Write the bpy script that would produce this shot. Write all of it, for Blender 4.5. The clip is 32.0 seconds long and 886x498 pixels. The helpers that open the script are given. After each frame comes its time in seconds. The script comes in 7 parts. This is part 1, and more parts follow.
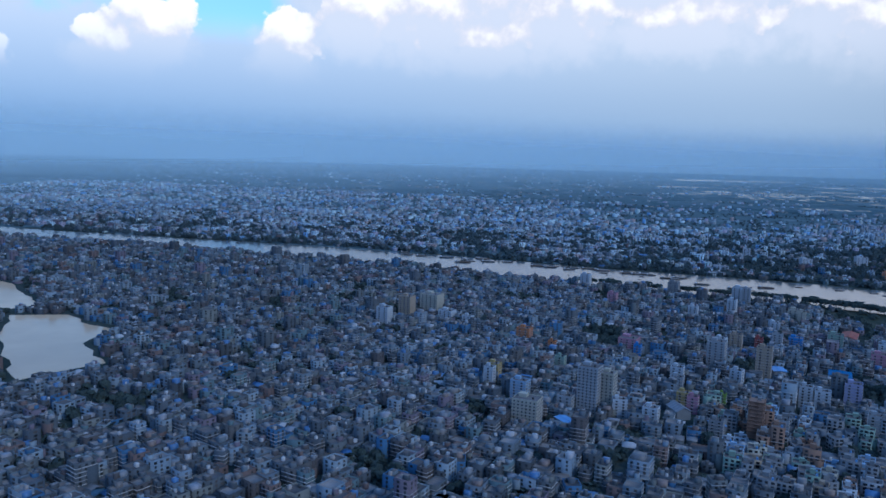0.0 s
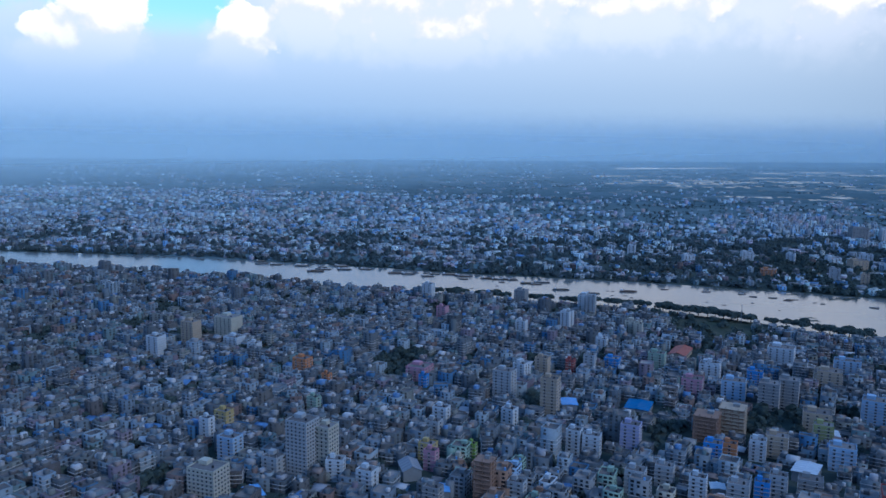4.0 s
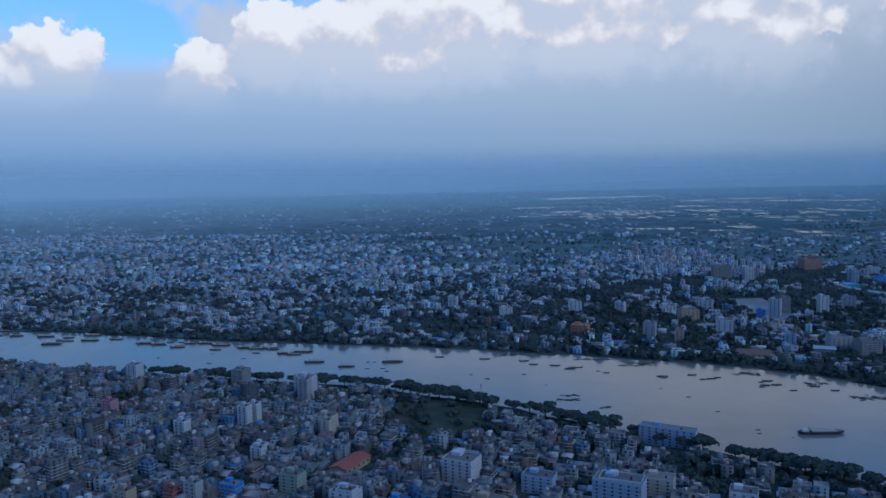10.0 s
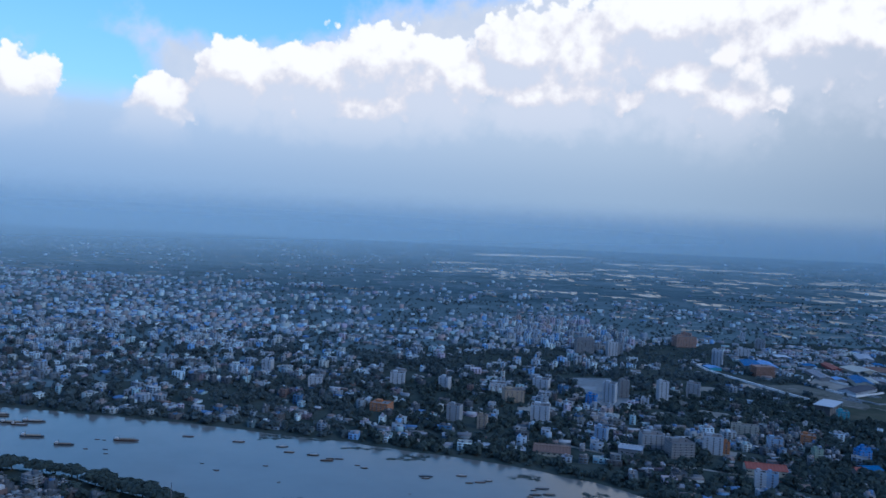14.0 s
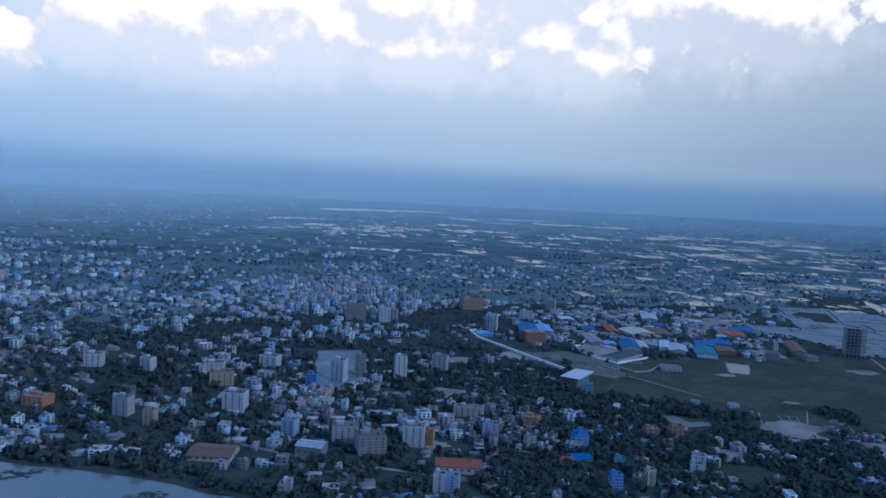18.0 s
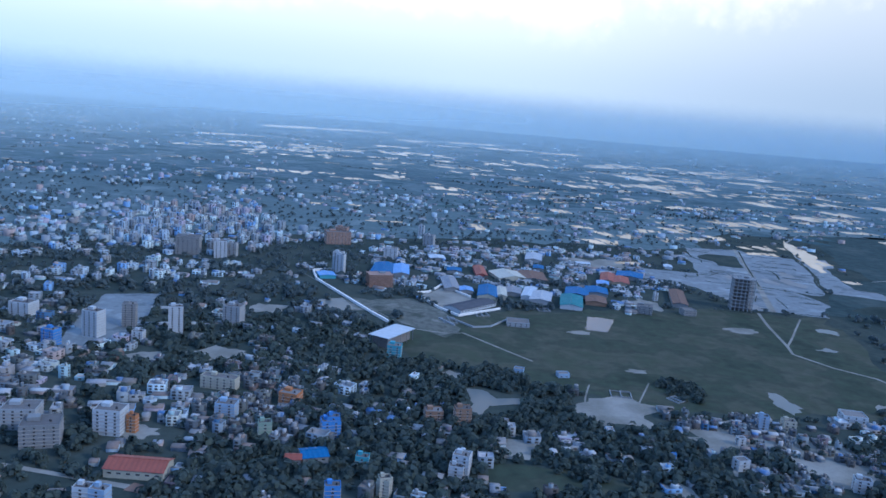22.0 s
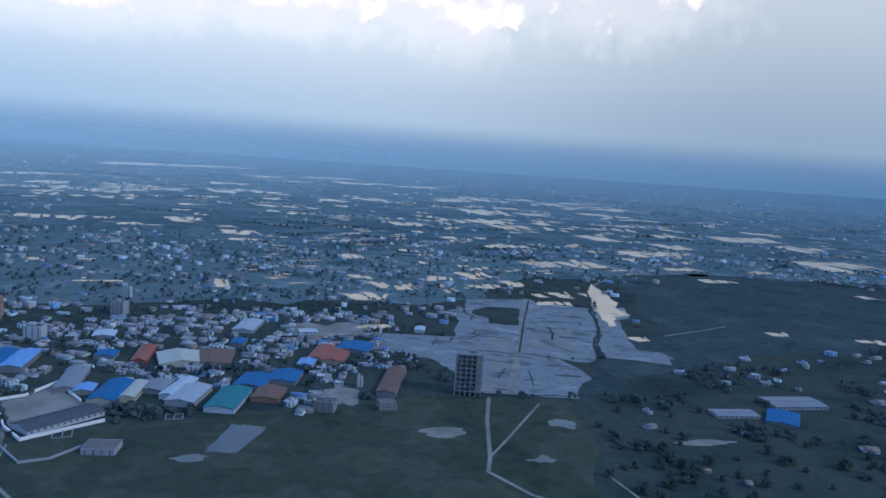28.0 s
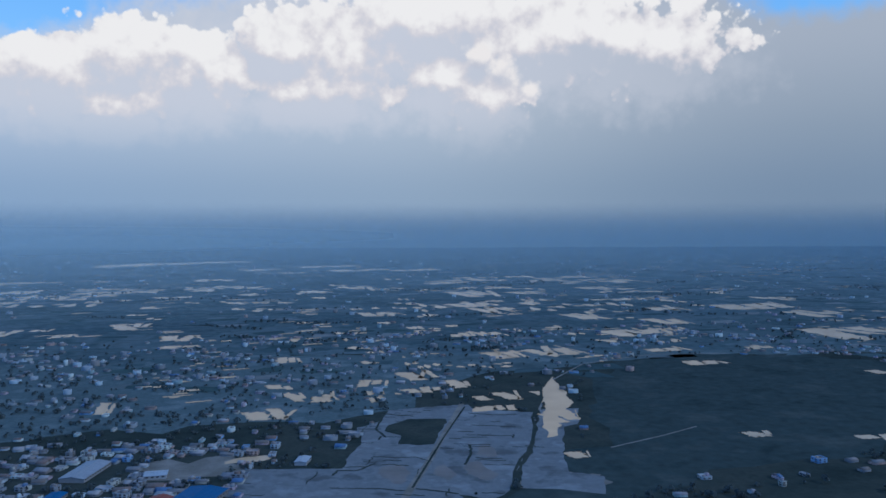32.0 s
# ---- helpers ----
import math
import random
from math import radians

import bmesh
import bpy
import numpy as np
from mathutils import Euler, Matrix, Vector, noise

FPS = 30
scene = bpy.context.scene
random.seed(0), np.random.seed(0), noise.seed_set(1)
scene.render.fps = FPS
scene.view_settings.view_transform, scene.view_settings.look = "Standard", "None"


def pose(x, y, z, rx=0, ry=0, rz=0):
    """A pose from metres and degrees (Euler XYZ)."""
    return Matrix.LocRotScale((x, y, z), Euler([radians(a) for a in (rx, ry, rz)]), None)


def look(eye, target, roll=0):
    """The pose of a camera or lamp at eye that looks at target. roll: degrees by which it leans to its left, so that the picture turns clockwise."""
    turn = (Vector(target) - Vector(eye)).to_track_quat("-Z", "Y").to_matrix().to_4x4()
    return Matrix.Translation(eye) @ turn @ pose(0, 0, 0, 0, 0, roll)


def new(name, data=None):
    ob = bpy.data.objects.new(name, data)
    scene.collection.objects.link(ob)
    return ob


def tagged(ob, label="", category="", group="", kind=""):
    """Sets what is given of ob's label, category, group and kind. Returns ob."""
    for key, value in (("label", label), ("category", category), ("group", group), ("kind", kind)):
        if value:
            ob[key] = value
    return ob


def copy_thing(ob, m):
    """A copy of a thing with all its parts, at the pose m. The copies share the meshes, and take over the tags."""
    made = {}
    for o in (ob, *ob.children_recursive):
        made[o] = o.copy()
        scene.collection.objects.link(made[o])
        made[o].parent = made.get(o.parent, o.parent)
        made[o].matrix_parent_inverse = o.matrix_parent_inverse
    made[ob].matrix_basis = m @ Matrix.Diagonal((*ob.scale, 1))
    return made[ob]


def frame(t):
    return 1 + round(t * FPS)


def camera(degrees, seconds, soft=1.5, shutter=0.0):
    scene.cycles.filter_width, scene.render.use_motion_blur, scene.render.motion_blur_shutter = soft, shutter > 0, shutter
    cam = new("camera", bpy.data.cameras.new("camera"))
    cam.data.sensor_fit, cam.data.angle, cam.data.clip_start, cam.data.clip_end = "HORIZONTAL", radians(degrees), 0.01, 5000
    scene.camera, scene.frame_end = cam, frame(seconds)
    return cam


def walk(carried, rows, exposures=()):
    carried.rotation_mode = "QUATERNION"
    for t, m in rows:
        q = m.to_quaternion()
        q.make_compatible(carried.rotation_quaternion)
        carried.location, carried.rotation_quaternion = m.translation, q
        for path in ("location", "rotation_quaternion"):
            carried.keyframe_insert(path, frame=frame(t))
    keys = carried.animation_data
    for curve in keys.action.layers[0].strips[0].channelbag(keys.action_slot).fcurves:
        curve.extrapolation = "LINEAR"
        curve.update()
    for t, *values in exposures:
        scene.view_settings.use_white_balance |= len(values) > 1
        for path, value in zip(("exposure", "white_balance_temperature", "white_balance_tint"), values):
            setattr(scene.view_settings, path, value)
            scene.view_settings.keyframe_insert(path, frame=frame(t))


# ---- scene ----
# ---- camera: an aircraft's side window, climbing across a river city ----
cam = camera(59.0, 32.0, soft=1.6)
# seconds, eye, heading to the right of +y, downward tilt, lean
PATH = [
    (0.0, -379.8, -342.5, 113.32, -14.13, 7.30, 1.66),
    (0.5, -369.5, -332.0, 114.23, -13.39, 7.39, 1.50),
    (1.0, -359.0, -321.5, 115.13, -13.32, 7.44, 1.18),
    (1.5, -348.5, -310.9, 116.00, -13.25, 7.37, 0.91),
    (2.0, -337.9, -300.4, 116.85, -13.06, 7.30, 0.43),
    (2.5, -327.1, -289.8, 117.68, -12.52, 7.20, 0.12),
    (3.0, -316.3, -279.2, 118.49, -11.76, 6.87, 0.05),
    (3.5, -305.4, -268.6, 119.28, -11.42, 6.80, 0.02),
    (5.5, -260.6, -226.1, 122.28, -11.53, 13.85, 1.44),
    (6.0, -249.2, -215.4, 122.99, -11.43, 13.99, 1.34),
    (6.5, -237.6, -204.7, 123.68, -9.73, 13.92, 1.32),
    (7.0, -226.0, -194.0, 124.37, -9.25, 11.79, 0.97),
    (7.5, -214.3, -183.3, 125.04, -9.16, 10.85, 0.84),
    (8.0, -202.4, -172.6, 125.70, -9.54, 9.26, 0.65),
    (8.5, -190.5, -161.9, 126.35, -9.55, 6.88, 0.25),
    (9.0, -178.5, -151.2, 126.99, -8.94, 6.13, -0.46),
    (9.5, -166.4, -140.4, 127.62, -8.75, 5.82, -0.71),
    (10.0, -154.1, -129.7, 128.24, -8.79, 5.56, -1.07),
    (10.5, -141.8, -118.9, 128.85, -8.94, 4.32, -1.25),
    (11.0, -129.4, -108.1, 129.46, -9.31, 1.29, -1.52),
    (11.5, -116.9, -97.3, 130.07, -9.69, 0.47, -1.11),
    (12.0, -104.3, -86.6, 130.67, -8.56, 0.58, 0.32),
    (12.5, -91.6, -75.8, 131.26, -7.53, 1.11, 1.33),
    (13.0, -78.8, -65.0, 131.85, -6.96, 1.69, 1.72),
    (13.5, -65.9, -54.2, 132.44, -6.27, 1.84, 2.31),
    (15.5, -13.4, -10.8, 134.80, -1.64, 4.38, 2.11),
    (16.0, 0.0, 0.0, 135.39, -0.87, 6.52, 2.36),
    (16.5, 13.5, 10.8, 135.99, 0.27, 7.67, 2.36),
    (17.0, 27.0, 21.7, 136.59, 1.84, 8.15, 2.68),
    (17.5, 40.6, 32.6, 137.19, 3.47, 7.41, 2.71),
    (18.0, 54.4, 43.4, 137.80, 4.12, 4.81, 2.91),
    (18.5, 68.2, 54.3, 138.41, 4.68, 4.51, 3.23),
    (19.0, 82.1, 65.2, 139.03, 5.06, 4.03, 3.37),
    (19.5, 96.1, 76.0, 139.66, 5.21, 3.33, 3.33),
    (20.0, 110.2, 86.9, 140.30, 5.50, 4.56, 3.43),
    (20.5, 124.4, 97.8, 140.95, 5.60, 8.94, 4.00),
    (21.0, 138.7, 108.7, 141.61, 5.30, 9.98, 4.32),
    (21.5, 153.1, 119.5, 142.28, 5.34, 10.47, 4.58),
    (22.0, 167.5, 130.4, 142.96, 6.64, 10.39, 4.73),
    (22.5, 182.1, 141.3, 143.65, 7.58, 12.57, 4.60),
    (23.0, 196.7, 152.2, 144.36, 8.59, 14.44, 5.27),
    (23.5, 211.4, 163.1, 145.09, 10.77, 14.60, 6.49),
    (24.0, 226.2, 174.0, 145.82, 12.97, 14.23, 7.07),
    (24.5, 241.1, 184.8, 146.58, 14.15, 13.01, 5.84),
    (25.0, 256.1, 195.7, 147.35, 14.92, 12.39, 5.53),
    (25.5, 271.2, 206.6, 148.14, 14.95, 12.02, 5.26),
    (26.0, 286.3, 217.5, 148.95, 14.92, 11.09, 4.63),
    (26.5, 301.6, 228.4, 149.77, 14.67, 9.69, 4.14),
    (28.5, 363.4, 271.9, 153.30, 13.30, 7.35, 3.65),
    (29.0, 379.1, 282.7, 154.24, 12.98, 7.24, 3.10),
    (29.5, 394.9, 293.6, 155.20, 12.43, 6.98, 3.28),
    (30.0, 410.7, 304.5, 156.19, 11.90, 6.43, 4.23),
    (30.5, 426.7, 315.3, 157.20, 11.41, 6.22, 4.67),
    (31.0, 442.7, 326.2, 158.24, 11.40, 6.12, 3.80),
    (31.5, 458.8, 337.0, 159.31, 11.35, 5.07, 1.13),
    (32.0, 474.9, 347.9, 160.41, 11.17, 1.94, -0.21),
]


def aim(x, y, z, yaw, down, lean):
    a, b = radians(yaw), radians(down)
    ahead = Vector((math.sin(a) * math.cos(b), math.cos(a) * math.cos(b), -math.sin(b)))
    return look((x, y, z), Vector((x, y, z)) + 100 * ahead, lean)


EXPOSURE = [(0.0, 0.42), (3.5, 0.47), (5.5, 1.27), (6.5, 1.28), (7.5, 0.8), (9.0, 0.15), (10.5, 0.02), (12.0, -0.03), (13.5, 0.23), (15.5, 0.49), (16.5, 0.76),
            (17.0, 0.81), (18.0, 0.45), (19.0, 0.22), (20.0, 0.15), (20.5, 0.93), (21.0, 1.28), (22.0, 1.24), (23.0, 2.0), (24.0, 1.66), (25.0, 1.38), (26.0, 1.03), (28.5, 0.64), (30.0, 0.49), (31.0, 0.45), (32.0, 0.05)]
walk(cam, [(t, aim(*row)) for t, *row in PATH], [(t, s, float(np.interp(t, (0, 4, 6, 7, 8.5, 9, 13, 15.5, 17.5, 19, 22, 23, 24, 25, 26, 28, 32), (5100, 5100, 5700, 5550, 5050, 5000, 5250, 5150, 5250, 5250, 5650, 6850, 6650, 6700, 6250, 5650, 5400))), float(np.interp(t, (21, 23, 24, 26), (9, 15, 13, 9)))) for t, s in EXPOSURE])


# ---- sky: haze to the horizon, a bank of evening cumulus, blue above ----
def calc(tree, op, a, b=None, c=None, clamp=False):
    n = tree.nodes.new("ShaderNodeMath")
    n.operation, n.use_clamp = op, clamp
    for i, v in enumerate((a, b, c)):
        if v is None:
            continue
        if isinstance(v, (int, float)):
            n.inputs[i].default_value = v
        else:
            tree.links.new(v, n.inputs[i])
    return n.outputs[0]


def blend(tree, f, a, b):
    n = tree.nodes.new("ShaderNodeMix")
    n.data_type = "RGBA"
    for slot, v in ((n.inputs[0], f), (n.inputs[6], a), (n.inputs[7], b)):
        if isinstance(v, (int, float)):
            slot.default_value = v
        elif isinstance(v, tuple):
            slot.default_value = (*v, 1)
        else:
            tree.links.new(v, slot)
    return n.outputs[2]


def step(tree, v, lo, hi):
    n = tree.nodes.new("ShaderNodeMapRange")
    n.interpolation_type = "SMOOTHSTEP"
    tree.links.new(v, n.inputs[0])
    n.inputs[1].default_value, n.inputs[2].default_value = lo, hi
    return n.outputs[0]


def fbm(tree, vec, scale, detail=6.0, rough=0.6, lac=2.0):
    n = tree.nodes.new("ShaderNodeTexNoise")
    tree.links.new(vec, n.inputs["Vector"])
    n.inputs["Scale"].default_value, n.inputs["Detail"].default_value = scale, detail
    n.inputs["Roughness"].default_value, n.inputs["Lacunarity"].default_value = rough, lac
    return n.outputs[0]


SUN_AZ, SUN_EL = 122.0, 33.0
world = bpy.data.worlds.new("evening sky")
scene.world = world
world.use_nodes = True
wt = world.node_tree
wt.nodes.clear()
way = wt.nodes.new("ShaderNodeTexCoord").outputs["Generated"]
sep = wt.nodes.new("ShaderNodeSeparateXYZ")
wt.links.new(way, sep.inputs[0])
az = calc(wt, "MULTIPLY", calc(wt, "ARCTAN2", sep.outputs[0], sep.outputs[1]), 57.2958)
el = calc(wt, "MULTIPLY", calc(wt, "ARCSINE", sep.outputs[2]), 57.2958)
join = wt.nodes.new("ShaderNodeCombineXYZ")
wt.links.new(az, join.inputs[0])
wt.links.new(el, join.inputs[1])
place = join.outputs[0]
big = fbm(wt, place, 0.32, 7, 0.55)

sky = wt.nodes.new("ShaderNodeTexSky")
sky.sky_type, sky.sun_disc = "NISHITA", False
sky.sun_elevation, sky.sun_rotation = radians(SUN_EL), radians(SUN_AZ)
sky.altitude, sky.air_density, sky.dust_density, sky.ozone_density = 100, 1.0, 0.6, 1.5
clear = wt.nodes.new("ShaderNodeVectorMath")
clear.operation = "SCALE"
wt.links.new(sky.outputs[0], clear.inputs[0])
clear.inputs[3].default_value = 0.13


def cloud(blobs, rag, shift=(0, 0)):
    """How much cloud there is in each direction: soft ellipses (azimuth, height, half sizes, in degrees), broken up by billows."""
    total = None
    if any(shift):
        n = wt.nodes.new("ShaderNodeVectorMath")
        wt.links.new(place, n.inputs[0])
        n.inputs[1].default_value = (*shift, 0)
        at = n.outputs[0]
    else:
        at = place
    for a, e, ra, re in blobs:
        d = wt.nodes.new("ShaderNodeVectorMath")
        d.operation = "SUBTRACT"
        wt.links.new(at, d.inputs[0])
        d.inputs[1].default_value = (a, e, 0)
        m = wt.nodes.new("ShaderNodeVectorMath")
        m.operation = "MULTIPLY"
        wt.links.new(d.outputs[0], m.inputs[0])
        m.inputs[1].default_value = (1 / ra, 1 / re, 0)
        n = wt.nodes.new("ShaderNodeVectorMath")
        n.operation = "LENGTH"
        wt.links.new(m.outputs[0], n.inputs[0])
        v = calc(wt, "SUBTRACT", 1.0, n.outputs["Value"])
        total = v if total is None else calc(wt, "SMOOTH_MAX", total, v, 0.2)
    puff = wt.nodes.new("ShaderNodeTexVoronoi")
    puff.feature = "SMOOTH_F1"
    wt.links.new(at, puff.inputs["Vector"])
    puff.inputs["Scale"].default_value, puff.inputs["Detail"].default_value, puff.inputs["Smoothness"].default_value = 0.62, 3.0, 0.35
    puff.inputs["Roughness"].default_value = 0.5
    ragged = calc(wt, "ADD", calc(wt, "MULTIPLY", calc(wt, "SUBTRACT", fbm(wt, at, 0.4, 5, 0.52), 0.5), rag), calc(wt, "MULTIPLY", calc(wt, "SUBTRACT", 0.42, puff.outputs["Distance"]), rag * 0.75))
    return calc(wt, "ADD", total, ragged)


# holes of blue, the towering bank, and the loose puffs beside it
blue = step(wt, cloud([(-37, 17, 20, 10.5), (-13, 21, 18, 8.5), (-30, 9.5, 5.5, 3.8), (-20, 15.5, 13, 5.5), (-3, 19.0, 10, 4.0), (21, 20, 8, 4.0), (37, 17, 9, 5.0), (-58, 16, 14, 9)], 0.22), 0.0, 0.35)
BANK = [(-34.3, 7.9, 3.9, 2.9), (-37.0, 6.8, 3.2, 2.2), (-25.3, 7.3, 3.0, 2.9), (-19.8, 9.8, 5.6, 3.3), (-15, 10.0, 6.0, 3.5),
        (-10.5, 11.2, 6.2, 4.2), (-5.5, 10.8, 6, 3.8), (-0.3, 12.6, 4.2, 3.9), (4.2, 11.6, 5.6, 3.6), (10, 14.6, 12, 3.8), (19, 13.4, 12, 4.4),
        (11.4, 10.4, 3.6, 3.0), (14.4, 9.0, 4.6, 3.2), (26, 12.4, 9, 4.2), (-46, 5.6, 4.4, 2.3), (-12, 8.2, 9, 1.8), (3, 9.5, 8, 2.2)]
thick, above = cloud(BANK, 0.62), cloud(BANK, 0.62, (0.5, 1.7))
lit = calc(wt, "ADD", calc(wt, "SUBTRACT", thick, above), calc(wt, "MULTIPLY", step(wt, el, 6.0, 15.0), 0.22))
bank = calc(wt, "MULTIPLY", step(wt, thick, 0.0, 0.12), step(wt, lit, -0.3, 0.35))
# the air towards the horizon: blue-grey, bluer to one side, paler with height
side = step(wt, az, -45.0, 25.0)
far = step(wt, az, 5.0, 38.0)
low = blend(wt, side, (0.095, 0.175, 0.300), (0.062, 0.112, 0.178))
mid = blend(wt, far, blend(wt, side, (0.24, 0.350, 0.50), (0.285, 0.36, 0.44)), (0.19, 0.255, 0.335))
air = blend(wt, step(wt, el, -1.7, 1.5), low, mid)
air = blend(wt, step(wt, el, 1.2, 8.5), air, blend(wt, far, blend(wt, side, (0.44, 0.515, 0.61), (0.43, 0.48, 0.525)), (0.28, 0.33, 0.385)))
air = blend(wt, step(wt, el, 6.0, 13.0), air, blend(wt, far, blend(wt, step(wt, big, 0.3, 0.7), (0.50, 0.53, 0.58), (0.57, 0.575, 0.59)), (0.37, 0.405, 0.45)))
rich = blend(wt, step(wt, el, 7.0, 20.0), (0.22, 0.52, 0.90), (0.13, 0.42, 0.92))
deck = blend(wt, calc(wt, "MULTIPLY", blue, step(wt, el, 6.0, 9.0)), air, blend(wt, 0.3, rich, clear.outputs[0]))
white = blend(wt, step(wt, lit, -0.35, 0.2), blend(wt, 0.45, air, (0.52, 0.53, 0.57)), (0.66, 0.61, 0.59))
white = blend(wt, step(wt, lit, 0.05, 0.6), white, (0.85, 0.80, 0.725))
# the grey base under the billows
veil = calc(wt, "MULTIPLY", calc(wt, "MULTIPLY", step(wt, calc(wt, "MAXIMUM", thick, calc(wt, "ADD", above, 0.3)), 0.0, 0.7), step(wt, el, 3.5, 9.0)), 0.85)
deck = blend(wt, veil, deck, blend(wt, far, (0.57, 0.575, 0.60), (0.43, 0.455, 0.49)))
deck = blend(wt, calc(wt, "MULTIPLY", bank, step(wt, el, 3.5, 8.5)), deck, white)
# a billow that stands in front of the bank
FRONT = [(13.6, 11.9, 2.2, 1.7), (15.6, 10.6, 3.0, 2.1), (17.6, 9.6, 2.0, 1.5)]
front, over = cloud(FRONT, 0.85), cloud(FRONT, 0.85, (0.4, 1.1))
rise = calc(wt, "SUBTRACT", front, over)
deck = blend(wt, step(wt, front, 0.05, 0.5), deck, blend(wt, step(wt, rise, -0.4, 0.7), (0.52, 0.515, 0.54), (0.83, 0.765, 0.69)))
warm = wt.nodes.new("ShaderNodeVectorMath")
warm.operation = "MULTIPLY"
wt.links.new(deck, warm.inputs[0])
warm.inputs[1].default_value = (1.07, 1.0, 0.93)
deck = warm.outputs[0]
overhead = blend(wt, step(wt, fbm(wt, place, 0.05, 5), 0.35, 0.65), (0.135, 0.258, 0.52), (0.180, 0.302, 0.56))
# a dimmer, bluer unseen sky overhead and behind, added to set the land's light
behind = step(wt, calc(wt, "ABSOLUTE", az), 62.0, 110.0)
whole = blend(wt, step(wt, el, 19.0, 33.0), blend(wt, behind, deck, overhead), overhead)
back = wt.nodes.new("ShaderNodeBackground")
wt.links.new(whole, back.inputs[0])
back.inputs[1].default_value = 1.0
wt.links.new(back.outputs[0], wt.nodes.new("ShaderNodeOutputWorld").inputs[0])

sun = new("sun", bpy.data.lights.new("sun", "SUN"))
sun.data.energy, sun.data.angle, sun.data.color = 0.8, radians(10), (1.0, 0.96, 0.91)
e, a = radians(SUN_EL), radians(SUN_AZ)
sun.matrix_world = look((0, 0, 900), Vector((0, 0, 900)) - Vector((math.sin(a) * math.cos(e), math.cos(a) * math.cos(e), math.sin(e))))


# ---- materials ----
def material(name, colours, rough=0.7, gloss=0.5, vary="object", grain=0.6, grain_by=0.25, stain=0.05, stain_by=0.3, bump=0.15, metal=0.0):
    """A worn surface. vary: how the palette is dealt out, by 'object', by 'island' (each separate piece of a mesh), or by 'patch' (soft patches of stain size)."""
    m = bpy.data.materials.new(name)
    m.use_nodes = True
    t = m.node_tree
    b = t.nodes["Principled BSDF"]
    co = t.nodes.new("ShaderNodeTexCoord").outputs["Object"] if vary == "object" else t.nodes.new("ShaderNodeNewGeometry").outputs["Position"]
    fine, coarse = fbm(t, co, grain, 5), fbm(t, co, stain, 4)
    if vary == "object":
        pick = t.nodes.new("ShaderNodeObjectInfo").outputs["Random"]
    elif vary == "island":
        pick = t.nodes.new("ShaderNodeNewGeometry").outputs["Random Per Island"]
    else:
        pick = step(t, coarse, 0.32, 0.68)
    if len(colours) == 1:
        colour = blend(t, 0.0, colours[0], colours[0])
    else:
        ramp = t.nodes.new("ShaderNodeValToRGB")
        t.links.new(pick, ramp.inputs[0])
        if vary != "patch":
            ramp.color_ramp.interpolation = "CONSTANT"
        while len(ramp.color_ramp.elements) < len(colours):
            ramp.color_ramp.elements.new(0.5)
        for i, c in enumerate(colours):
            ramp.color_ramp.elements[i].position = i / (len(colours) if vary != "patch" else len(colours) - 1)
            ramp.color_ramp.elements[i].color = (*c, 1)
        colour = ramp.outputs[0]
    shade = calc(t, "ADD", calc(t, "MULTIPLY", calc(t, "SUBTRACT", fine, 0.5), 2 * grain_by), calc(t, "MULTIPLY", calc(t, "SUBTRACT", coarse, 0.5), 2 * stain_by))
    scale = t.nodes.new("ShaderNodeVectorMath")
    scale.operation = "SCALE"
    t.links.new(colour, scale.inputs[0])
    t.links.new(calc(t, "MAXIMUM", calc(t, "ADD", shade, 1.0), 0.1), scale.inputs[3])
    t.links.new(scale.outputs[0], b.inputs["Base Color"])
    b.inputs["Roughness"].default_value, b.inputs["Specular IOR Level"].default_value, b.inputs["Metallic"].default_value = rough, gloss, metal
    if bump:
        n = t.nodes.new("ShaderNodeBump")
        n.inputs["Strength"].default_value, n.inputs["Distance"].default_value = bump, 0.3
        t.links.new(fine, n.inputs["Height"])
        t.links.new(n.outputs[0], b.inputs["Normal"])
    return m


WALLS = [(0.293, 0.364, 0.405), (0.135, 0.16, 0.182), (0.178, 0.203, 0.207), (0.11, 0.131, 0.15), (0.22, 0.276, 0.317), (0.146, 0.146, 0.142), (0.196, 0.247, 0.294), (0.122, 0.113, 0.111),
         (0.098, 0.121, 0.139), (0.245, 0.262, 0.238), (0.086, 0.197, 0.348), (0.159, 0.19, 0.214), (0.354, 0.438, 0.492), (0.22, 0.16, 0.142), (0.122, 0.153, 0.182),
         (0.171, 0.254, 0.27), (0.141, 0.163, 0.175), (0.233, 0.197, 0.238), (0.092, 0.106, 0.115), (0.19, 0.234, 0.262), (0.122, 0.146, 0.167), (0.282, 0.364, 0.436)]
wall_mat = material("weathered plaster", [tuple(0.6 * v for v in c) for c in WALLS], 0.85, 0.3, "island", 1.2, 0.22, 0.12, 0.25)
roof_mat = material("stained roof concrete", [(0.10, 0.094, 0.09), (0.14, 0.134, 0.128), (0.08, 0.076, 0.074), (0.12, 0.11, 0.105), (0.20, 0.195, 0.19)], 0.8, 0.4, "island", 0.9, 0.35, 0.15, 0.35)
glass_mat = material("dark window", [(0.025, 0.03, 0.035), (0.05, 0.055, 0.06), (0.018, 0.02, 0.022), (0.09, 0.085, 0.08)], 0.35, 0.5, "island", 2.0, 0.3, 0.2, 0.2, 0)
ledge_mat = material("pale concrete ledge", [(0.36, 0.36, 0.355), (0.27, 0.265, 0.26), (0.42, 0.42, 0.41), (0.31, 0.285, 0.26)], 0.8, 0.4, "island", 1.5, 0.2, 0.2, 0.25)
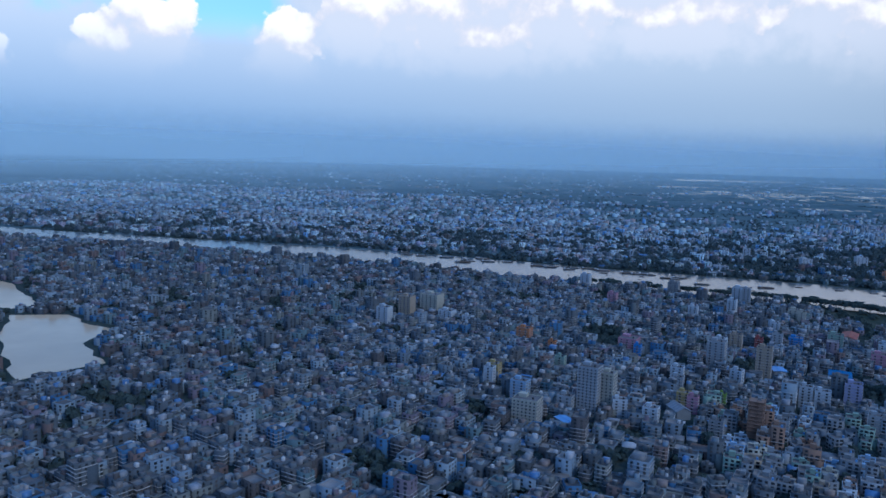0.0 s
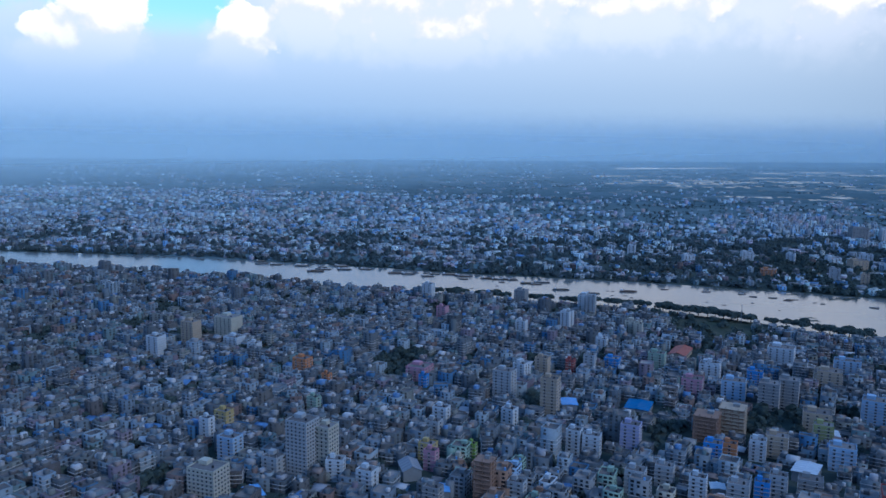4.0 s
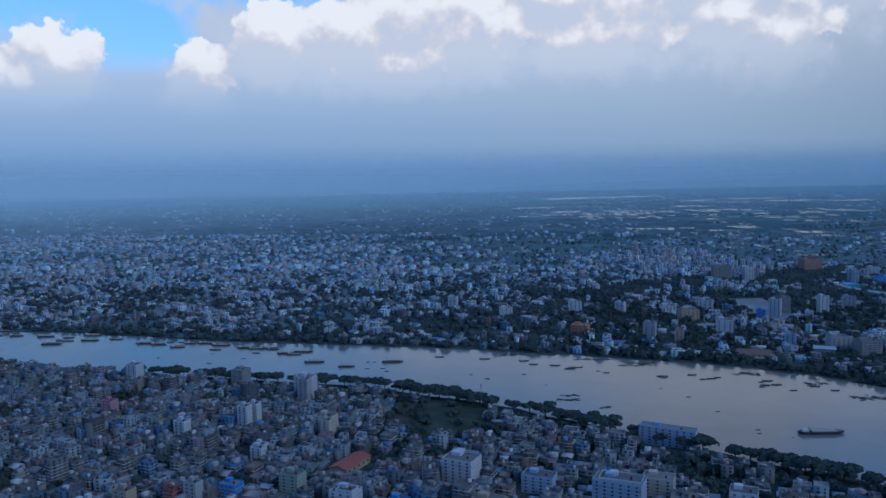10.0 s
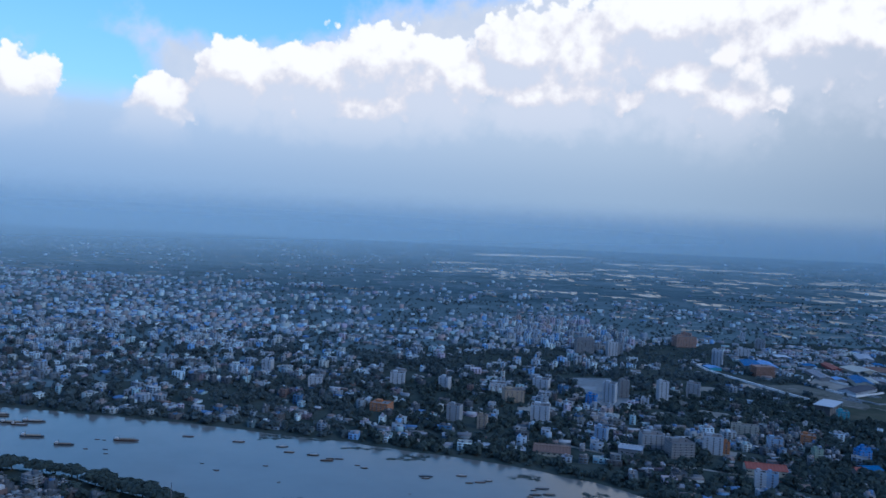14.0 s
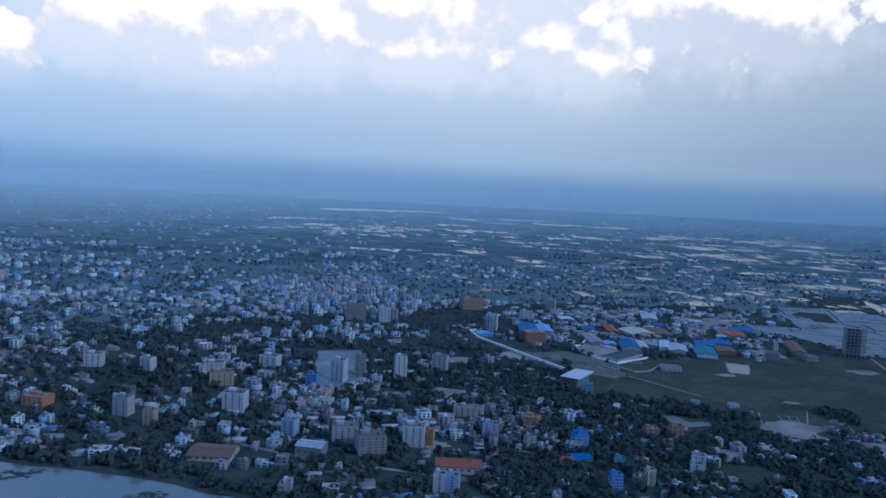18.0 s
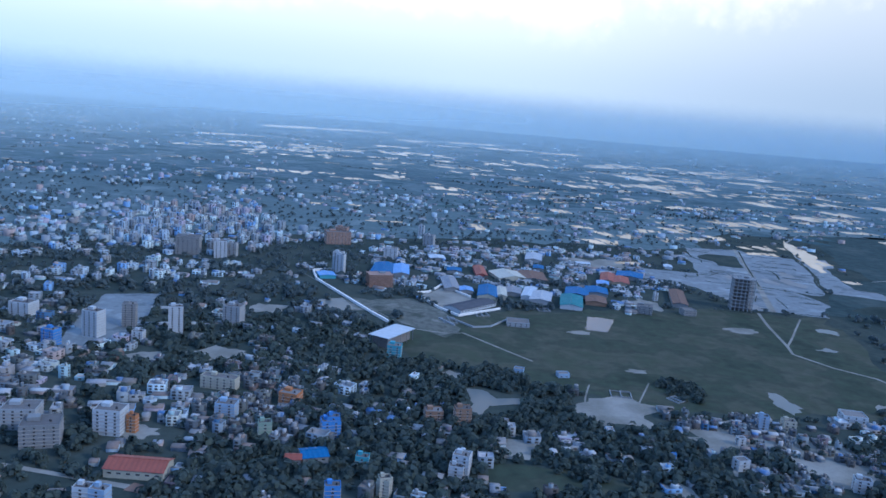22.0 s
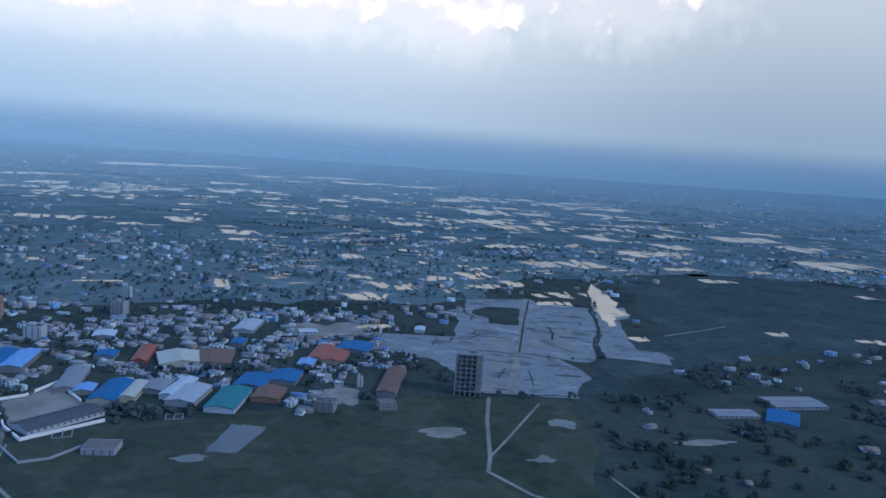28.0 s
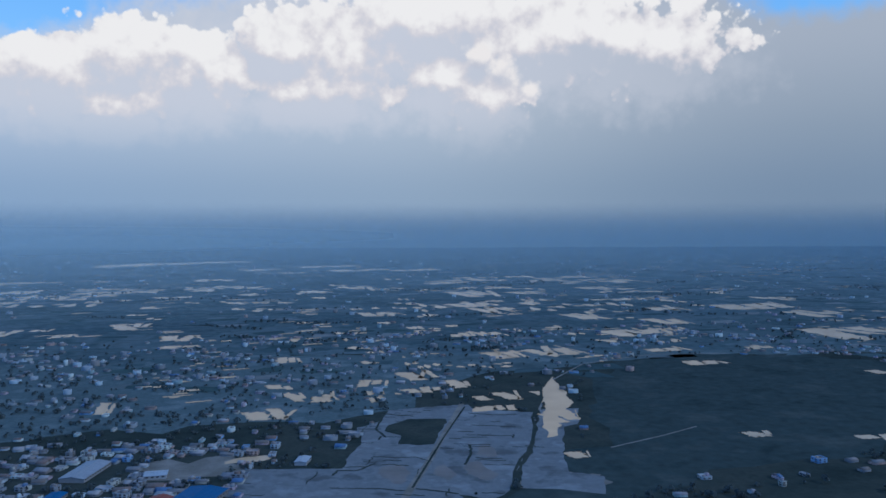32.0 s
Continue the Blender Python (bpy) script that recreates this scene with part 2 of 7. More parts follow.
tin_mat = material("corrugated metal sheet", [(0.17, 0.18, 0.19), (0.14, 0.13, 0.12), (0.22, 0.23, 0.25), (0.17, 0.13, 0.11), (0.07, 0.15, 0.29), (0.19, 0.19, 0.19), (0.34, 0.35, 0.36), (0.12, 0.125, 0.13)],
                   0.5, 0.5, "island", 1.0, 0.3, 0.2, 0.3)
leaf_mat = material("foliage", [(0.066, 0.092, 0.090), (0.076, 0.104, 0.096), (0.084, 0.112, 0.098), (0.070, 0.096, 0.094)], 0.8, 0.05, "island", 1.5, 0.4, 0.05, 0.3)
def leafy(m, share):
    """Leaves pass part of the light on to their other side."""
    t = m.node_tree
    b, out = t.nodes["Principled BSDF"], t.nodes["Material Output"]
    thin, mix = t.nodes.new("ShaderNodeBsdfTranslucent"), t.nodes.new("ShaderNodeMixShader")
    t.links.new(b.inputs["Base Color"].links[0].from_socket, thin.inputs[0])
    mix.inputs[0].default_value = share
    t.links.new(b.outputs[0], mix.inputs[1])
    t.links.new(thin.outputs[0], mix.inputs[2])
    t.links.new(mix.outputs[0], out.inputs[0])


bark_mat = material("bark", [(0.09, 0.07, 0.05)], 0.9, 0.2)
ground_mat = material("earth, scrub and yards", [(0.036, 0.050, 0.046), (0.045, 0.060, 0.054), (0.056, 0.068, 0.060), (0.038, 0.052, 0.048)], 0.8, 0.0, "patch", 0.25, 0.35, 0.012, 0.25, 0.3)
# paddy colours made paler and bluer: the air's haze sits in the base colour
hazed_paddy_mat = material("paddies with blue haze painted in", [(0.072, 0.112, 0.122), (0.104, 0.146, 0.156), (0.078, 0.122, 0.132), (0.116, 0.156, 0.166), (0.084, 0.126, 0.138)], 0.8, 0.0, "patch", 0.07, 0.55, 0.006, 0.4, 0.0)
# far trees: leaf colour lifted towards blue to carry the haze
hazed_leaf_mat = material("foliage with blue haze painted in", [(0.098, 0.130, 0.134), (0.110, 0.142, 0.146), (0.090, 0.122, 0.128)], 0.8, 0.0, "island", 0.5, 0.3, 0.02, 0.3, 0)
leafy(leaf_mat, 0.4)
leafy(hazed_leaf_mat, 0.4)
field_mat = material("green field", [(0.032, 0.046, 0.034), (0.044, 0.060, 0.042), (0.040, 0.052, 0.038), (0.060, 0.066, 0.050), (0.042, 0.054, 0.037)], 0.8, 0.05, "patch", 0.12, 0.45, 0.022, 0.35, 0.3)
meadow_mat = material("dark wet pasture", [(0.042, 0.064, 0.064), (0.054, 0.076, 0.074), (0.046, 0.068, 0.068), (0.062, 0.080, 0.076)], 0.8, 0.0, "patch", 0.10, 0.45, 0.018, 0.35, 0.2)
sand_mat = material("dredged grey sand", [(0.098, 0.118, 0.128), (0.172, 0.200, 0.214), (0.140, 0.164, 0.176), (0.200, 0.230, 0.244)], 0.7, 0.1, "patch", 0.10, 0.25, 0.035, 0.3, 0.1)
wet_mat = material("damp sand", [(0.075, 0.085, 0.088), (0.11, 0.118, 0.12)], 0.5, 0.5, "patch", 0.15, 0.25, 0.05, 0.25, 0.1)
track_mat = material("dusty track", [(0.165, 0.165, 0.145), (0.225, 0.222, 0.200)], 0.85, 0.1, "patch", 0.5, 0.2, 0.05, 0.25)
red_earth_mat = material("red earth", [(0.150, 0.098, 0.080), (0.185, 0.125, 0.100)], 0.85, 0.1, "patch", 0.5, 0.2, 0.05, 0.25)
scrub_mat = material("scrubby sand", [(0.055, 0.068, 0.056), (0.125, 0.130, 0.116), (0.075, 0.086, 0.072), (0.150, 0.152, 0.138)], 0.85, 0.1, "patch", 0.16, 0.35, 0.05, 0.35)
lane_mat = material("street asphalt and dirt", [(0.060, 0.057, 0.053), (0.085, 0.078, 0.070)], 0.75, 0.4, "patch", 0.4, 0.3, 0.04, 0.3)


def water(name, colour, rough, ripple, size, gloss=0.5, tint=(1.0, 0.90, 0.78)):
    m = bpy.data.materials.new(name)
    m.use_nodes = True
    t = m.node_tree
    b = t.nodes["Principled BSDF"]
    co = t.nodes.new("ShaderNodeNewGeometry").outputs["Position"]
    silt = fbm(t, co, 0.008, 5, 0.6)
    t.links.new(blend(t, step(t, silt, 0.3, 0.7), colour, tuple(1.35 * c for c in colour)), b.inputs["Base Color"])
    b.inputs["Roughness"].default_value, b.inputs["IOR"].default_value, b.inputs["Specular IOR Level"].default_value = rough, 1.33, gloss
    # tint colours the reflections; the default gives them a warm cloud glow
    b.inputs["Specular Tint"].default_value = (*tint, 1)
    n = t.nodes.new("ShaderNodeBump")
    n.inputs["Strength"].default_value, n.inputs["Distance"].default_value = ripple, 0.1
    t.links.new(fbm(t, co, size, 4), n.inputs["Height"])
    t.links.new(n.outputs[0], b.inputs["Normal"])
    return m


river_mat = water("silty river water", (0.115, 0.120, 0.112), 0.16, 0.12, 0.35, tint=(0.98, 0.96, 0.92))
# warm base holds silt plus the glow of clouds mirrored in the water
sky_pond_mat = water("silty pond water with painted sky glow", (0.47, 0.335, 0.20), 0.16, 0.06, 0.25, 0.14)
# near ponds: the grey sky they mirror is put into the base colour
shallow_sky_mat = water("shallow pond water with grey sky painted in", (0.105, 0.120, 0.118), 0.3, 0.08, 0.3, 0.1)
tarn_mat = water("deep still water", (0.07, 0.085, 0.10), 0.25, 0.06, 0.25, 0.2, (0.86, 0.95, 1.0))

# ---- the evening haze, painted on thin see-through rings added far out, thickest above the ground ----
def haze_veil(radius, dense, top):
    m = bpy.data.materials.new("evening haze")
    m.use_nodes = True
    t = m.node_tree
    t.nodes.clear()
    at = t.nodes.new("ShaderNodeSeparateXYZ")
    t.links.new(t.nodes.new("ShaderNodeNewGeometry").outputs["Position"], at.inputs[0])
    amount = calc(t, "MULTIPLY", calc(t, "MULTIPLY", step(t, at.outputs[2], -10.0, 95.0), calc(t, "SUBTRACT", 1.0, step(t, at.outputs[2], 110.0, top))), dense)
    # densest at low x, down to 0.55 of that at high x
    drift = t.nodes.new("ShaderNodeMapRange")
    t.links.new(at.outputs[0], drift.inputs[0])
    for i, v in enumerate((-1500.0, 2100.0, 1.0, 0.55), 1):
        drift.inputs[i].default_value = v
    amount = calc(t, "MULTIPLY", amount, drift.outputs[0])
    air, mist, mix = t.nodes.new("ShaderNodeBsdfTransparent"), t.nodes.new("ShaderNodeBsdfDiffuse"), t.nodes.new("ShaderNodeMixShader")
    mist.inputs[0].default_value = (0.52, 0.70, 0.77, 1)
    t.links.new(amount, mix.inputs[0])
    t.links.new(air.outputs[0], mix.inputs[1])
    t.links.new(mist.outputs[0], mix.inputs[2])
    t.links.new(mix.outputs[0], t.nodes.new("ShaderNodeOutputMaterial").inputs[0])
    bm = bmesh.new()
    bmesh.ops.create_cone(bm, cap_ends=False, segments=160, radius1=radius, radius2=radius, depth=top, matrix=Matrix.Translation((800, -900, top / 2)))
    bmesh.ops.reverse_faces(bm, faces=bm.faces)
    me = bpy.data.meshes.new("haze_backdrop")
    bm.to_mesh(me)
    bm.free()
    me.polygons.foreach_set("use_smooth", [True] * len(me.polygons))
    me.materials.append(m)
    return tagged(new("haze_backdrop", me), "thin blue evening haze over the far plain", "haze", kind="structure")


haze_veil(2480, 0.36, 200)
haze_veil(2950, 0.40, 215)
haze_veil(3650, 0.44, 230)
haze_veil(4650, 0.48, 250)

# ---- mesh building, many pieces at a time ----
rng = np.random.default_rng(7)


def mesh_of(name, verts, faces, index, mats):
    """A mesh from arrays: corners (n, 3), four-sided faces (m, 4), a material number for each face."""
    me = bpy.data.meshes.new(name)
    me.vertices.add(len(verts))
    me.vertices.foreach_set("co", np.asarray(verts, np.float32).ravel())
    me.loops.add(4 * len(faces))
    me.loops.foreach_set("vertex_index", np.asarray(faces, np.int32).ravel())
    me.polygons.add(len(faces))
    me.polygons.foreach_set("loop_start", np.arange(0, 4 * len(faces), 4, dtype=np.int32))
    me.polygons.foreach_set("material_index", np.asarray(index, np.int32))
    for m in mats:
        me.materials.append(m)
    me.update(calc_edges=True)
    return me


class Pile:
    """Collects boxes, slabs and panes, then makes them one mesh."""

    def __init__(self):
        self.v, self.f, self.i, self.n = [], [], [], 0

    def add(self, verts, faces, slot):
        """verts (k, c, 3): k copies with c corners; faces: the corners of each face of one copy."""
        k, c, _ = verts.shape
        if not k:
            return
        faces = np.asarray(faces)
        self.v.append(verts.reshape(-1, 3))
        self.f.append((faces[None] + (self.n + c * np.arange(k))[:, None, None]).reshape(-1, 4))
        self.i.append(np.tile(np.broadcast_to(slot, len(faces)), k))
        self.n += k * c

    def mesh(self, name, mats):
        return mesh_of(name, np.concatenate(self.v), np.concatenate(self.f), np.concatenate(self.i), mats)


def turned(px, py, x, y, rot):
    """Local corners (k, c) turned by rot (k) and moved to x, y (k)."""
    c, s = np.cos(rot)[:, None], np.sin(rot)[:, None]
    return px * c - py * s + x[:, None], px * s + py * c + y[:, None]


RING = np.array([[-1, -1], [1, -1], [1, 1], [-1, 1]]) / 2
SIDES = [[0, 1, 5, 4], [1, 2, 6, 5], [2, 3, 7, 6], [3, 0, 4, 7]]


def boxes(pile, x, y, z, w, d, h, rot, slot, top=None, floor=False):
    k = len(x)
    vx, vy = turned(w[:, None] * RING[:, 0], d[:, None] * RING[:, 1], x, y, rot)
    v = np.zeros((k, 8, 3))
    v[:, :4, 0] = v[:, 4:, 0] = vx
    v[:, :4, 1] = v[:, 4:, 1] = vy
    v[:, :4, 2], v[:, 4:, 2] = z[:, None], (z + h)[:, None]
    faces = SIDES + [[4, 5, 6, 7]] + ([[3, 2, 1, 0]] if floor else [])
    pile.add(v, faces, [slot] * 4 + [slot if top is None else top] + ([slot] if floor else []))


def shells(pile, x, y, w, d, h, rot, wall, roof, lip=0.45):
    """House walls with a parapet round a sunken flat roof."""
    k = len(x)
    v = np.zeros((k, 16, 3))
    for j, (inset, z) in enumerate(((0, 0 * h), (0, h), (0.16, h), (0.16, h - lip))):
        vx, vy = turned((w - 2 * inset)[:, None] * RING[:, 0], (d - 2 * inset)[:, None] * RING[:, 1], x, y, rot)
        v[:, 4 * j:4 * j + 4, 0], v[:, 4 * j:4 * j + 4, 1], v[:, 4 * j:4 * j + 4, 2] = vx, vy, z[:, None]
    faces = [[a + 4 * j for a in f] for j in range(3) for f in SIDES] + [[12, 13, 14, 15]]
    pile.add(v, faces, [wall] * 12 + [roof])


def gables(pile, x, y, z, w, d, h, rise, rot, wall, roof):
    """Sheds: walls under a pitched roof with eaves, the ridge along w."""
    k = len(x)
    boxes(pile, x, y, z, w, d, h, rot, wall)
    px = np.array([-.5, .5, .5, -.5, -.5, .5]) * 1.05
    py = np.array([-.5, -.5, .5, .5, 0, 0]) * 1.1
    vx, vy = turned(w[:, None] * px, d[:, None] * py, x, y, rot)
    v = np.zeros((k, 12, 3))
    v[:, :6, 0] = v[:, 6:, 0] = vx
    v[:, :6, 1] = v[:, 6:, 1] = vy
    v[:, :4, 2] = (z + h)[:, None]
    v[:, 4:6, 2] = (z + h + rise)[:, None]
    v[:, 6:, 2] = v[:, :6, 2] + 0.08
    faces = [[6, 7, 11, 10], [8, 9, 10, 11], [0, 1, 7, 6], [2, 3, 9, 8], [1, 5, 11, 7], [5, 2, 8, 11], [3, 4, 10, 9], [4, 0, 6, 10], [0, 4, 5, 1], [2, 5, 4, 3]]
    pile.add(v, faces, [roof] * len(faces))


def panes(pile, x, y, w, d, h, rot, slot, storey=1.42, gap=2.0, wide=1.1, high=0.86, proud=0.03):
    """Windows, storey by storey, on all four sides of each house."""
    levels = np.maximum(1, np.round((h - 0.3) / storey).astype(int))
    for s in range(4):
        long, half = (w, d / 2) if s % 2 == 0 else (d, w / 2)
        cols = np.maximum(1, np.round((long - 0.6) / gap).astype(int))
        for lv in range(levels.max()):
            for c in range(cols.max()):
                on = (levels > lv) & (cols > c) & (rng.random(len(x)) < 0.9)
                if not on.any():
                    continue
                u = (c + 0.5) / cols[on] * (long[on] - 0.5) - (long[on] - 0.5) / 2
                ww = np.minimum(wide, long[on] / cols[on] * 0.6) * rng.uniform(0.75, 1.25, on.sum())
                px = u[:, None] + ww[:, None] * np.array([-.5, .5, .5, -.5])
                py = np.repeat(-(half[on] + proud)[:, None], 4, 1)
                lx, ly = turned(px, py, np.zeros(on.sum()), np.zeros(on.sum()), np.full(on.sum(), s * math.pi / 2))
                vx, vy = turned(lx, ly, x[on], y[on], rot[on])
                v = np.zeros((on.sum(), 4, 3))
                v[..., 0], v[..., 1] = vx, vy
                v[..., 2] = lv * storey + 0.45 + high * np.array([0, 0, 1, 1])
                pile.add(v, [[0, 1, 2, 3]], slot)


# the near wall palette again, lifted and blued as painted haze; roofs likewise
hazed_wall_mat = material("plaster with haze painted in", [tuple(min(0.6, 1.25 * v * k + 0.07) for v, k in zip(c, (0.96, 1.03, 1.06))) for c in WALLS], 0.85, 0.3, "island", 1.2, 0.2, 0.12, 0.25)
hazed_roof_mat = material("roofs with haze painted in", [(0.23, 0.24, 0.26), (0.30, 0.31, 0.33), (0.19, 0.20, 0.21), (0.26, 0.25, 0.25), (0.40, 0.42, 0.44)], 0.7, 0.4, "island", 0.9, 0.3, 0.15, 0.3)
CITY_MATS = [wall_mat, roof_mat, glass_mat, ledge_mat, tin_mat]


def town(name, x, y, w, d, h, rot, label, detail=2, far=False):
    """A quarter of flat-roofed houses, far too many to count, as one mesh."""
    pile, k = Pile(), len(x)
    shed = (h < 3.2) & (rng.random(k) < 0.6)
    a = ~shed
    shells(pile, x[a], y[a], w[a], d[a], h[a], rot[a], 0, 1)
    gables(pile, x[shed], y[shed], 0 * x[shed], w[shed], d[shed], h[shed] * 0.8, 0.18 * d[shed], rot[shed], 0, 4)
    # lower wings built on at the side
    on = a & (rng.random(k) < 0.45)
    n = on.sum()
    side = rng.choice([-0.5, 0.5], (2, n))
    bx, by = turned((w[on] * side[0] * rng.uniform(0.5, 1.0, n))[:, None], (d[on] * side[1] * rng.uniform(0.5, 1.0, n))[:, None], x[on], y[on], rot[on])
    boxes(pile, bx[:, 0], by[:, 0], np.zeros(n), w[on] * rng.uniform(0.35, 0.7, n), d[on] * rng.uniform(0.35, 0.7, n), h[on] * rng.uniform(0.35, 0.9, n), rot[on], 0, 1)
    # stair heads, water tanks and rooms on the roofs
    for chance, size, tall, slot in ((0.75, 0.36, 1.3, 0), (0.45, 0.2, 0.7, 3), (0.3, 0.5, 1.2, 4), (0.35, 0.12, 0.9, 2)):
        on = a & (rng.random(k) < (chance if detail else 0.4 * chance))
        n = on.sum()
        r = rng.uniform(-0.3, 0.3, (2, n))
        bx, by = turned((w[on] * r[0])[:, None], (d[on] * r[1])[:, None], x[on], y[on], rot[on])
        sz = size * np.minimum(w[on], d[on]) * rng.uniform(0.7, 1.3, (2, n))
        boxes(pile, bx[:, 0], by[:, 0], h[on] - 0.46, sz[0], sz[1], 0.45 + tall * rng.uniform(0.6, 1.2, n), rot[on], slot, 1 if slot == 0 else None)
    if detail:
        panes(pile, x[a], y[a], w[a], d[a], h[a], rot[a], 2, gap=2.4 if detail == 2 else 3.0, wide=0.9 if detail == 2 else 1.5)
    if detail == 2:
        on = a & (rng.random(k) < 0.55)
        for lv in range(1, 7):
            o = on & (h > lv * 1.42 + 0.5)
            n = o.sum()
            if n:
                boxes(pile, x[o], y[o], np.full(n, lv * 1.42 + 0.16), w[o] + 0.36, d[o] + 0.36, np.full(n, 0.14), rot[o], 3, floor=True)
    # far quarters take the haze-lifted wall and roof colours
    return tagged(new(name, pile.mesh(name, [hazed_wall_mat, hazed_roof_mat] + CITY_MATS[2:] if far else CITY_MATS)), label, "buildings", kind="stuff")


# ---- trees ----
def crown_shape(seed, clumps=11, leaves=9, leaf=1.0):
    """Corners of a crown about one metre across: clumps of small tilted leaf sprays."""
    r = np.random.default_rng(seed)
    out = []
    for c in range(clumps):
        a, q = r.uniform(0, 2 * math.pi), r.uniform(0, 0.34)
        mid = np.array([q * math.cos(a), q * math.sin(a), r.uniform(0.16, 0.6) - q * 0.4])
        rad = r.uniform(0.13, 0.24)
        for _ in range(leaves):
            n = r.normal(size=3)
            n /= np.linalg.norm(n)
            n[2] = abs(n[2]) * 0.8 + 0.05
            p = mid + rad * n
            u = np.cross(n, r.normal(size=3))
            u /= np.linalg.norm(u)
            w = np.cross(n, u)
            s = leaf * rad * r.uniform(0.75, 1.15)
            out.append([p - s * u - 0.7 * s * w, p + s * u - 0.7 * s * w + 0.3 * s * n, p + 0.8 * s * u + 0.8 * s * w, p - 0.9 * s * u + 0.6 * s * w + 0.2 * s * n])
    return np.array(out)


CROWNS = [crown_shape(s, 8, 7) for s in range(6)]
TINY = [crown_shape(s, 3, 5) for s in range(30, 34)]
FINE = [crown_shape(s, 8, 6, 0.72) for s in range(40, 48)]
SPARSE = [crown_shape(s, 6, 6) for s in range(20, 25)]


def wood(name, x, y, size, label, shapes=CROWNS, category="trees", leaf=None, stems=True):
    """Trees that nobody could count: crowns and stems, as one mesh."""
    pile = Pile()
    kind, spin = rng.integers(0, len(shapes), len(x)), rng.uniform(0, 6.28, len(x))
    for j, shape in enumerate(shapes):
        o = kind == j
        n, q = o.sum(), shape.reshape(-1, 3)
        if not n:
            continue
        wide, high = size[o] * rng.uniform(0.85, 1.25, n), size[o] * rng.uniform(0.75, 1.1, n)
        vx, vy = turned(wide[:, None] * q[:, 0], wide[:, None] * q[:, 1], x[o], y[o], spin[o])
        v = np.stack([vx, vy, high[:, None] * q[:, 2]], -1)
        pile.add(v, np.arange(len(q)).reshape(-1, 4), 0)
    if stems:
        boxes(pile, x, y, 0 * x, 0.07 * size, 0.07 * size, 0.3 * size, spin, 1)
    return tagged(new(name, pile.mesh(name, [leaf or leaf_mat, bark_mat])), label, category, kind="stuff")


# ---- the plan: river banks, quarters, fields ----
NEAR_BANK = [(-2600, 520), (-1500, 420), (-1100, 398), (-816, 389), (-685, 383), (-592, 376), (-500, 352), (-375, 335), (-262, 322), (-178, 286), (-96, 236), (-40, 204), (60, 140), (200, 40), (420, -140), (1200, -900)]
FAR_BANK = [(-2600, 600), (-1500, 490), (-1100, 466), (-872, 470), (-729, 476), (-540, 460), (-424, 440), (-300, 432), (-219, 424), (-131, 409), (-89, 401), (-36, 384), (-8, 370), (41, 337), (128, 270), (246, 190), (480, 30), (1300, -700)]


def bank_y(bank, x):
    p = np.array(bank, float)
    return np.interp(x, p[:, 0], p[:, 1])


def inside(ring, x, y):
    """Which of the points lie in the outline."""
    r, hit = np.array(ring, float), np.zeros(len(x), bool)
    for (ax, ay), (bx, by) in zip(r, np.roll(r, -1, 0)):
        hit ^= ((ay > y) != (by > y)) & (x < (bx - ax) * (y - ay) / (by - ay + 1e-9) + ax)
    return hit


def sheet(name, ring, z, mat, label, category, thick=0.0, rag=0.0, cut=0.0, kind="", seed=0):
    """A flat patch with an outline; rag roughens it (metres), cut sets the spacing of its corners."""
    pts = [Vector((*p, 0)) for p in ring]
    if cut:
        fine = []
        for p, q in zip(pts, pts[1:] + pts[:1]):
            n = max(1, int((q - p).length / cut))
            fine += [p.lerp(q, i / n) for i in range(n)]
        pts = [p + rag * Vector((noise.noise(p / (3 * cut) + Vector((seed, 0, 1))) + 0.6 * noise.noise(p / cut + Vector((seed, 3, 1))),
                                 noise.noise(p / (3 * cut) + Vector((seed, 0, 9))) + 0.6 * noise.noise(p / cut + Vector((seed, 3, 9))), 0)) for p in fine]
    bm = bmesh.new()
    f = bm.faces.new([bm.verts.new((p.x, p.y, z)) for p in pts])
    f.normal_update()
    if f.normal.z < 0:
        f.normal_flip()
    if thick:
        low = [bm.verts.new((v.co.x, v.co.y, z - thick)) for v in f.verts]
        top = list(f.verts)
        for i in range(len(top)):
            bm.faces.new((top[i - 1], low[i - 1], low[i], top[i]))
    bmesh.ops.triangulate(bm, faces=[f])
    me = bpy.data.meshes.new(name)
    bm.to_mesh(me)
    bm.free()
    me.materials.append(mat)
    return tagged(new(name, me), label, category, kind=kind)


def strip(name, line, wide, z, mat, label, category="path", thick=0.1, kind="structure", group=""):
    """A track along a line."""
    p = [Vector(q) for q in line]
    left, right = [], []
    for i, q in enumerate(p):
        along = (p[min(i + 1, len(p) - 1)] - p[max(i - 1, 0)]).normalized()
        across = Vector((-along.y, along.x)) * wide / 2 * (1 + 0.25 * noise.noise((q.x * 0.1, q.y * 0.1, 4)))
        left.append(q + across), right.append(q - across)
    return tagged(sheet(name, [tuple(v) for v in left + right[::-1]], z, mat, label, category, thick, kind=kind), group=group)


sheet("ground", [(-9000, -6000), (9000, -6000), (9000, 9000), (-9000, 9000)], 0.0, ground_mat, "dark earth and scrub plain under the city", "ground", kind="structure")
# village ground with distance haze painted into its pale blue-green tones
hazed_yard_mat = material("gardens and plots with blue haze painted in", [(0.090, 0.130, 0.136), (0.120, 0.162, 0.168), (0.094, 0.136, 0.142), (0.140, 0.180, 0.186)], 0.8, 0.0, "patch", 0.3, 0.4, 0.02, 0.4, 0.2)
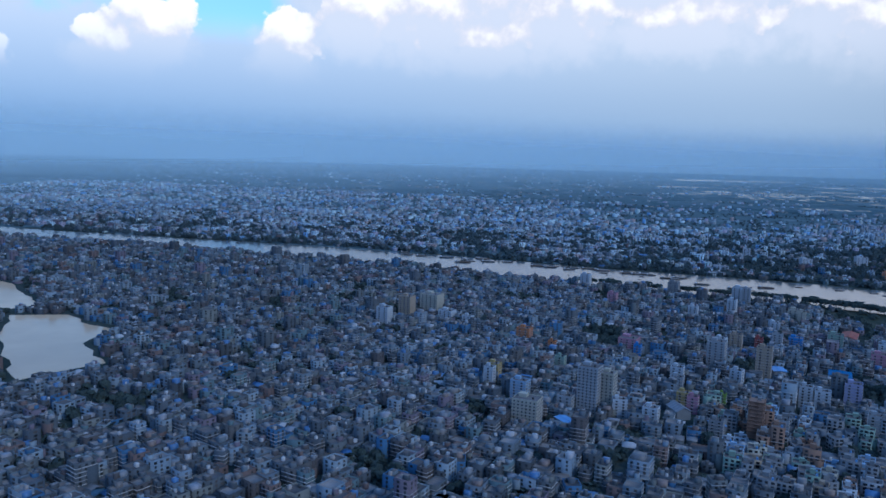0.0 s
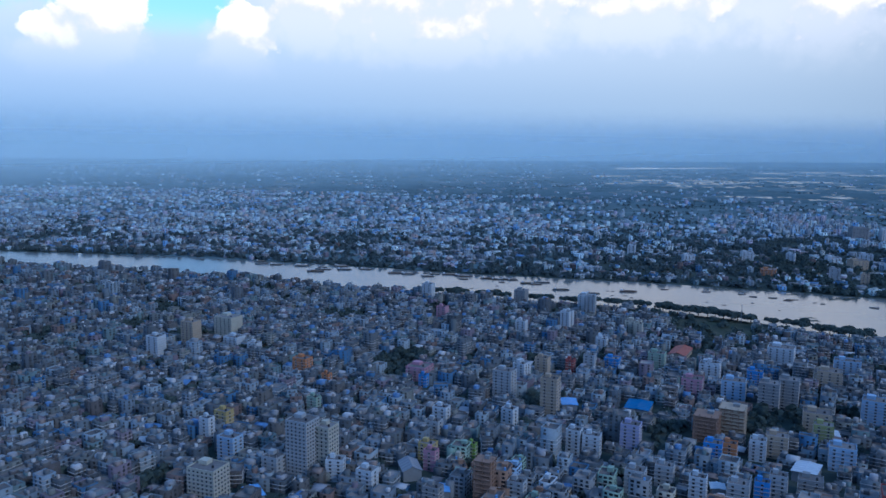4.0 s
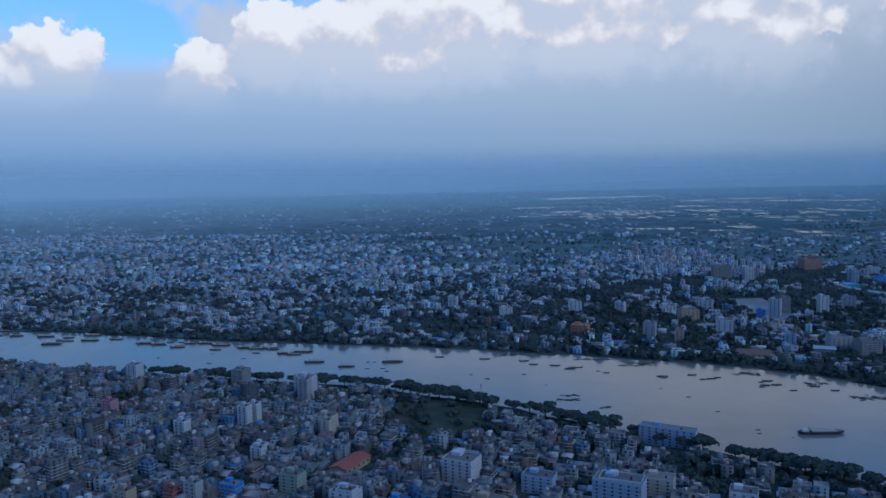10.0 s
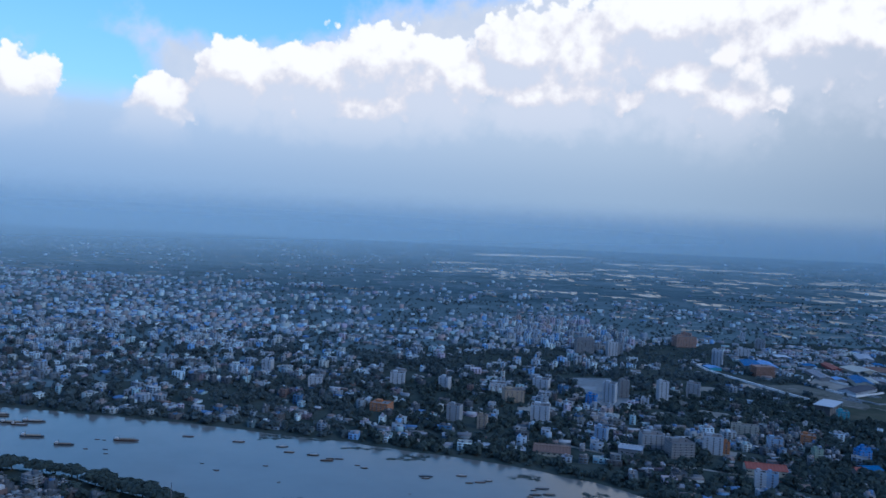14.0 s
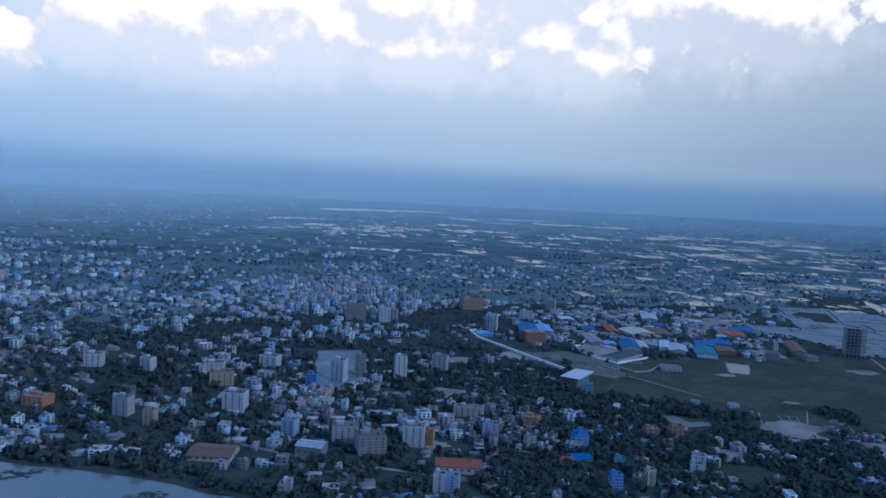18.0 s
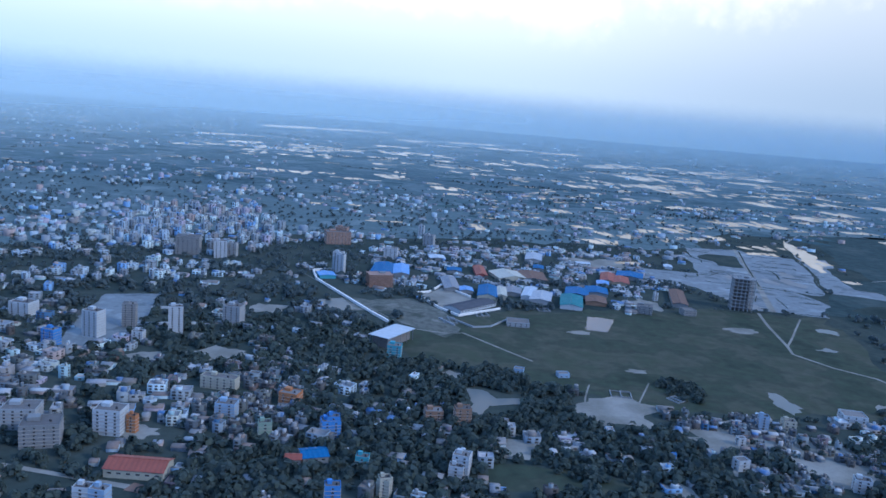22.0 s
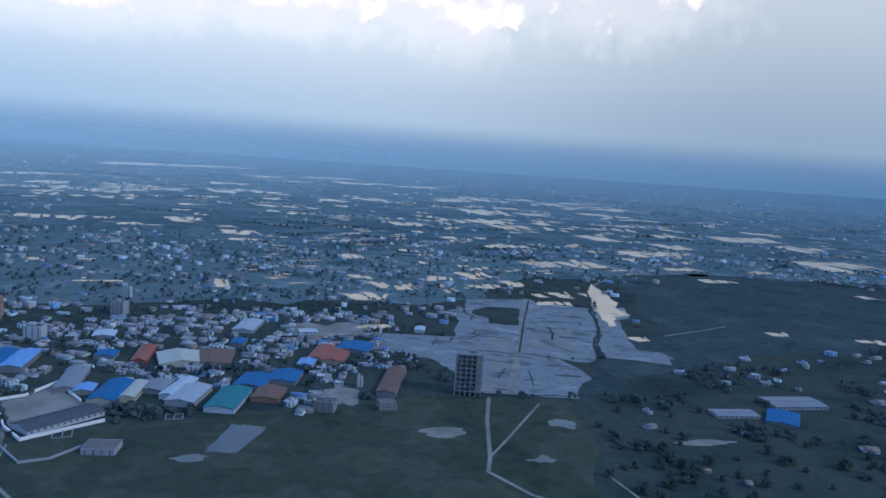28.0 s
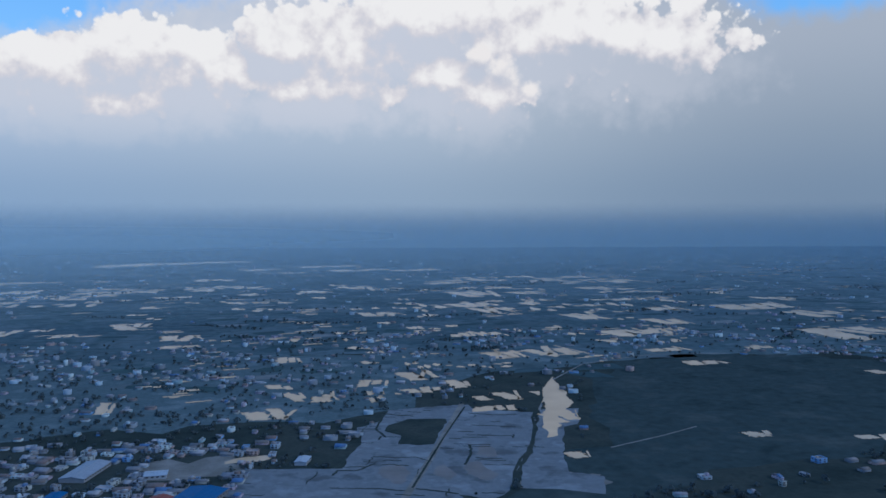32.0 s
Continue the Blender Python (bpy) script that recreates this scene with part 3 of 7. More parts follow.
sheet("village_ground", [(-3400, 720), (-2600, 615), (-1500, 500), (-1100, 476), (-872, 480), (-540, 470), (-400, 450), (-230, 640), (-60, 880), (150, 960), (440, 990), (560, 1040), (700, 1150), (900, 1230), (1300, 1150), (1700, 1290), (500, 1320), (-300, 1350), (-1900, 1400), (-3400, 1500)], 0.02, hazed_yard_mat, "haze-blue gardens and plots of the far villages", "ground", rag=40, cut=30, kind="structure")
sheet("river", NEAR_BANK + FAR_BANK[::-1], 0.08, river_mat, "broad silty grey-brown river reflecting the evening sky", "river", rag=5, cut=14, kind="structure")
for ring, s in (([(-895, 170), (-842, 152), (-775, 98), (-782, 74), (-830, 60), (-930, 110)], 1), ([(-660, -45), (-730, 18), (-766, 64), (-737, 78), (-684, 53), (-676, 22), (-640, -10)], 2)):
    sheet("lagoon", ring, 0.08, sky_pond_mat, "pale lagoon inlet between crowded houses", "water", rag=5, cut=9, kind="structure", seed=s)
sheet("far_paddies", [(-8000, 2100), (-5200, 1500), (-1500, 1350), (-300, 1330), (500, 1300), (1200, 1220), (2400, 1300), (5200, 1500), (8000, 1900), (8800, 8800), (-8800, 8800)], 0.03, hazed_paddy_mat, "wide haze-blue plain of paddies fading towards the horizon", "fields", rag=30, cut=60, kind="structure")
SAND = [(558, 1010), (628, 1016), (630, 998), (677, 976), (651, 896), (621, 839), (602, 792), (592, 783), (572, 795), (579, 766), (578, 748), (561, 729), (550, 704), (491, 714),
        (477, 792), (446, 810), (432, 822), (443, 868), (507, 858), (526, 917), (527, 957), (545, 969)]
FIELD = [(196, 560), (205, 640), (281, 672), (400, 700), (467, 707), (547, 695), (520, 600), (498, 537), (440, 490), (370, 487), (326, 492), (260, 525)]
SANDY = [(145, 668), (164, 689), (182, 685), (210, 694), (225, 679), (230, 642), (216, 626), (202, 646), (178, 656), (153, 646)]
sheet("sand_fill", SAND, 0.10, sand_mat, "grey dredged sand fill of a cleared building plot", "sand plot", rag=3, cut=6, kind="structure")
sheet("field", FIELD, 0.05, field_mat, "open green field with worn patches", "field", rag=13, cut=13, kind="structure")
MEADOW = [(520, 720), (560, 705), (640, 760), (740, 800), (860, 815), (1000, 880), (1090, 980), (1150, 1110), (1080, 1190), (950, 1210), (820, 1180), (760, 1080), (700, 900), (600, 780)]
sheet("field", MEADOW, 0.05, meadow_mat, "wide dull green field beside the sand plot", "field", rag=30, cut=22, kind="structure", seed=3)
sheet("sandy_flat", SANDY, 0.09, scrub_mat, "bare sandy flat beside a long wall", "sand", rag=4, cut=6, kind="structure")
SAND_POND = [(741, 1118), (736, 1080), (727, 1034), (722, 1002), (708, 985), (692, 960), (672, 905), (662, 900), (676, 950), (692, 992), (704, 1040), (716, 1068), (733, 1108)]
sheet("sand_pond", SAND_POND, 0.13, sky_pond_mat, "bright drainage pond along the sand plot", "pond", rag=4, cut=5, kind="structure", seed=6)
BUNDS = ([(530, 879), (545, 874), (559, 872), (568, 859)], [(513, 817), (527, 814), (542, 807)], [(549, 809), (560, 803), (572, 795)], [(591, 898), (602, 894), (617, 890)], [(615, 947), (631, 941), (648, 934)],
         [(602, 894), (598, 873), (588, 849)], [(510, 747), (517, 759), (524, 771)], [(599, 863), (607, 858), (616, 857)], [(548, 1003), (560, 992), (575, 984)], [(538, 764), (533, 744), (530, 730)],
         [(491, 715), (514, 711), (537, 710), (549, 706)], [(501, 844), (505, 854), (517, 851), (530, 863)], [(605, 920), (622, 914), (640, 910)], [(622, 985), (640, 975), (660, 972)], [(545, 925), (540, 950), (549, 985)])
for k, line in enumerate(BUNDS):
    worn = [(p[0] + (q[0] - p[0]) * f + 1.6 * noise.noise((p[0] + 9 * f, p[1], 2)), p[1] + (q[1] - p[1]) * f + 1.6 * noise.noise((p[0] + 9 * f, p[1], 5))) for p, q in zip(line, line[1:]) for f in (0, 0.25, 0.5, 0.75)] + [line[-1]]
    strip("mud_bund", worn, 0.9 + 0.5 * (k % 3), 0.2, ground_mat, "low dark mud bund across the sand plot", "bund", 0.12, kind="", group="bunds on the sand plot")
strip("mud_bund", [(624, 1008), (589, 921), (547, 811)], 1.6, 0.22, ground_mat, "dark wet verge along the road over the sand plot", "bund", 0.12, kind="", group="bunds on the sand plot")
mr = random.Random(31)
for k in range(52):
    while True:
        x, y = mr.uniform(435, 660), mr.uniform(705, 1010)
        if inside(SAND, np.array([x]), np.array([y]))[0]:
            break
    a, long = radians(mr.choice((-12, -16, -20, 70, -14))), mr.uniform(6, 24)
    line = [(x + long * f * math.cos(a) + mr.uniform(-0.9, 0.9), y + long * f * math.sin(a) + mr.uniform(-0.9, 0.9)) for f in (-0.5, -0.3, -0.1, 0.1, 0.3, 0.5)]
    strip("mud_bund", line, mr.uniform(0.5, 1.5), 0.18, ground_mat, "low dark mud bund across the sand plot", "bund", 0.1, kind="", group="bunds on the sand plot")
sheet("mud_patch", [(568, 976), (601, 971), (592, 941), (577, 900), (552, 905), (557, 929), (547, 943), (551, 960)], 0.15, ground_mat, "dark wet hollow in the sand plot", "mud", rag=4, cut=6, kind="structure")
for k, (x, y, r) in enumerate(((540, 840, 9), (572, 835, 7), (595, 835, 9), (520, 780, 6), (610, 875, 8), (500, 730, 6))):
    ring = [(x + r * math.cos(i * 0.7), y + 2.2 * r * math.sin(i * 0.7)) for i in range(9)]
    sheet("wet_patch", ring, 0.125 + 0.002 * k, wet_mat, "dark damp patch in the dredged sand", "mud", rag=5, cut=4, kind="structure", seed=k)
sheet("silt_pond", [(329, 633), (340, 669), (357, 659), (343, 630)], 0.12, tarn_mat, "square dark pond with still water in the field", "pond", rag=1.2, cut=4, seed=8)
PASTURE = [(227.6, 424.5), (242.6, 426.7), (254.6, 422.9), (283.0, 417.3), (284.5, 402.7), (242.0, 401.6), (223.7, 403.1)]
sheet("small_pasture", PASTURE, 0.055, field_mat, "small green pasture among trees", "field", rag=4, cut=7, kind="structure", seed=11)
PLOT = [(231.9, 433.6), (238.7, 451.3), (254.1, 449.5), (246.8, 430.8), (237.6, 431.6)]
sheet("walled_plot", PLOT, 0.075, track_mat, "bare walled plot divided by low banks", "plot", rag=1, cut=6, kind="structure", seed=12)
sheet("hamlet_yard", [(330, 480), (378, 484), (386, 462), (414, 446), (396, 414), (358, 408), (338, 434)], 0.058, track_mat, "trodden pale yards between small houses", "yard", rag=5, cut=6, kind="structure", seed=13)
MUD_FLAT = [(684, 985), (718, 984), (700, 932), (684, 926), (656, 847), (650, 820), (670, 809), (658, 776), (641, 786), (628, 792), (610, 797), (626, 839), (649, 888)]
sheet("mud_flat", MUD_FLAT, 0.08, sand_mat, "grey mud flat beside the sand plot", "mud", rag=3, cut=7, kind="structure", seed=4)
strip("ditch", [(748, 1132), (730, 1098), (712, 1065), (698, 1020), (684, 991), (670, 960), (664, 935), (650, 896), (640, 872), (628, 854), (616, 828), (607, 798)], 2.4, 0.17, ground_mat, "dark winding ditch along the sand plot", "ditch")
CLEARING = [(80, 547), (94, 564), (116, 551), (102, 532)]
sheet("sandy_clearing", CLEARING, 0.085, track_mat, "bare sandy clearing among trees", "plot", rag=2, cut=4, kind="structure", seed=31)
GLADE = [(215, 526), (224, 539), (233, 531), (230, 523)]
sheet("sandy_glade", GLADE, 0.085, track_mat, "bare sandy glade at the edge of the field", "plot", rag=1.5, cut=4, kind="structure", seed=32)
COURT = [(243, 660), (233, 671), (218, 709), (229, 716), (241, 738), (247, 723), (262, 704), (272, 684)]
sheet("works_court", COURT, 0.1, track_mat, "trodden earth court inside a white wall", "yard", rag=0.5, cut=4, kind="structure", seed=33)
POOL_EDGE = [(227, 513), (242, 513), (258, 502), (257, 488), (241, 473), (217, 468), (226, 490)]
WALL_VERGE = [(137, 768), (128, 735), (186, 612), (206, 622), (160, 738)]
QUARTER = [(64, 470), (66, 500), (78, 518), (100, 524), (136, 514), (140, 474), (124, 442), (98, 430), (76, 446)]
CLEARED = [(4, 662), (38, 670), (45, 598), (40, 553), (14, 548), (6, 600)]
sheet("cleared_plot", CLEARED, 0.075, sand_mat, "cleared concrete-grey building plot", "plot", rag=2, cut=6, kind="structure", seed=16)
RIVER_GREEN = [(-243, 292), (-200, 293), (-188, 252), (-222, 230), (-253, 254)]
sheet("riverside_green", RIVER_GREEN, 0.045, field_mat, "dull green riverside ground among trees", "field", rag=3, cut=6, kind="structure", seed=15)
strip("sand_road", [(624, 1020), (568, 866), (508, 714)], 5, 0.16, track_mat, "straight pale road across the sand plot")
strip("footpath", [(492, 707), (480, 670), (466, 617), (460, 600), (473, 574), (490, 557), (496, 532), (520, 510)], 2.2, 0.12, track_mat, "pale dirt path winding over the field")
strip("footpath", [(466, 617), (484, 642), (499, 664), (520, 694)], 1.6, 0.13, track_mat, "narrow pale branch of the dirt path")


strip("dirt_lane", [(-14.8, 438.6), (20.0, 420.1), (63.7, 407.8), (97.0, 398.0)], 3.0, 0.1, track_mat, "pale dirt lane between plots")
strip("earth_road", [(93.0, 399.5), (109.9, 392.8), (120.0, 387.9), (134.8, 377.9), (150.0, 366.0)], 5.5, 0.12, red_earth_mat, "broad red earth road between trees")
strip("dirt_lane", [(131.9, 753.5), (159.3, 699.2), (193.9, 639.5)], 0.9, 0.1, track_mat, "pale dirt lane between plots")
strip("dirt_lane", [(228.5, 461.9), (242.7, 457.2), (251.9, 452.3), (268.3, 476.4)], 1.6, 0.1, track_mat, "pale dirt lane between plots")
strip("dirt_lane", [(206.4, 616.5), (228.2, 609.6), (241.1, 611.5), (264.9, 576.3), (275.6, 560.9)], 1.6, 0.1, track_mat, "pale dirt lane between plots")
strip("dirt_lane", [(518.1, 592.6), (524.0, 547.8), (522.5, 519.3), (511.9, 492.9)], 1.4, 0.1, track_mat, "pale dirt lane between plots")
sheet("sand_pool", [(143.6, 678), (162, 683), (172, 656), (154, 648)], 0.14, shallow_sky_mat, "flat pale pool on a sandy flat", "pond", rag=2, cut=5, seed=22)
sheet("sandy_flat", [(181, 680), (206, 690), (232, 668), (242, 620), (228, 601), (203, 627)], 0.095, scrub_mat, "damp sandy flat beside a works wall", "sand", rag=4, cut=6, kind="structure", seed=23)
strip("dirt_lane", [(288.4, 495.2), (292.6, 508.3), (299.5, 525.0)], 0.9, 0.1, track_mat, "pale dirt lane between plots")
strip("dirt_lane", [(318.1, 499.0), (335.5, 531.4)], 0.9, 0.1, track_mat, "pale dirt lane between plots")
strip("dirt_lane", [(683.6, 983.5), (736.8, 1103.0), (800.2, 1181.6), (905.5, 1224.9), (998.6, 1211.4)], 2.2, 0.1, track_mat, "pale dirt lane between plots")
strip("dirt_lane", [(698.8, 866.6), (749.5, 887.8), (787.0, 906.5)], 1.6, 0.1, track_mat, "pale dirt lane between plots")
strip("dirt_lane", [(-37.6, 541.1), (-33.3, 570.1), (-18.9, 585.1)], 1.6, 0.1, track_mat, "pale dirt lane between plots")
strip("dirt_lane", [(349.7, 469.7), (343.3, 441.3), (332.5, 421.4)], 2.2, 0.1, track_mat, "pale dirt lane between plots")
strip("dirt_lane", [(312.6, 439.9), (310.5, 422.9), (319.4, 412.0)], 1.8, 0.1, track_mat, "pale dirt lane between plots")
PONDS = []


def pond(x, y, wide, deep, turn=0.0, label="pond with still pale water among fields"):
    """A flooded plot, or a few side by side with narrow bunds between them, all of one water."""
    PONDS.append((x, y, wide, deep))
    r, a, z = random.Random(int(7 * x + 3 * y)), radians(turn * 0.5), 0.09 + 0.001 * len(PONDS)
    bm = bmesh.new()
    n = 1 if wide < 16 else 2 if wide < 30 else 3 if wide < 60 else 4
    cuts = sorted([0.0, 1.0] + [(i + r.uniform(0.25, 0.75)) / n for i in range(1, n)])
    for u0, u1 in zip(cuts, cuts[1:]):
        x0, x1 = (u0 - 0.5) * wide + 0.6, (u1 - 0.5) * wide - 0.6 - 0.03 * wide
        half, mid = 0.5 * deep * r.uniform(0.45, 0.95), deep * r.uniform(-0.16, 0.16)
        lean, j = r.uniform(-0.35, 0.35) * half, 0.13 * min(x1 - x0, 2 * half)
        ring = []
        for (ax, ay), (bx, by) in zip(((-1, -1), (1, -1), (1, 1), (-1, 1)), ((1, -1), (1, 1), (-1, 1), (-1, -1))):
            for f in (0, 0.1, 0.2, 0.3, 0.4, 0.5, 0.6, 0.7, 0.8, 0.9):
                px, py = ax + (bx - ax) * f, ay + (by - ay) * f
                px = (x0 + x1) / 2 + px * (x1 - x0) / 2 + lean * py + r.uniform(-j, j)
                ring.append((px, mid + py * half + r.uniform(-j, j)))
        f = bm.faces.new([bm.verts.new((x + px * math.cos(a) - py * math.sin(a), y + px * math.sin(a) + py * math.cos(a), z)) for px, py in ring])
        bmesh.ops.triangulate(bm, faces=[f])
    me = bpy.data.meshes.new("pond")
    bm.to_mesh(me)
    bm.free()
    me.materials.append(sky_pond_mat)
    return tagged(new("pond", me), label, "pond", "ponds in the fields")


pond(887, 2064, 99, 152, 19)
pond(1003, 2056, 69, 111, 19)
pond(823, 1835, 92, 83, 16)
pond(843, 1738, 70, 133, 14)
pond(718, 1433, 39, 37, 10)
pond(970, 1617, 59, 93, 12)
pond(975, 1412, 101, 70, 8)
pond(939, 1418, 43, 40, 9)
pond(1157, 1685, 67, 94, 12)
pond(1075, 1508, 57, 85, 10)
pond(940, 1255, 56, 39, 6)
pond(940, 1159, 51, 26, 4)
pond(1062, 1245, 39, 33, 6)
pond(732, 1265, 45, 56, 7)
pond(796, 1273, 64, 87, 6)
pond(608, 1155, 38, 52, 5)
pond(640, 1109, 23, 48, 4)
pond(674, 1047, 22, 43, 3)
pond(648, 999, 40, 23, 2)
pond(600, 1084, 39, 27, 3)
pond(647, 1036, 13, 31, 3)
pond(709, 1030, 13, 64, 2)
pond(696, 962, 32, 50, 1)
pond(670, 855, 18, 18, -1)
pond(822, 878, 23, 20, -1)
pond(1279, 1346, 141, 110, 7)
pond(1381, 1560, 96, 91, 10)
pond(1341, 1694, 156, 103, 12)
pond(1366, 2343, 92, 160, 21)
pond(1299, 2507, 81, 108, 23)
pond(1196, 2398, 59, 96, 22)
pond(1202, 2142, 78, 102, 19)
pond(1090, 1066, 22, 31, 3)
pond(901, 851, 27, 20, -1)

pond(37, 3607, 588, 199, 48)
pond(-232, 2634, 204, 82, 38)
pond(232, 2119, 78, 62, 25)
pond(274, 2629, 110, 101, 33)
pond(381, 3118, 133, 123, 38)
pond(8, 1602, 52, 63, 16)
pond(63, 1601, 43, 74, 16)
pond(234, 1638, 54, 78, 15)
pond(110, 1614, 33, 32, 15)
pond(161, 1548, 38, 39, 14)
pond(115, 1187, 18, 25, 6)
pond(166, 1193, 19, 20, 6)
pond(318, 1063, 16, 49, 3)
pond(474, 1274, 30, 44, 7)
pond(465, 1124, 25, 28, 4)
pond(481, 1078, 16, 54, 3)
pond(506, 1065, 24, 29, 3)
pond(458, 1014, 40, 39, 2)
pond(557, 1126, 31, 34, 4)
pond(632, 1714, 70, 81, 15)
pond(652, 2263, 68, 101, 24)
pond(327, 1482, 55, 62, 12)
pond(335, 1411, 52, 32, 10)
pond(492, 2905, 93, 85, 34)
pond(632, 3236, 229, 109, 37)
pond(717, 2994, 208, 117, 34)
pond(900, 2966, 180, 117, 32)
pond(374, 1966, 42, 53, 21)
pond(421, 1958, 34, 52, 20)
pond(223, 1663, 37, 29, 16)


def flooded_plots(areas):
    """Many small ragged flooded plots scattered over the plain, in loose rows: middle, half size of the area, number, width."""
    r, bm, k = random.Random(91), bmesh.new(), 0
    for cx, cy, rx, ry, n, wide in areas:
        for i in range(n):
            x, y, k = cx + rx * r.uniform(-1, 1), cy + ry * r.uniform(-1, 1), k + 1
            if inside(MEADOW, np.array([x]), np.array([y]))[0]:
                continue
            for j in range(r.choice((1, 2, 2, 3))):
                w, d, m = wide * r.uniform(0.2, 0.6), wide * r.uniform(0.3, 1.1), r.randint(9, 14)
                u, v, z = x + j * 0.8 * wide * r.uniform(0.5, 1.2), y + wide * r.uniform(-0.5, 0.5), 0.19 + 0.0015 * ((3 * k + j) % 60)
                ring = [(u + w * math.cos(6.283 * q / m) * r.uniform(0.5, 1.1), v + d * math.sin(6.283 * q / m) * r.uniform(0.4, 1.1)) for q in range(m)]
                hub = bm.verts.new((u, v, z))
                rim = [bm.verts.new((px, py, z)) for px, py in ring]
                for p, q in zip(rim, rim[1:] + rim[:1]):
                    bm.faces.new((hub, p, q))
    me = bpy.data.meshes.new("flooded_plots")
    bm.to_mesh(me)
    bm.free()
    me.materials.append(sky_pond_mat)
    return tagged(new("flooded_plots", me), "scattered ragged plots of still water over the far plain", "ponds", kind="stuff")


flooded_plots([(420, 2280, 620, 130, 54, 36), (1050, 2450, 320, 160, 26, 38), (820, 1790, 170, 120, 14, 27), (1090, 1720, 160, 160, 12, 27), (560, 1880, 420, 190, 16, 24), (860, 1400, 190, 130, 16, 22),
               (520, 1090, 50, 40, 5, 13), (480, 1420, 200, 170, 12, 18), (1240, 1900, 260, 220, 14, 34), (-120, 2150, 200, 200, 14, 40), (620, 1230, 90, 60, 8, 14)])
BUSY = []  # places of single things that the joined quarters must leave free: x, y, radius


def free(x, y, margin=0.0):
    ok = np.ones(len(x), bool)
    for bx, by, br in BUSY:
        ok &= (x - bx) ** 2 + (y - by) ** 2 > (br + margin) ** 2
    return ok


def lots(x0, x1, y0, y1, pitch, rot, jitter=0.16):
    """A street grid of lots turned by rot: middles, lot sizes."""
    u, v = np.meshgrid(np.arange(-1900, 1900, pitch), np.arange(-1900, 1900, pitch))
    i, j = np.meshgrid(np.arange(u.shape[1]), np.arange(u.shape[0]))
    u, v = u.ravel() + (i.ravel() // 5) * 0.0, v.ravel()
    # back lanes every few rows pull the lots together
    u = u + np.where(i.ravel() % 6 == 0, 0.9, 0) + rng.normal(0, jitter * pitch, len(u))
    v = v + np.where(j.ravel() % 3 == 0, 0.9, 0) + rng.normal(0, jitter * pitch, len(v))
    c, s = math.cos(rot), math.sin(rot)
    mx, my = (x0 + x1) / 2, (y0 + y1) / 2
    x, y = mx + u * c - v * s, my + u * s + v * c
    o = (x > x0) & (x < x1) & (y > y0) & (y < y1)
    return x[o], y[o]


# ---- single things: parts and their makers ----
def part(name, bm, mat, parent, label=""):
    me = bpy.data.meshes.new(name)
    bm.to_mesh(me)
    bm.free()
    for m in (mat if isinstance(mat, (list, tuple)) else [mat]):
        me.materials.append(m)
    ob = new(name, me)
    ob.parent = parent
    return tagged(ob, label)


def shared(name, me, parent, m):
    ob = new(name, me)
    ob.parent = parent
    ob.matrix_basis = m
    return ob


def cuboid(bm, x, y, z, w, d, h, slot=0, bevel=0.0):
    """A box standing at z, its middle at x, y."""
    r = bmesh.ops.create_cube(bm, size=1, matrix=Matrix.Translation((x, y, z + h / 2)) @ Matrix.Diagonal((w, d, h, 1)))
    faces = {f for v in r["verts"] for f in v.link_faces}
    if bevel:
        r = bmesh.ops.bevel(bm, geom=list({e for f in faces for e in f.edges}), offset=bevel, segments=1, affect="EDGES")
        faces = faces | set(r["faces"])
    for f in faces:
        if f.is_valid:
            f.material_index = slot
    return bm


def drum(bm, x, y, z, r, h, slot=0, sides=10, top=1.0):
    q = bmesh.ops.create_cone(bm, cap_ends=True, segments=sides, radius1=r, radius2=r * top, depth=h, matrix=Matrix.Translation((x, y, z + h / 2)))
    for v in q["verts"]:
        for f in v.link_faces:
            f.material_index = slot
    return bm


def base_at(name, x, y, rot, label, category, group="", z=0.0):
    ob = new(name)
    ob.empty_display_size = 0.5
    ob.matrix_world = pose(x, y, z, 0, 0, rot)
    return tagged(ob, label, category, group)


def paint(name, c, rough=0.8, gloss=0.35):
    return material(name, [tuple(v * k for v, k in zip(c, (0.56, 0.62, 0.66)))], rough, gloss, "object", 1.4, 0.18, 0.25, 0.25, 0.1)


PAINTS = {
    "white": paint("white plaster", (0.66, 0.67, 0.68)), "cream": paint("cream plaster", (0.60, 0.54, 0.42)), "grey": paint("grey concrete", (0.30, 0.295, 0.29)),
    "pale_grey": paint("pale grey render", (0.46, 0.46, 0.46)), "tan": paint("tan plaster", (0.52, 0.39, 0.27)), "brick": paint("bare brick and concrete", (0.36, 0.21, 0.14)),
    "pink": paint("pink plaster", (0.55, 0.27, 0.33)), "yellow": paint("yellow plaster", (0.55, 0.40, 0.16)), "lime": paint("lime plaster", (0.30, 0.42, 0.08)),
    "orange": paint("orange plaster", (0.62, 0.24, 0.10)), "green": paint("pale green plaster", (0.34, 0.44, 0.34)), "blue": paint("bright blue plaster", (0.09, 0.30, 0.68)),
    "pale_blue": paint("pale blue plaster", (0.40, 0.53, 0.68)), "violet": paint("pale violet plaster", (0.48, 0.44, 0.60)), "olive": paint("olive plaster", (0.38, 0.38, 0.16)),
    "clay": paint("clay red plaster", (0.46, 0.27, 0.20)), "teal": paint("teal plaster", (0.10, 0.42, 0.50)), "red": paint("red plaster", (0.42, 0.10, 0.09)),
}
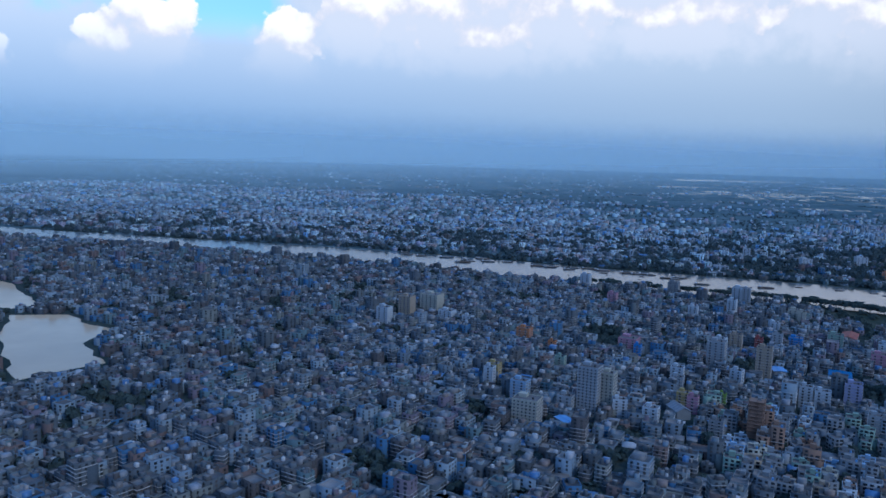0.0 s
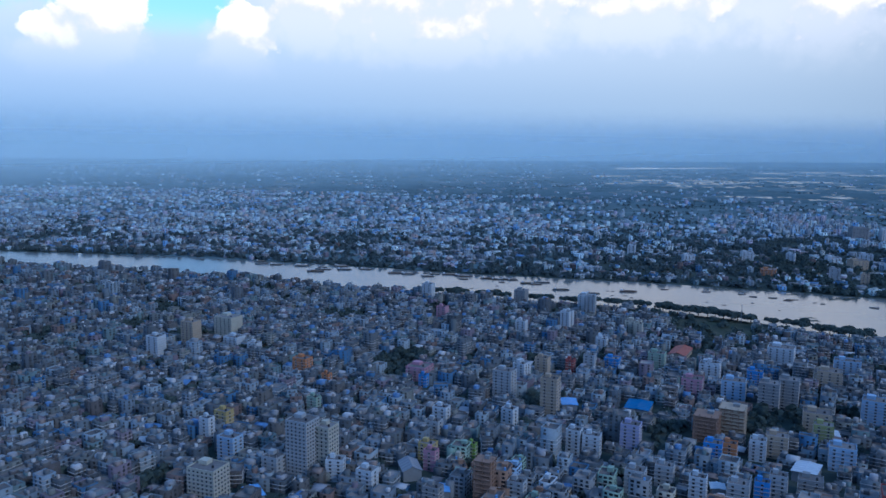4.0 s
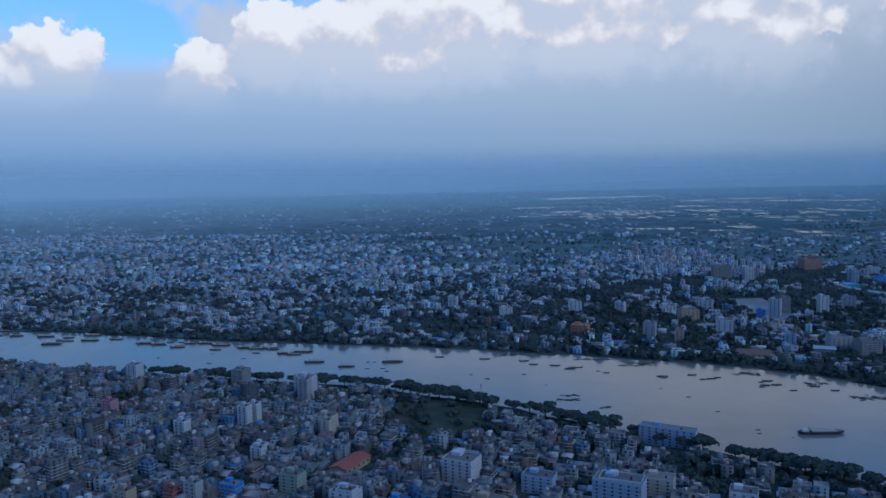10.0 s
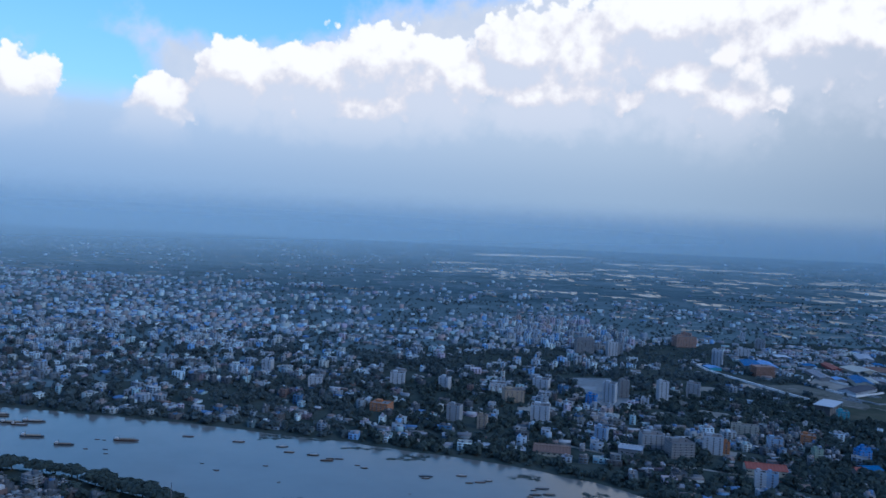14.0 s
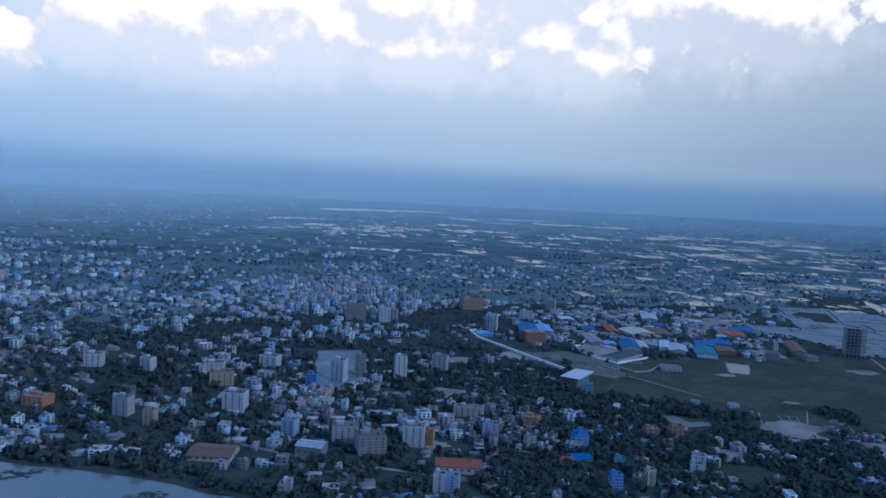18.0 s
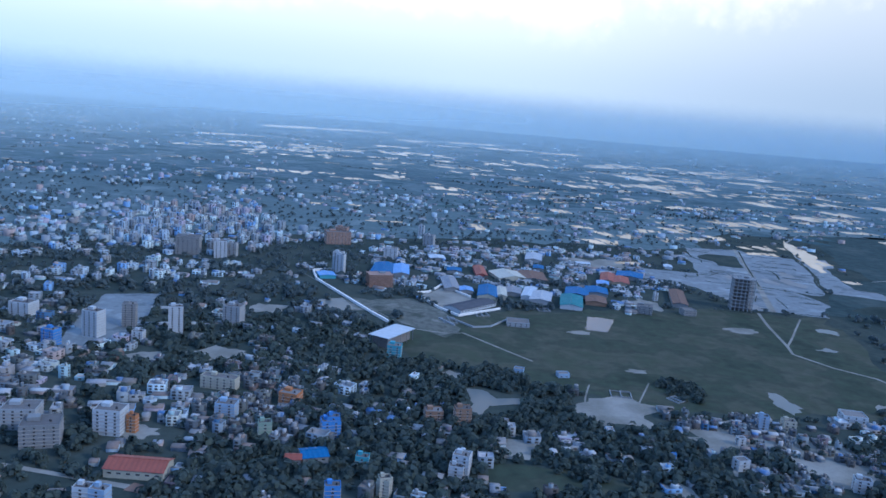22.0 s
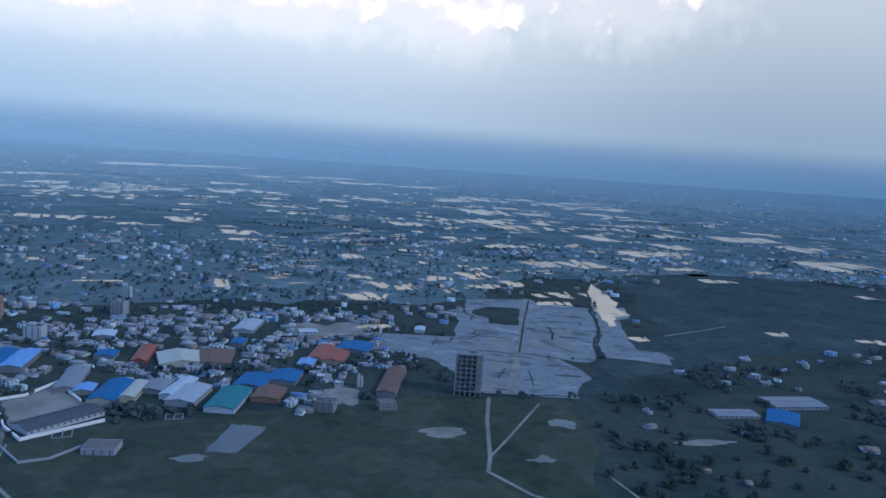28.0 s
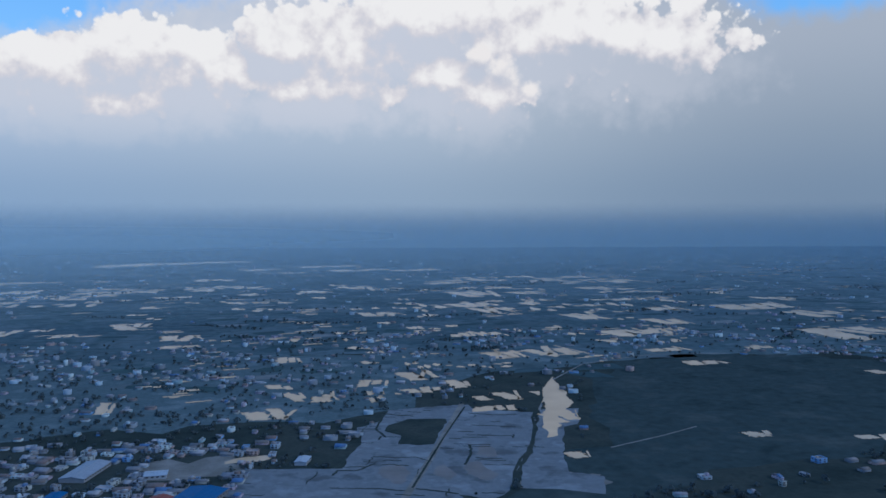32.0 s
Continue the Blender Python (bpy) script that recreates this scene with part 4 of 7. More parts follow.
SHEETS = {
    "white": paint("white sheet metal", (0.62, 0.66, 0.70), 0.5, 0.3), "blue": paint("blue sheet metal", (0.02, 0.17, 0.38), 0.6, 0.15), "red": paint("red oxide sheet", (0.42, 0.10, 0.06), 0.6, 0.4),
    "green": paint("green sheet metal", (0.03, 0.24, 0.26), 0.6, 0.2), "grey": paint("grey sheet metal", (0.27, 0.27, 0.29), 0.5, 0.5), "cream": paint("cream sheet metal", (0.62, 0.57, 0.46), 0.5, 0.4),
    "pale": paint("pale zinc sheet", (0.45, 0.47, 0.50), 0.45, 0.5), "sky": paint("light blue sheet", (0.20, 0.42, 0.75), 0.5, 0.4), "rust": paint("rusty sheet", (0.24, 0.13, 0.09), 0.7, 0.3),
}
PAINTS["limewash"] = material("limewashed masonry", [(0.62, 0.62, 0.60), (0.70, 0.70, 0.68)], 0.8, 0.2, "object", 0.6, 0.2, 0.1, 0.25)
SHEETS["slate"] = paint("dull dark grey sheet", (0.155, 0.150, 0.160), 0.8, 0.0)
roof_plain = material("roof screed", [(0.120, 0.114, 0.110), (0.165, 0.158, 0.152), (0.095, 0.090, 0.088)], 0.8, 0.4, "object", 0.9, 0.35, 0.2, 0.35)
pane_plain = material("window glass and shade", [(0.03, 0.035, 0.04), (0.06, 0.06, 0.065), (0.02, 0.022, 0.025)], 0.25, 0.5, "object", 2.0, 0.2, 0.2, 0.2, 0)
frame_plain = paint("window frame", (0.42, 0.42, 0.42))
tank_black = paint("black plastic tank", (0.03, 0.03, 0.035), 0.5, 0.5)


def window_mesh(wide, high):
    """A window: a frame standing a little proud of the wall round a set-back dark pane. Its face looks to -y."""
    bm = bmesh.new()
    cuboid(bm, 0, 0, 0, wide, 0.2, high)
    front = min(bm.faces, key=lambda f: f.calc_center_median().y)
    bmesh.ops.inset_individual(bm, faces=[front], thickness=0.09, depth=-0.07)
    front.material_index = 1
    me = bpy.data.meshes.new("window")
    bm.to_mesh(me)
    bm.free()
    me.materials.append(frame_plain)
    me.materials.append(pane_plain)
    return me


WINDOWS = [window_mesh(0.75, 0.72), window_mesh(0.95, 0.74), window_mesh(1.6, 0.8)]
STOREY = 1.42


def flat_block(x, y, w, d, h, rot, colour, label, ledges=True, top="stair", gap=3.3, bare=False):
    """A block of flats: walls, sunken roof, parapet, floor ledges, windows, stair head, tank."""
    ob = base_at("apartment_block" if h > 6 else "house", x, y, rot, label, "building" if h > 6 else "house", "city buildings")
    BUSY.append((x, y, 0.5 * max(w, d)))
    coat = PAINTS[colour]
    bm = bmesh.new()
    cuboid(bm, 0, 0, 0, w, d, h - 0.5)
    part("wall", bm, coat, ob)
    deck = part("roof", cuboid(bmesh.new(), 0, 0, h - 0.5, w - 0.1, d - 0.1, 0.08), roof_plain, ob)
    bm = bmesh.new()
    for sx in (-1, 1):
        cuboid(bm, sx * (w / 2 - 0.06), 0, h - 0.5, 0.14, d + 0.02, 0.5)
        cuboid(bm, 0, sx * (d / 2 - 0.06), h - 0.5, w - 0.28, 0.14, 0.5)
    part("parapet", bm, coat, deck)
    n = max(1, round((h - 0.4) / STOREY))
    tall = (h - 0.5) / n
    me = WINDOWS[0 if gap < 2 else 1]
    for k in range(n):
        if ledges and k:
            part("ledge", cuboid(bmesh.new(), 0, 0, k * tall - 0.07, w + 0.4, d + 0.4, 0.13), ledge_mat, ob)
        for side, (long, far) in enumerate(((w, d / 2), (d, w / 2), (w, d / 2), (d, w / 2))):
            if side not in ((0, 1) if y < 130 else (0, 3) if x > 150 else (0,)):
                continue
            m = max(1, round((long - 0.5) / gap))
            for j in range(m):
                u = (j + 0.5) / m * (long - 0.4) - (long - 0.4) / 2
                shared("window", me, ob, pose(0, 0, k * tall + 0.42, 0, 0, 90 * side) @ pose(u, -far, 0))
    if top and h > 5:
        s = min(w, d)
        part("stair_house", cuboid(bmesh.new(), -0.2 * w, 0.16 * d, h - 0.42, 0.4 * s, 0.36 * s, 1.5, 0, 0.04), coat, deck)
        bm = drum(bmesh.new(), 0.24 * w, -0.1 * d, h - 0.42, 0.42, 0.8, 0, 10)
        part("water_tank", drum(bm, 0.24 * w, -0.1 * d, h + 0.38, 0.42, 0.16, 0, 10, 0.4), tank_black, deck, "black plastic water tank")
    if bare:
        for j in range(6):
            bx, by = (-0.45 + 0.9 * (j % 3) / 2) * w, (-0.42 if j < 3 else 0.42) * d
            part("column", cuboid(bmesh.new(), bx, by, h - 0.5, 0.22, 0.22, 1.5), ledge_mat, deck)
    return ob


def hall(x, y, w, d, eave, rise, rot, roof, wall, label, ribs=True):
    """A shed or works hall: walls, two roof slopes with seams, ridge cap, a door and windows."""
    ob = base_at("works_hall" if w * d > 120 else "shed", x, y, rot, label, "industrial hall" if w * d > 120 else "shed", "halls and sheds")
    BUSY.append((x, y, 0.55 * max(w, d)))
    bm = bmesh.new()
    cuboid(bm, 0, 0, 0, w, d, eave)
    for sx in (-1, 1):
        a = [bm.verts.new((sx * w / 2, -d / 2, eave)), bm.verts.new((sx * w / 2, d / 2, eave)), bm.verts.new((sx * w / 2, 0, eave + rise))]
        bm.faces.new(a if sx > 0 else a[::-1])
    part("wall", bm, PAINTS[wall], ob)
    slope = math.atan2(rise, d / 2)
    run = (d / 2) / math.cos(slope) + 0.5
    for sy in (-1, 1):
        bm = bmesh.new()
        m = max(6, int(w / 0.9)) if ribs else 2
        rows = []
        for j in range(m + 1):
            u, z = -w / 2 - 0.4 + (w + 0.8) * j / m, 0.14 * (j % 2)
            rows.append([bm.verts.new((u, -run / 2, z)), bm.verts.new((u, run / 2, z)), bm.verts.new((u, run / 2, z - 0.1)), bm.verts.new((u, -run / 2, z - 0.1))])
        for p, q in zip(rows, rows[1:]):
            for i in range(4):
                bm.faces.new((p[i], q[i], q[(i + 1) % 4], p[(i + 1) % 4]))
        bm.faces.new(rows[0])
        bm.faces.new(rows[-1][::-1])
        bmesh.ops.recalc_face_normals(bm, faces=bm.faces)
        bm.transform(Matrix.Translation((0, sy * (d / 4 + 0.15), eave + rise / 2 - 0.03)) @ Matrix.Rotation(-sy * slope, 4, "X"))
        slab = part("roof_slope", bm, SHEETS[roof], ob)
    part("ridge_cap", cuboid(bmesh.new(), 0, 0, eave + rise + 0.02, w + 0.8, 0.5, 0.14), SHEETS[roof], slab)
    m = max(2, int(w / 3.2))
    for j in range(m):
        u = (j + 0.5) / m * (w - 1) - (w - 1) / 2
        shared("window", WINDOWS[2], ob, pose(u, -d / 2, eave * 0.45))
    part("door", cuboid(bmesh.new(), w / 2 + 0.03, 0, 0, 0.1, min(2.2, d * 0.3), min(2.4, eave * 0.7)), SHEETS["grey"], ob)
    return ob


def patch(x, y, wide, deep, mat, label, category, turn=0.0, z=0.07, name="bare_patch", group="bare patches"):
    ring = []
    for i in range(20):
        u = 2 * math.pi * i / 20
        k = 0.85 + 0.6 * noise.noise((x * 0.31 + 1.7 * math.cos(u), y * 0.31 + 1.7 * math.sin(u), 8))
        px, py = wide / 2 * math.cos(u) * k, deep / 2 * math.sin(u) * k
        a = radians(turn)
        ring.append((x + px * math.cos(a) - py * math.sin(a), y + px * math.sin(a) + py * math.cos(a)))
    BUSY.append((x, y, 0.45 * min(wide, deep)))
    return tagged(sheet(name, ring, z + 0.001 * (len(BUSY) % 45), mat, label, category, rag=0.045 * min(wide, deep), cut=max(1.5, min(wide, deep) * 0.15), kind="structure" if name == "bare_patch" else "", seed=x * 0.01), group=group)


def wall_run(line, high, thick, colour, label):
    """A long free-standing wall, one mesh to each straight run."""
    ob = base_at("boundary_wall", line[0][0], line[0][1], 0, label, "wall")
    for p, q in zip(line, line[1:]):
        dx, dy = q[0] - p[0], q[1] - p[1]
        bm = cuboid(bmesh.new(), 0, 0, 0, math.hypot(dx, dy) + thick, thick, high)
        bm.transform(Matrix.Translation(((p[0] + q[0]) / 2 - line[0][0], (p[1] + q[1]) / 2 - line[0][1], 0)) @ Matrix.Rotation(math.atan2(dy, dx), 4, "Z"))
        part("wall_panel", bm, PAINTS[colour], ob)
    return ob


def weed_raft(x, y, wide, deep, turn):
    """Floating weed, torn by the current into strings of clumps."""
    r, a, bm = random.Random(int(5 * x + y)), radians(turn), bmesh.new()
    for k in range(int(14 + 0.25 * wide * deep)):
        u, v, q = r.uniform(-0.5, 0.5) * wide, r.gauss(0, 0.17) * deep, r.uniform(0.35, 1.1)
        v += 0.12 * deep * math.sin(u * 0.5 + x)
        top = [bm.verts.new((u + q * r.uniform(1.0, 2.2) * math.cos(i * 1.047), v + q * r.uniform(0.45, 0.9) * math.sin(i * 1.047), 0.10 + 0.002 * k)) for i in range(6)]
        mid = bm.verts.new((u, v, 0.24 + r.uniform(0, 0.12)))
        for p, n in zip(top, top[1:] + top[:1]):
            bm.faces.new((p, n, mid))
    me = bpy.data.meshes.new("river_weed")
    bm.to_mesh(me)
    bm.free()
    me.materials.append(leaf_mat)
    ob = new("river_weed", me)
    ob.matrix_world = pose(x, y, 0, 0, 0, math.degrees(a))
    return tagged(ob, "floating string of dark green river weed", "river weed", "floating weed mats", "stuff")


# ---- boats ----
def hull_mesh(long, wide, high):
    bm = bmesh.new()
    rows = []
    for u, w, z in ((-0.5, 0.35, 0.25), (-0.42, 0.8, 0.05), (-0.2, 1, 0), (0.2, 1, 0), (0.4, 0.7, 0.05), (0.5, 0.1, 0.4)):
        rows.append([bm.verts.new((u * long, s * w * wide / 2 * k, h)) for s, k, h in ((-1, 1, high * (1 + 0.5 * abs(u) ** 2)), (-1, 0.7, high * z), (1, 0.7, high * z), (1, 1, high * (1 + 0.5 * abs(u) ** 2)))])
    for a, b in zip(rows, rows[1:]):
        for i in range(3):
            bm.faces.new((a[i], a[i + 1], b[i + 1], b[i]))
        bm.faces.new((a[3], a[0], b[0], b[3]))
    bm.faces.new(rows[0][::-1])
    bm.faces.new(rows[-1])
    return bm


hull_paint = material("dark tarred hull", [(0.05, 0.045, 0.04), (0.08, 0.06, 0.05), (0.10, 0.07, 0.06), (0.04, 0.05, 0.06)], 0.6, 0.4)
cargo_paint = material("sand cargo and boards", [(0.24, 0.20, 0.15), (0.16, 0.13, 0.10), (0.30, 0.28, 0.25)], 0.85, 0.2)


def boat(x, y, long, rot, label, loaded=True):
    ob = base_at("barge" if long > 12 else "boat", x, y, rot, label, "boat", "boats on the river", z=0.06)
    wide, high = (0.2 if long > 8 else 0.26) * long, 0.05 * long + 0.15
    part("hull", hull_mesh(long, wide, high), hull_paint, ob)
    if loaded:
        bm = cuboid(bmesh.new(), 0.05 * long, 0, high * 0.8, long * 0.55, wide * 0.8, high * 0.7, 0, 0.12 * high)
        part("cargo" if long > 12 else "canopy", bm, cargo_paint, ob)
    if long > 9:
        part("cabin", cuboid(bmesh.new(), -0.36 * long, 0, high * 0.8, long * 0.13, wide * 0.7, 1.3, 0, 0.05), ledge_mat, ob, "pale wheelhouse")
        part("mast", drum(bmesh.new(), -0.28 * long, 0, high * 0.8, 0.08, 2.6, 0, 6), bark_mat, ob)
    return ob


# ---- single trees along the bank ----
def tree_model(seed, spread):
    r = random.Random(seed)
    ob = base_at("rain_tree", 0, -60, 0, "broad dark green riverside tree with a spreading crown", "tree", "trees along the near bank")
    bm = bmesh.new()
    drum(bm, 0, 0, 0, 0.34, 3.4, 0, 8, 0.65)
    for j in range(4):
        q = drum(bmesh.new(), 0, 0, 0, 0.14, 2.6, 0, 6, 0.45)
        q.transform(pose(0, 0, 3.0, 0, r.uniform(38, 60), math.degrees(j * 1.57 + r.uniform(-0.4, 0.4))))
        me = bpy.data.meshes.new("limb")
        q.to_mesh(me)
        q.free()
        bm.from_mesh(me)
    part("trunk", bm, bark_mat, ob)
    verts = []
    for j in range(5):
        shape = crown_shape(seed * 11 + j, 10, 12).reshape(-1, 3)
        a, q = j * 1.256 + r.uniform(-0.3, 0.3), spread * r.uniform(0.22, 0.34)
        s = spread * r.uniform(0.5, 0.7)
        verts.append(shape * (s, s, s * 0.62) + (q * math.cos(a), q * math.sin(a), 2.9 + r.uniform(0, 1.1)))
    v = np.concatenate(verts)
    me = mesh_of("crown", v, np.arange(len(v)).reshape(-1, 4), np.zeros(len(v) // 4), [leaf_mat])
    shared("crown", me, ob, Matrix())
    return ob


MODELS = [tree_model(s, sp) for s, sp in ((1, 9.5), (2, 11.5), (3, 8.0))]
first = dict.fromkeys(range(3), True)
tr = random.Random(5)
xx = -430.0
while xx < 40:
    k = tr.randrange(3)
    m = pose(xx, float(bank_y(NEAR_BANK, xx)) - tr.uniform(2.5, 7), 0, 0, 0, tr.uniform(0, 360)) @ Matrix.Diagonal((1, 1, 1, 1))
    if first[k]:
        MODELS[k].matrix_world = m
        first[k] = False
    else:
        copy_thing(MODELS[k], m)
    xx += tr.choice((4.4, 5.2, 6.0, 7.5, 12.0, 8.5)) * (1.0 if xx > -330 else 1.5)



def canopy(x, y, w, d, z, rot, label):
    """A great sheet roof on posts."""
    ob = base_at("canopy_roof", x, y, rot, label, "roof")
    BUSY.append((x, y, 0.5 * w))
    bm = cuboid(bmesh.new(), 0, 0, z, w, d, 0.3, 0, 0.05)
    part("roof_sheet", bm, SHEETS["white"], ob)
    for i in range(5):
        for j in range(3):
            part("post", cuboid(bmesh.new(), (-0.46 + 0.23 * i) * w, (-0.45 + 0.45 * j) * d, 0, 0.3, 0.3, z + 0.02), SHEETS["grey"], ob)
    part("hall_wall", cuboid(bmesh.new(), 0.04 * w, 0.06 * d, 0, 0.84 * w, 0.74 * d, z - 0.5), roof_plain, ob, "dark concrete hall wall under the roof")
    part("edge_beam", cuboid(bmesh.new(), 0, -d / 2 + 0.1, z - 0.35, w, 0.2, 0.36), SHEETS["pale"], ob)
    return ob


def concrete_frame(x, y, w, d, h, rot):
    """An unfinished tower: floor slabs on bare columns, with dark blocks added between them for shade."""
    ob = base_at("concrete_frame", x, y, rot, "unfinished grey concrete frame tower with open floors", "building shell")
    BUSY.append((x, y, 0.6 * w))
    n = max(6, round(h / 2.9))
    for k in range(1, n + 1):
        part("floor_slab", cuboid(bmesh.new(), 0, 0, k * h / n - 0.35, w, d, 0.42), PAINTS["grey"], ob)
        # dark block set inside each open floor to stand in for its shade
        part("partition", cuboid(bmesh.new(), -0.08 * w, 0.06 * d, (k - 1) * h / n + 0.07, 0.62 * w, 0.5 * d, h / n - 0.42), roof_plain, ob)
    for i in range(6):
        for j in range(3):
            part("column", cuboid(bmesh.new(), (-0.47 + 0.94 * i / 5) * w, (-0.46 + 0.92 * j / 2) * d, 0, 0.55, 0.55, h + (1.3 if (i + j) % 3 else 0.6)), PAINTS["pale_grey"], ob)
    part("lift_core", cuboid(bmesh.new(), 0.1 * w, 0.1 * d, 0, 0.2 * w, 0.3 * d, h + 1.6), PAINTS["grey"], ob)
    return ob


def unfinished_block(x, y, w, d, h, rot, coat, label, inset=0.7):
    """A block still being built: slabs on columns, set-back infill walls, starter columns on the roof."""
    ob = base_at("unfinished_block", x, y, rot, label, "building shell", "city buildings")
    BUSY.append((x, y, 0.5 * max(w, d)))
    n = max(3, round(h / 1.5))
    tall, cols, rows = h / n, max(3, round(w / 2.1)), max(3, round(d / 2.4))
    for k in range(n + 1):
        part("floor_slab", cuboid(bmesh.new(), 0, 0, max(0.0, k * tall - 0.12), w + 0.3, d + 0.3, 0.2), PAINTS[coat], ob)
        if k < n:
            part("infill_wall", cuboid(bmesh.new(), 0, 0, k * tall + 0.06, w - 2 * inset, d - 2 * inset, tall - 0.16), PAINTS["brick"], ob)
            for j in range(cols - 1):
                u = (-0.5 + (j + 0.5) / (cols - 1)) * w
                part("panel", cuboid(bmesh.new(), u, -d / 2 + 0.18, k * tall + 0.08, w / (cols - 1) * 0.62, 0.14, tall * (0.42 if (j + k) % 3 else 0.85)), PAINTS[coat], ob)
    for i in range(cols):
        for j in (range(rows) if i in (0, cols - 1) else (0, rows - 1)):
            part("column", cuboid(bmesh.new(), (-0.5 + i / (cols - 1)) * (w - 0.3), (-0.5 + j / (rows - 1)) * (d - 0.3), 0, 0.26, 0.26, h + (0.9 if (i + j) % 2 else 0.5)), PAINTS[coat], ob)
    part("stair_core", cuboid(bmesh.new(), 0.12 * w, 0.1 * d, 0, 0.26 * w, 0.26 * d, h + 1.2), PAINTS["grey"], ob)
    return ob


def foundation(x, y, w, d, rot, label):
    """Low unroofed walls of a house that is just being begun."""
    ob = base_at("foundation", x, y, rot, label, "foundation", "house foundations")
    for sx in (-1, 0, 1):
        part("cross_wall", cuboid(bmesh.new(), sx * (w / 2 - 0.15), 0, 0, 0.3, d, 0.9 - 0.2 * abs(sx)), PAINTS["pale_grey"], ob)
    for sy in (-1, 1):
        for sx in (-1, 1):
            part("long_wall", cuboid(bmesh.new(), sx * w / 4, sy * (d / 2 - 0.15), 0, w / 2 - 0.45, 0.3, 0.7 + 0.15 * sx), PAINTS["grey"], ob)
    return ob


for x, y, w, d, rot in ((260, 660, 9, 12, 8), (282, 643, 8, 13, -6), (235, 639, 9, 14, 4), (310, 681, 9, 8, 0), (312.7, 511.7, 11, 9, -12), (341.8, 507.2, 7, 8, 30)):
    foundation(x, y, w, d, rot, "roofless grey foundation walls on bare ground")
# the near city, block by block
flat_block(-397.2, -2.0, 9.0, 8.1, 21.1, -14, "pale_grey", "pale grey residential tower with ribbed facade and flat roof", gap=1.6)
flat_block(-389.2, 1.2, 6.0, 6.6, 18.1, -14, "cream", "cream tower wing joined to a taller block", gap=1.6)
unfinished_block(-248.8, 64.3, 9.5, 9.5, 10.8, -16, "brick", "unfinished brick block with open floors")
unfinished_block(-237.8, 71.5, 10.1, 9.1, 12.2, -16, "tan", "unfinished tan block with bare concrete floors", 0.5)
flat_block(-216.9, 105.9, 8.6, 7.8, 13.7, -16, "grey", "grey concrete tall block with a flat roof")
flat_block(-207.5, 111.3, 8.5, 7.6, 14.3, -16, "grey", "dark grey concrete block with tall stair tower")
flat_block(-166.1, 42.2, 8.8, 8.8, 15.6, -16, "grey", "grey concrete tall block with a flat roof")
flat_block(-157.8, 46.2, 8.8, 8.8, 15.5, -16, "tan", "tall weathered tan apartment block with balconies")
unfinished_block(-329.3, -11.3, 6.1, 5.5, 15.4, -12, "brick", "unfinished brick tower with open concrete floors", 0.5)
flat_block(-421.0, -27.2, 10.8, 8.7, 11.9, -10, "cream", "cream block with a grid of large dark windows", gap=1.7)
flat_block(-445.8, 18.4, 4.8, 3.8, 10.7, -14, "white", "white plastered tall block with a flat roof")
flat_block(-428.7, 4.1, 7.6, 6.1, 9.9, -14, "pale_blue", "pale blue painted tall block with a flat roof")
flat_block(-406.9, -5.5, 6.7, 6.0, 8.0, -14, "pale_grey", "pale grey rendered five-storey block with an open roof frame", bare=True)
flat_block(-383.9, -4.5, 6.3, 4.4, 8.4, 5, "white", "white plastered six-storey block with a flat roof")
flat_block(-352.5, 11.4, 4.7, 3.7, 8.0, -14, "pink", "pink painted five-storey block with a flat roof")
flat_block(-355.8, 20.9, 6.1, 4.9, 6.8, -14, "yellow", "yellow painted five-storey block with a flat roof")
flat_block(-339.0, 22.6, 3.2, 2.5, 7.2, -14, "lime", "lime green painted five-storey block with a flat roof")
flat_block(-357.5, 55.0, 6.2, 4.9, 9.4, -14, "white", "white plastered six-storey block with a flat roof")
flat_block(-358.1, 42.2, 6.0, 4.8, 7.9, -14, "pale_grey", "pale grey rendered five-storey block with a flat roof")
flat_block(-329.0, 59.5, 5.7, 4.6, 9.3, -25, "white", "white plastered six-storey block with blue patterned walls")
flat_block(-335.6, 95.7, 9.1, 7.3, 14.9, -16, "pale_grey", "pale grey rendered tall block with a flat roof")
flat_block(-331.2, 125.4, 6.3, 5.0, 10.0, -20, "white", "white plastered tall block with a flat roof")
flat_block(-313.5, 82.0, 7.5, 6.0, 16.7, -14, "tan", "tan plastered tall block with a flat roof")
flat_block(-301.3, 37.7, 5.6, 4.5, 10.3, -14, "white", "white plastered tall block with a flat roof")
flat_block(-294.6, 36.3, 6.7, 4.7, 9.2, -10, "white", "white plastered six-storey block with a flat roof")
flat_block(-443.0, 114.1, 8.1, 6.5, 9.1, -14, "orange", "orange painted six-storey block with a flat roof")
flat_block(-424.8, 100.0, 4.1, 3.3, 6.0, -14, "orange", "orange painted four-storey block with a flat roof")
flat_block(-415.9, 58.6, 5.0, 4.0, 8.3, -14, "green", "pale green painted six-storey block with a flat roof")
flat_block(-446.5, 34.1, 6.3, 5.0, 8.2, -14, "yellow", "yellow painted five-storey block with a flat roof")
flat_block(-382.0, 119.5, 10.5, 10.5, 7.3, -14, "pink", "pink painted five-storey block with a flat roof")
flat_block(-377.0, 106.8, 4.1, 3.3, 6.5, -14, "blue", "bright blue painted four-storey block with a flat roof")
flat_block(-236.7, 149.9, 10.1, 8.1, 9.0, -14, "white", "white plastered six-storey block with a flat roof")
flat_block(-196.0, 181.3, 13.2, 10.6, 11.8, -18, "white", "white plastered tall block with a flat roof")
flat_block(-248.5, 119.8, 9.4, 7.5, 9.5, -14, "pink", "pink painted six-storey block with a flat roof")
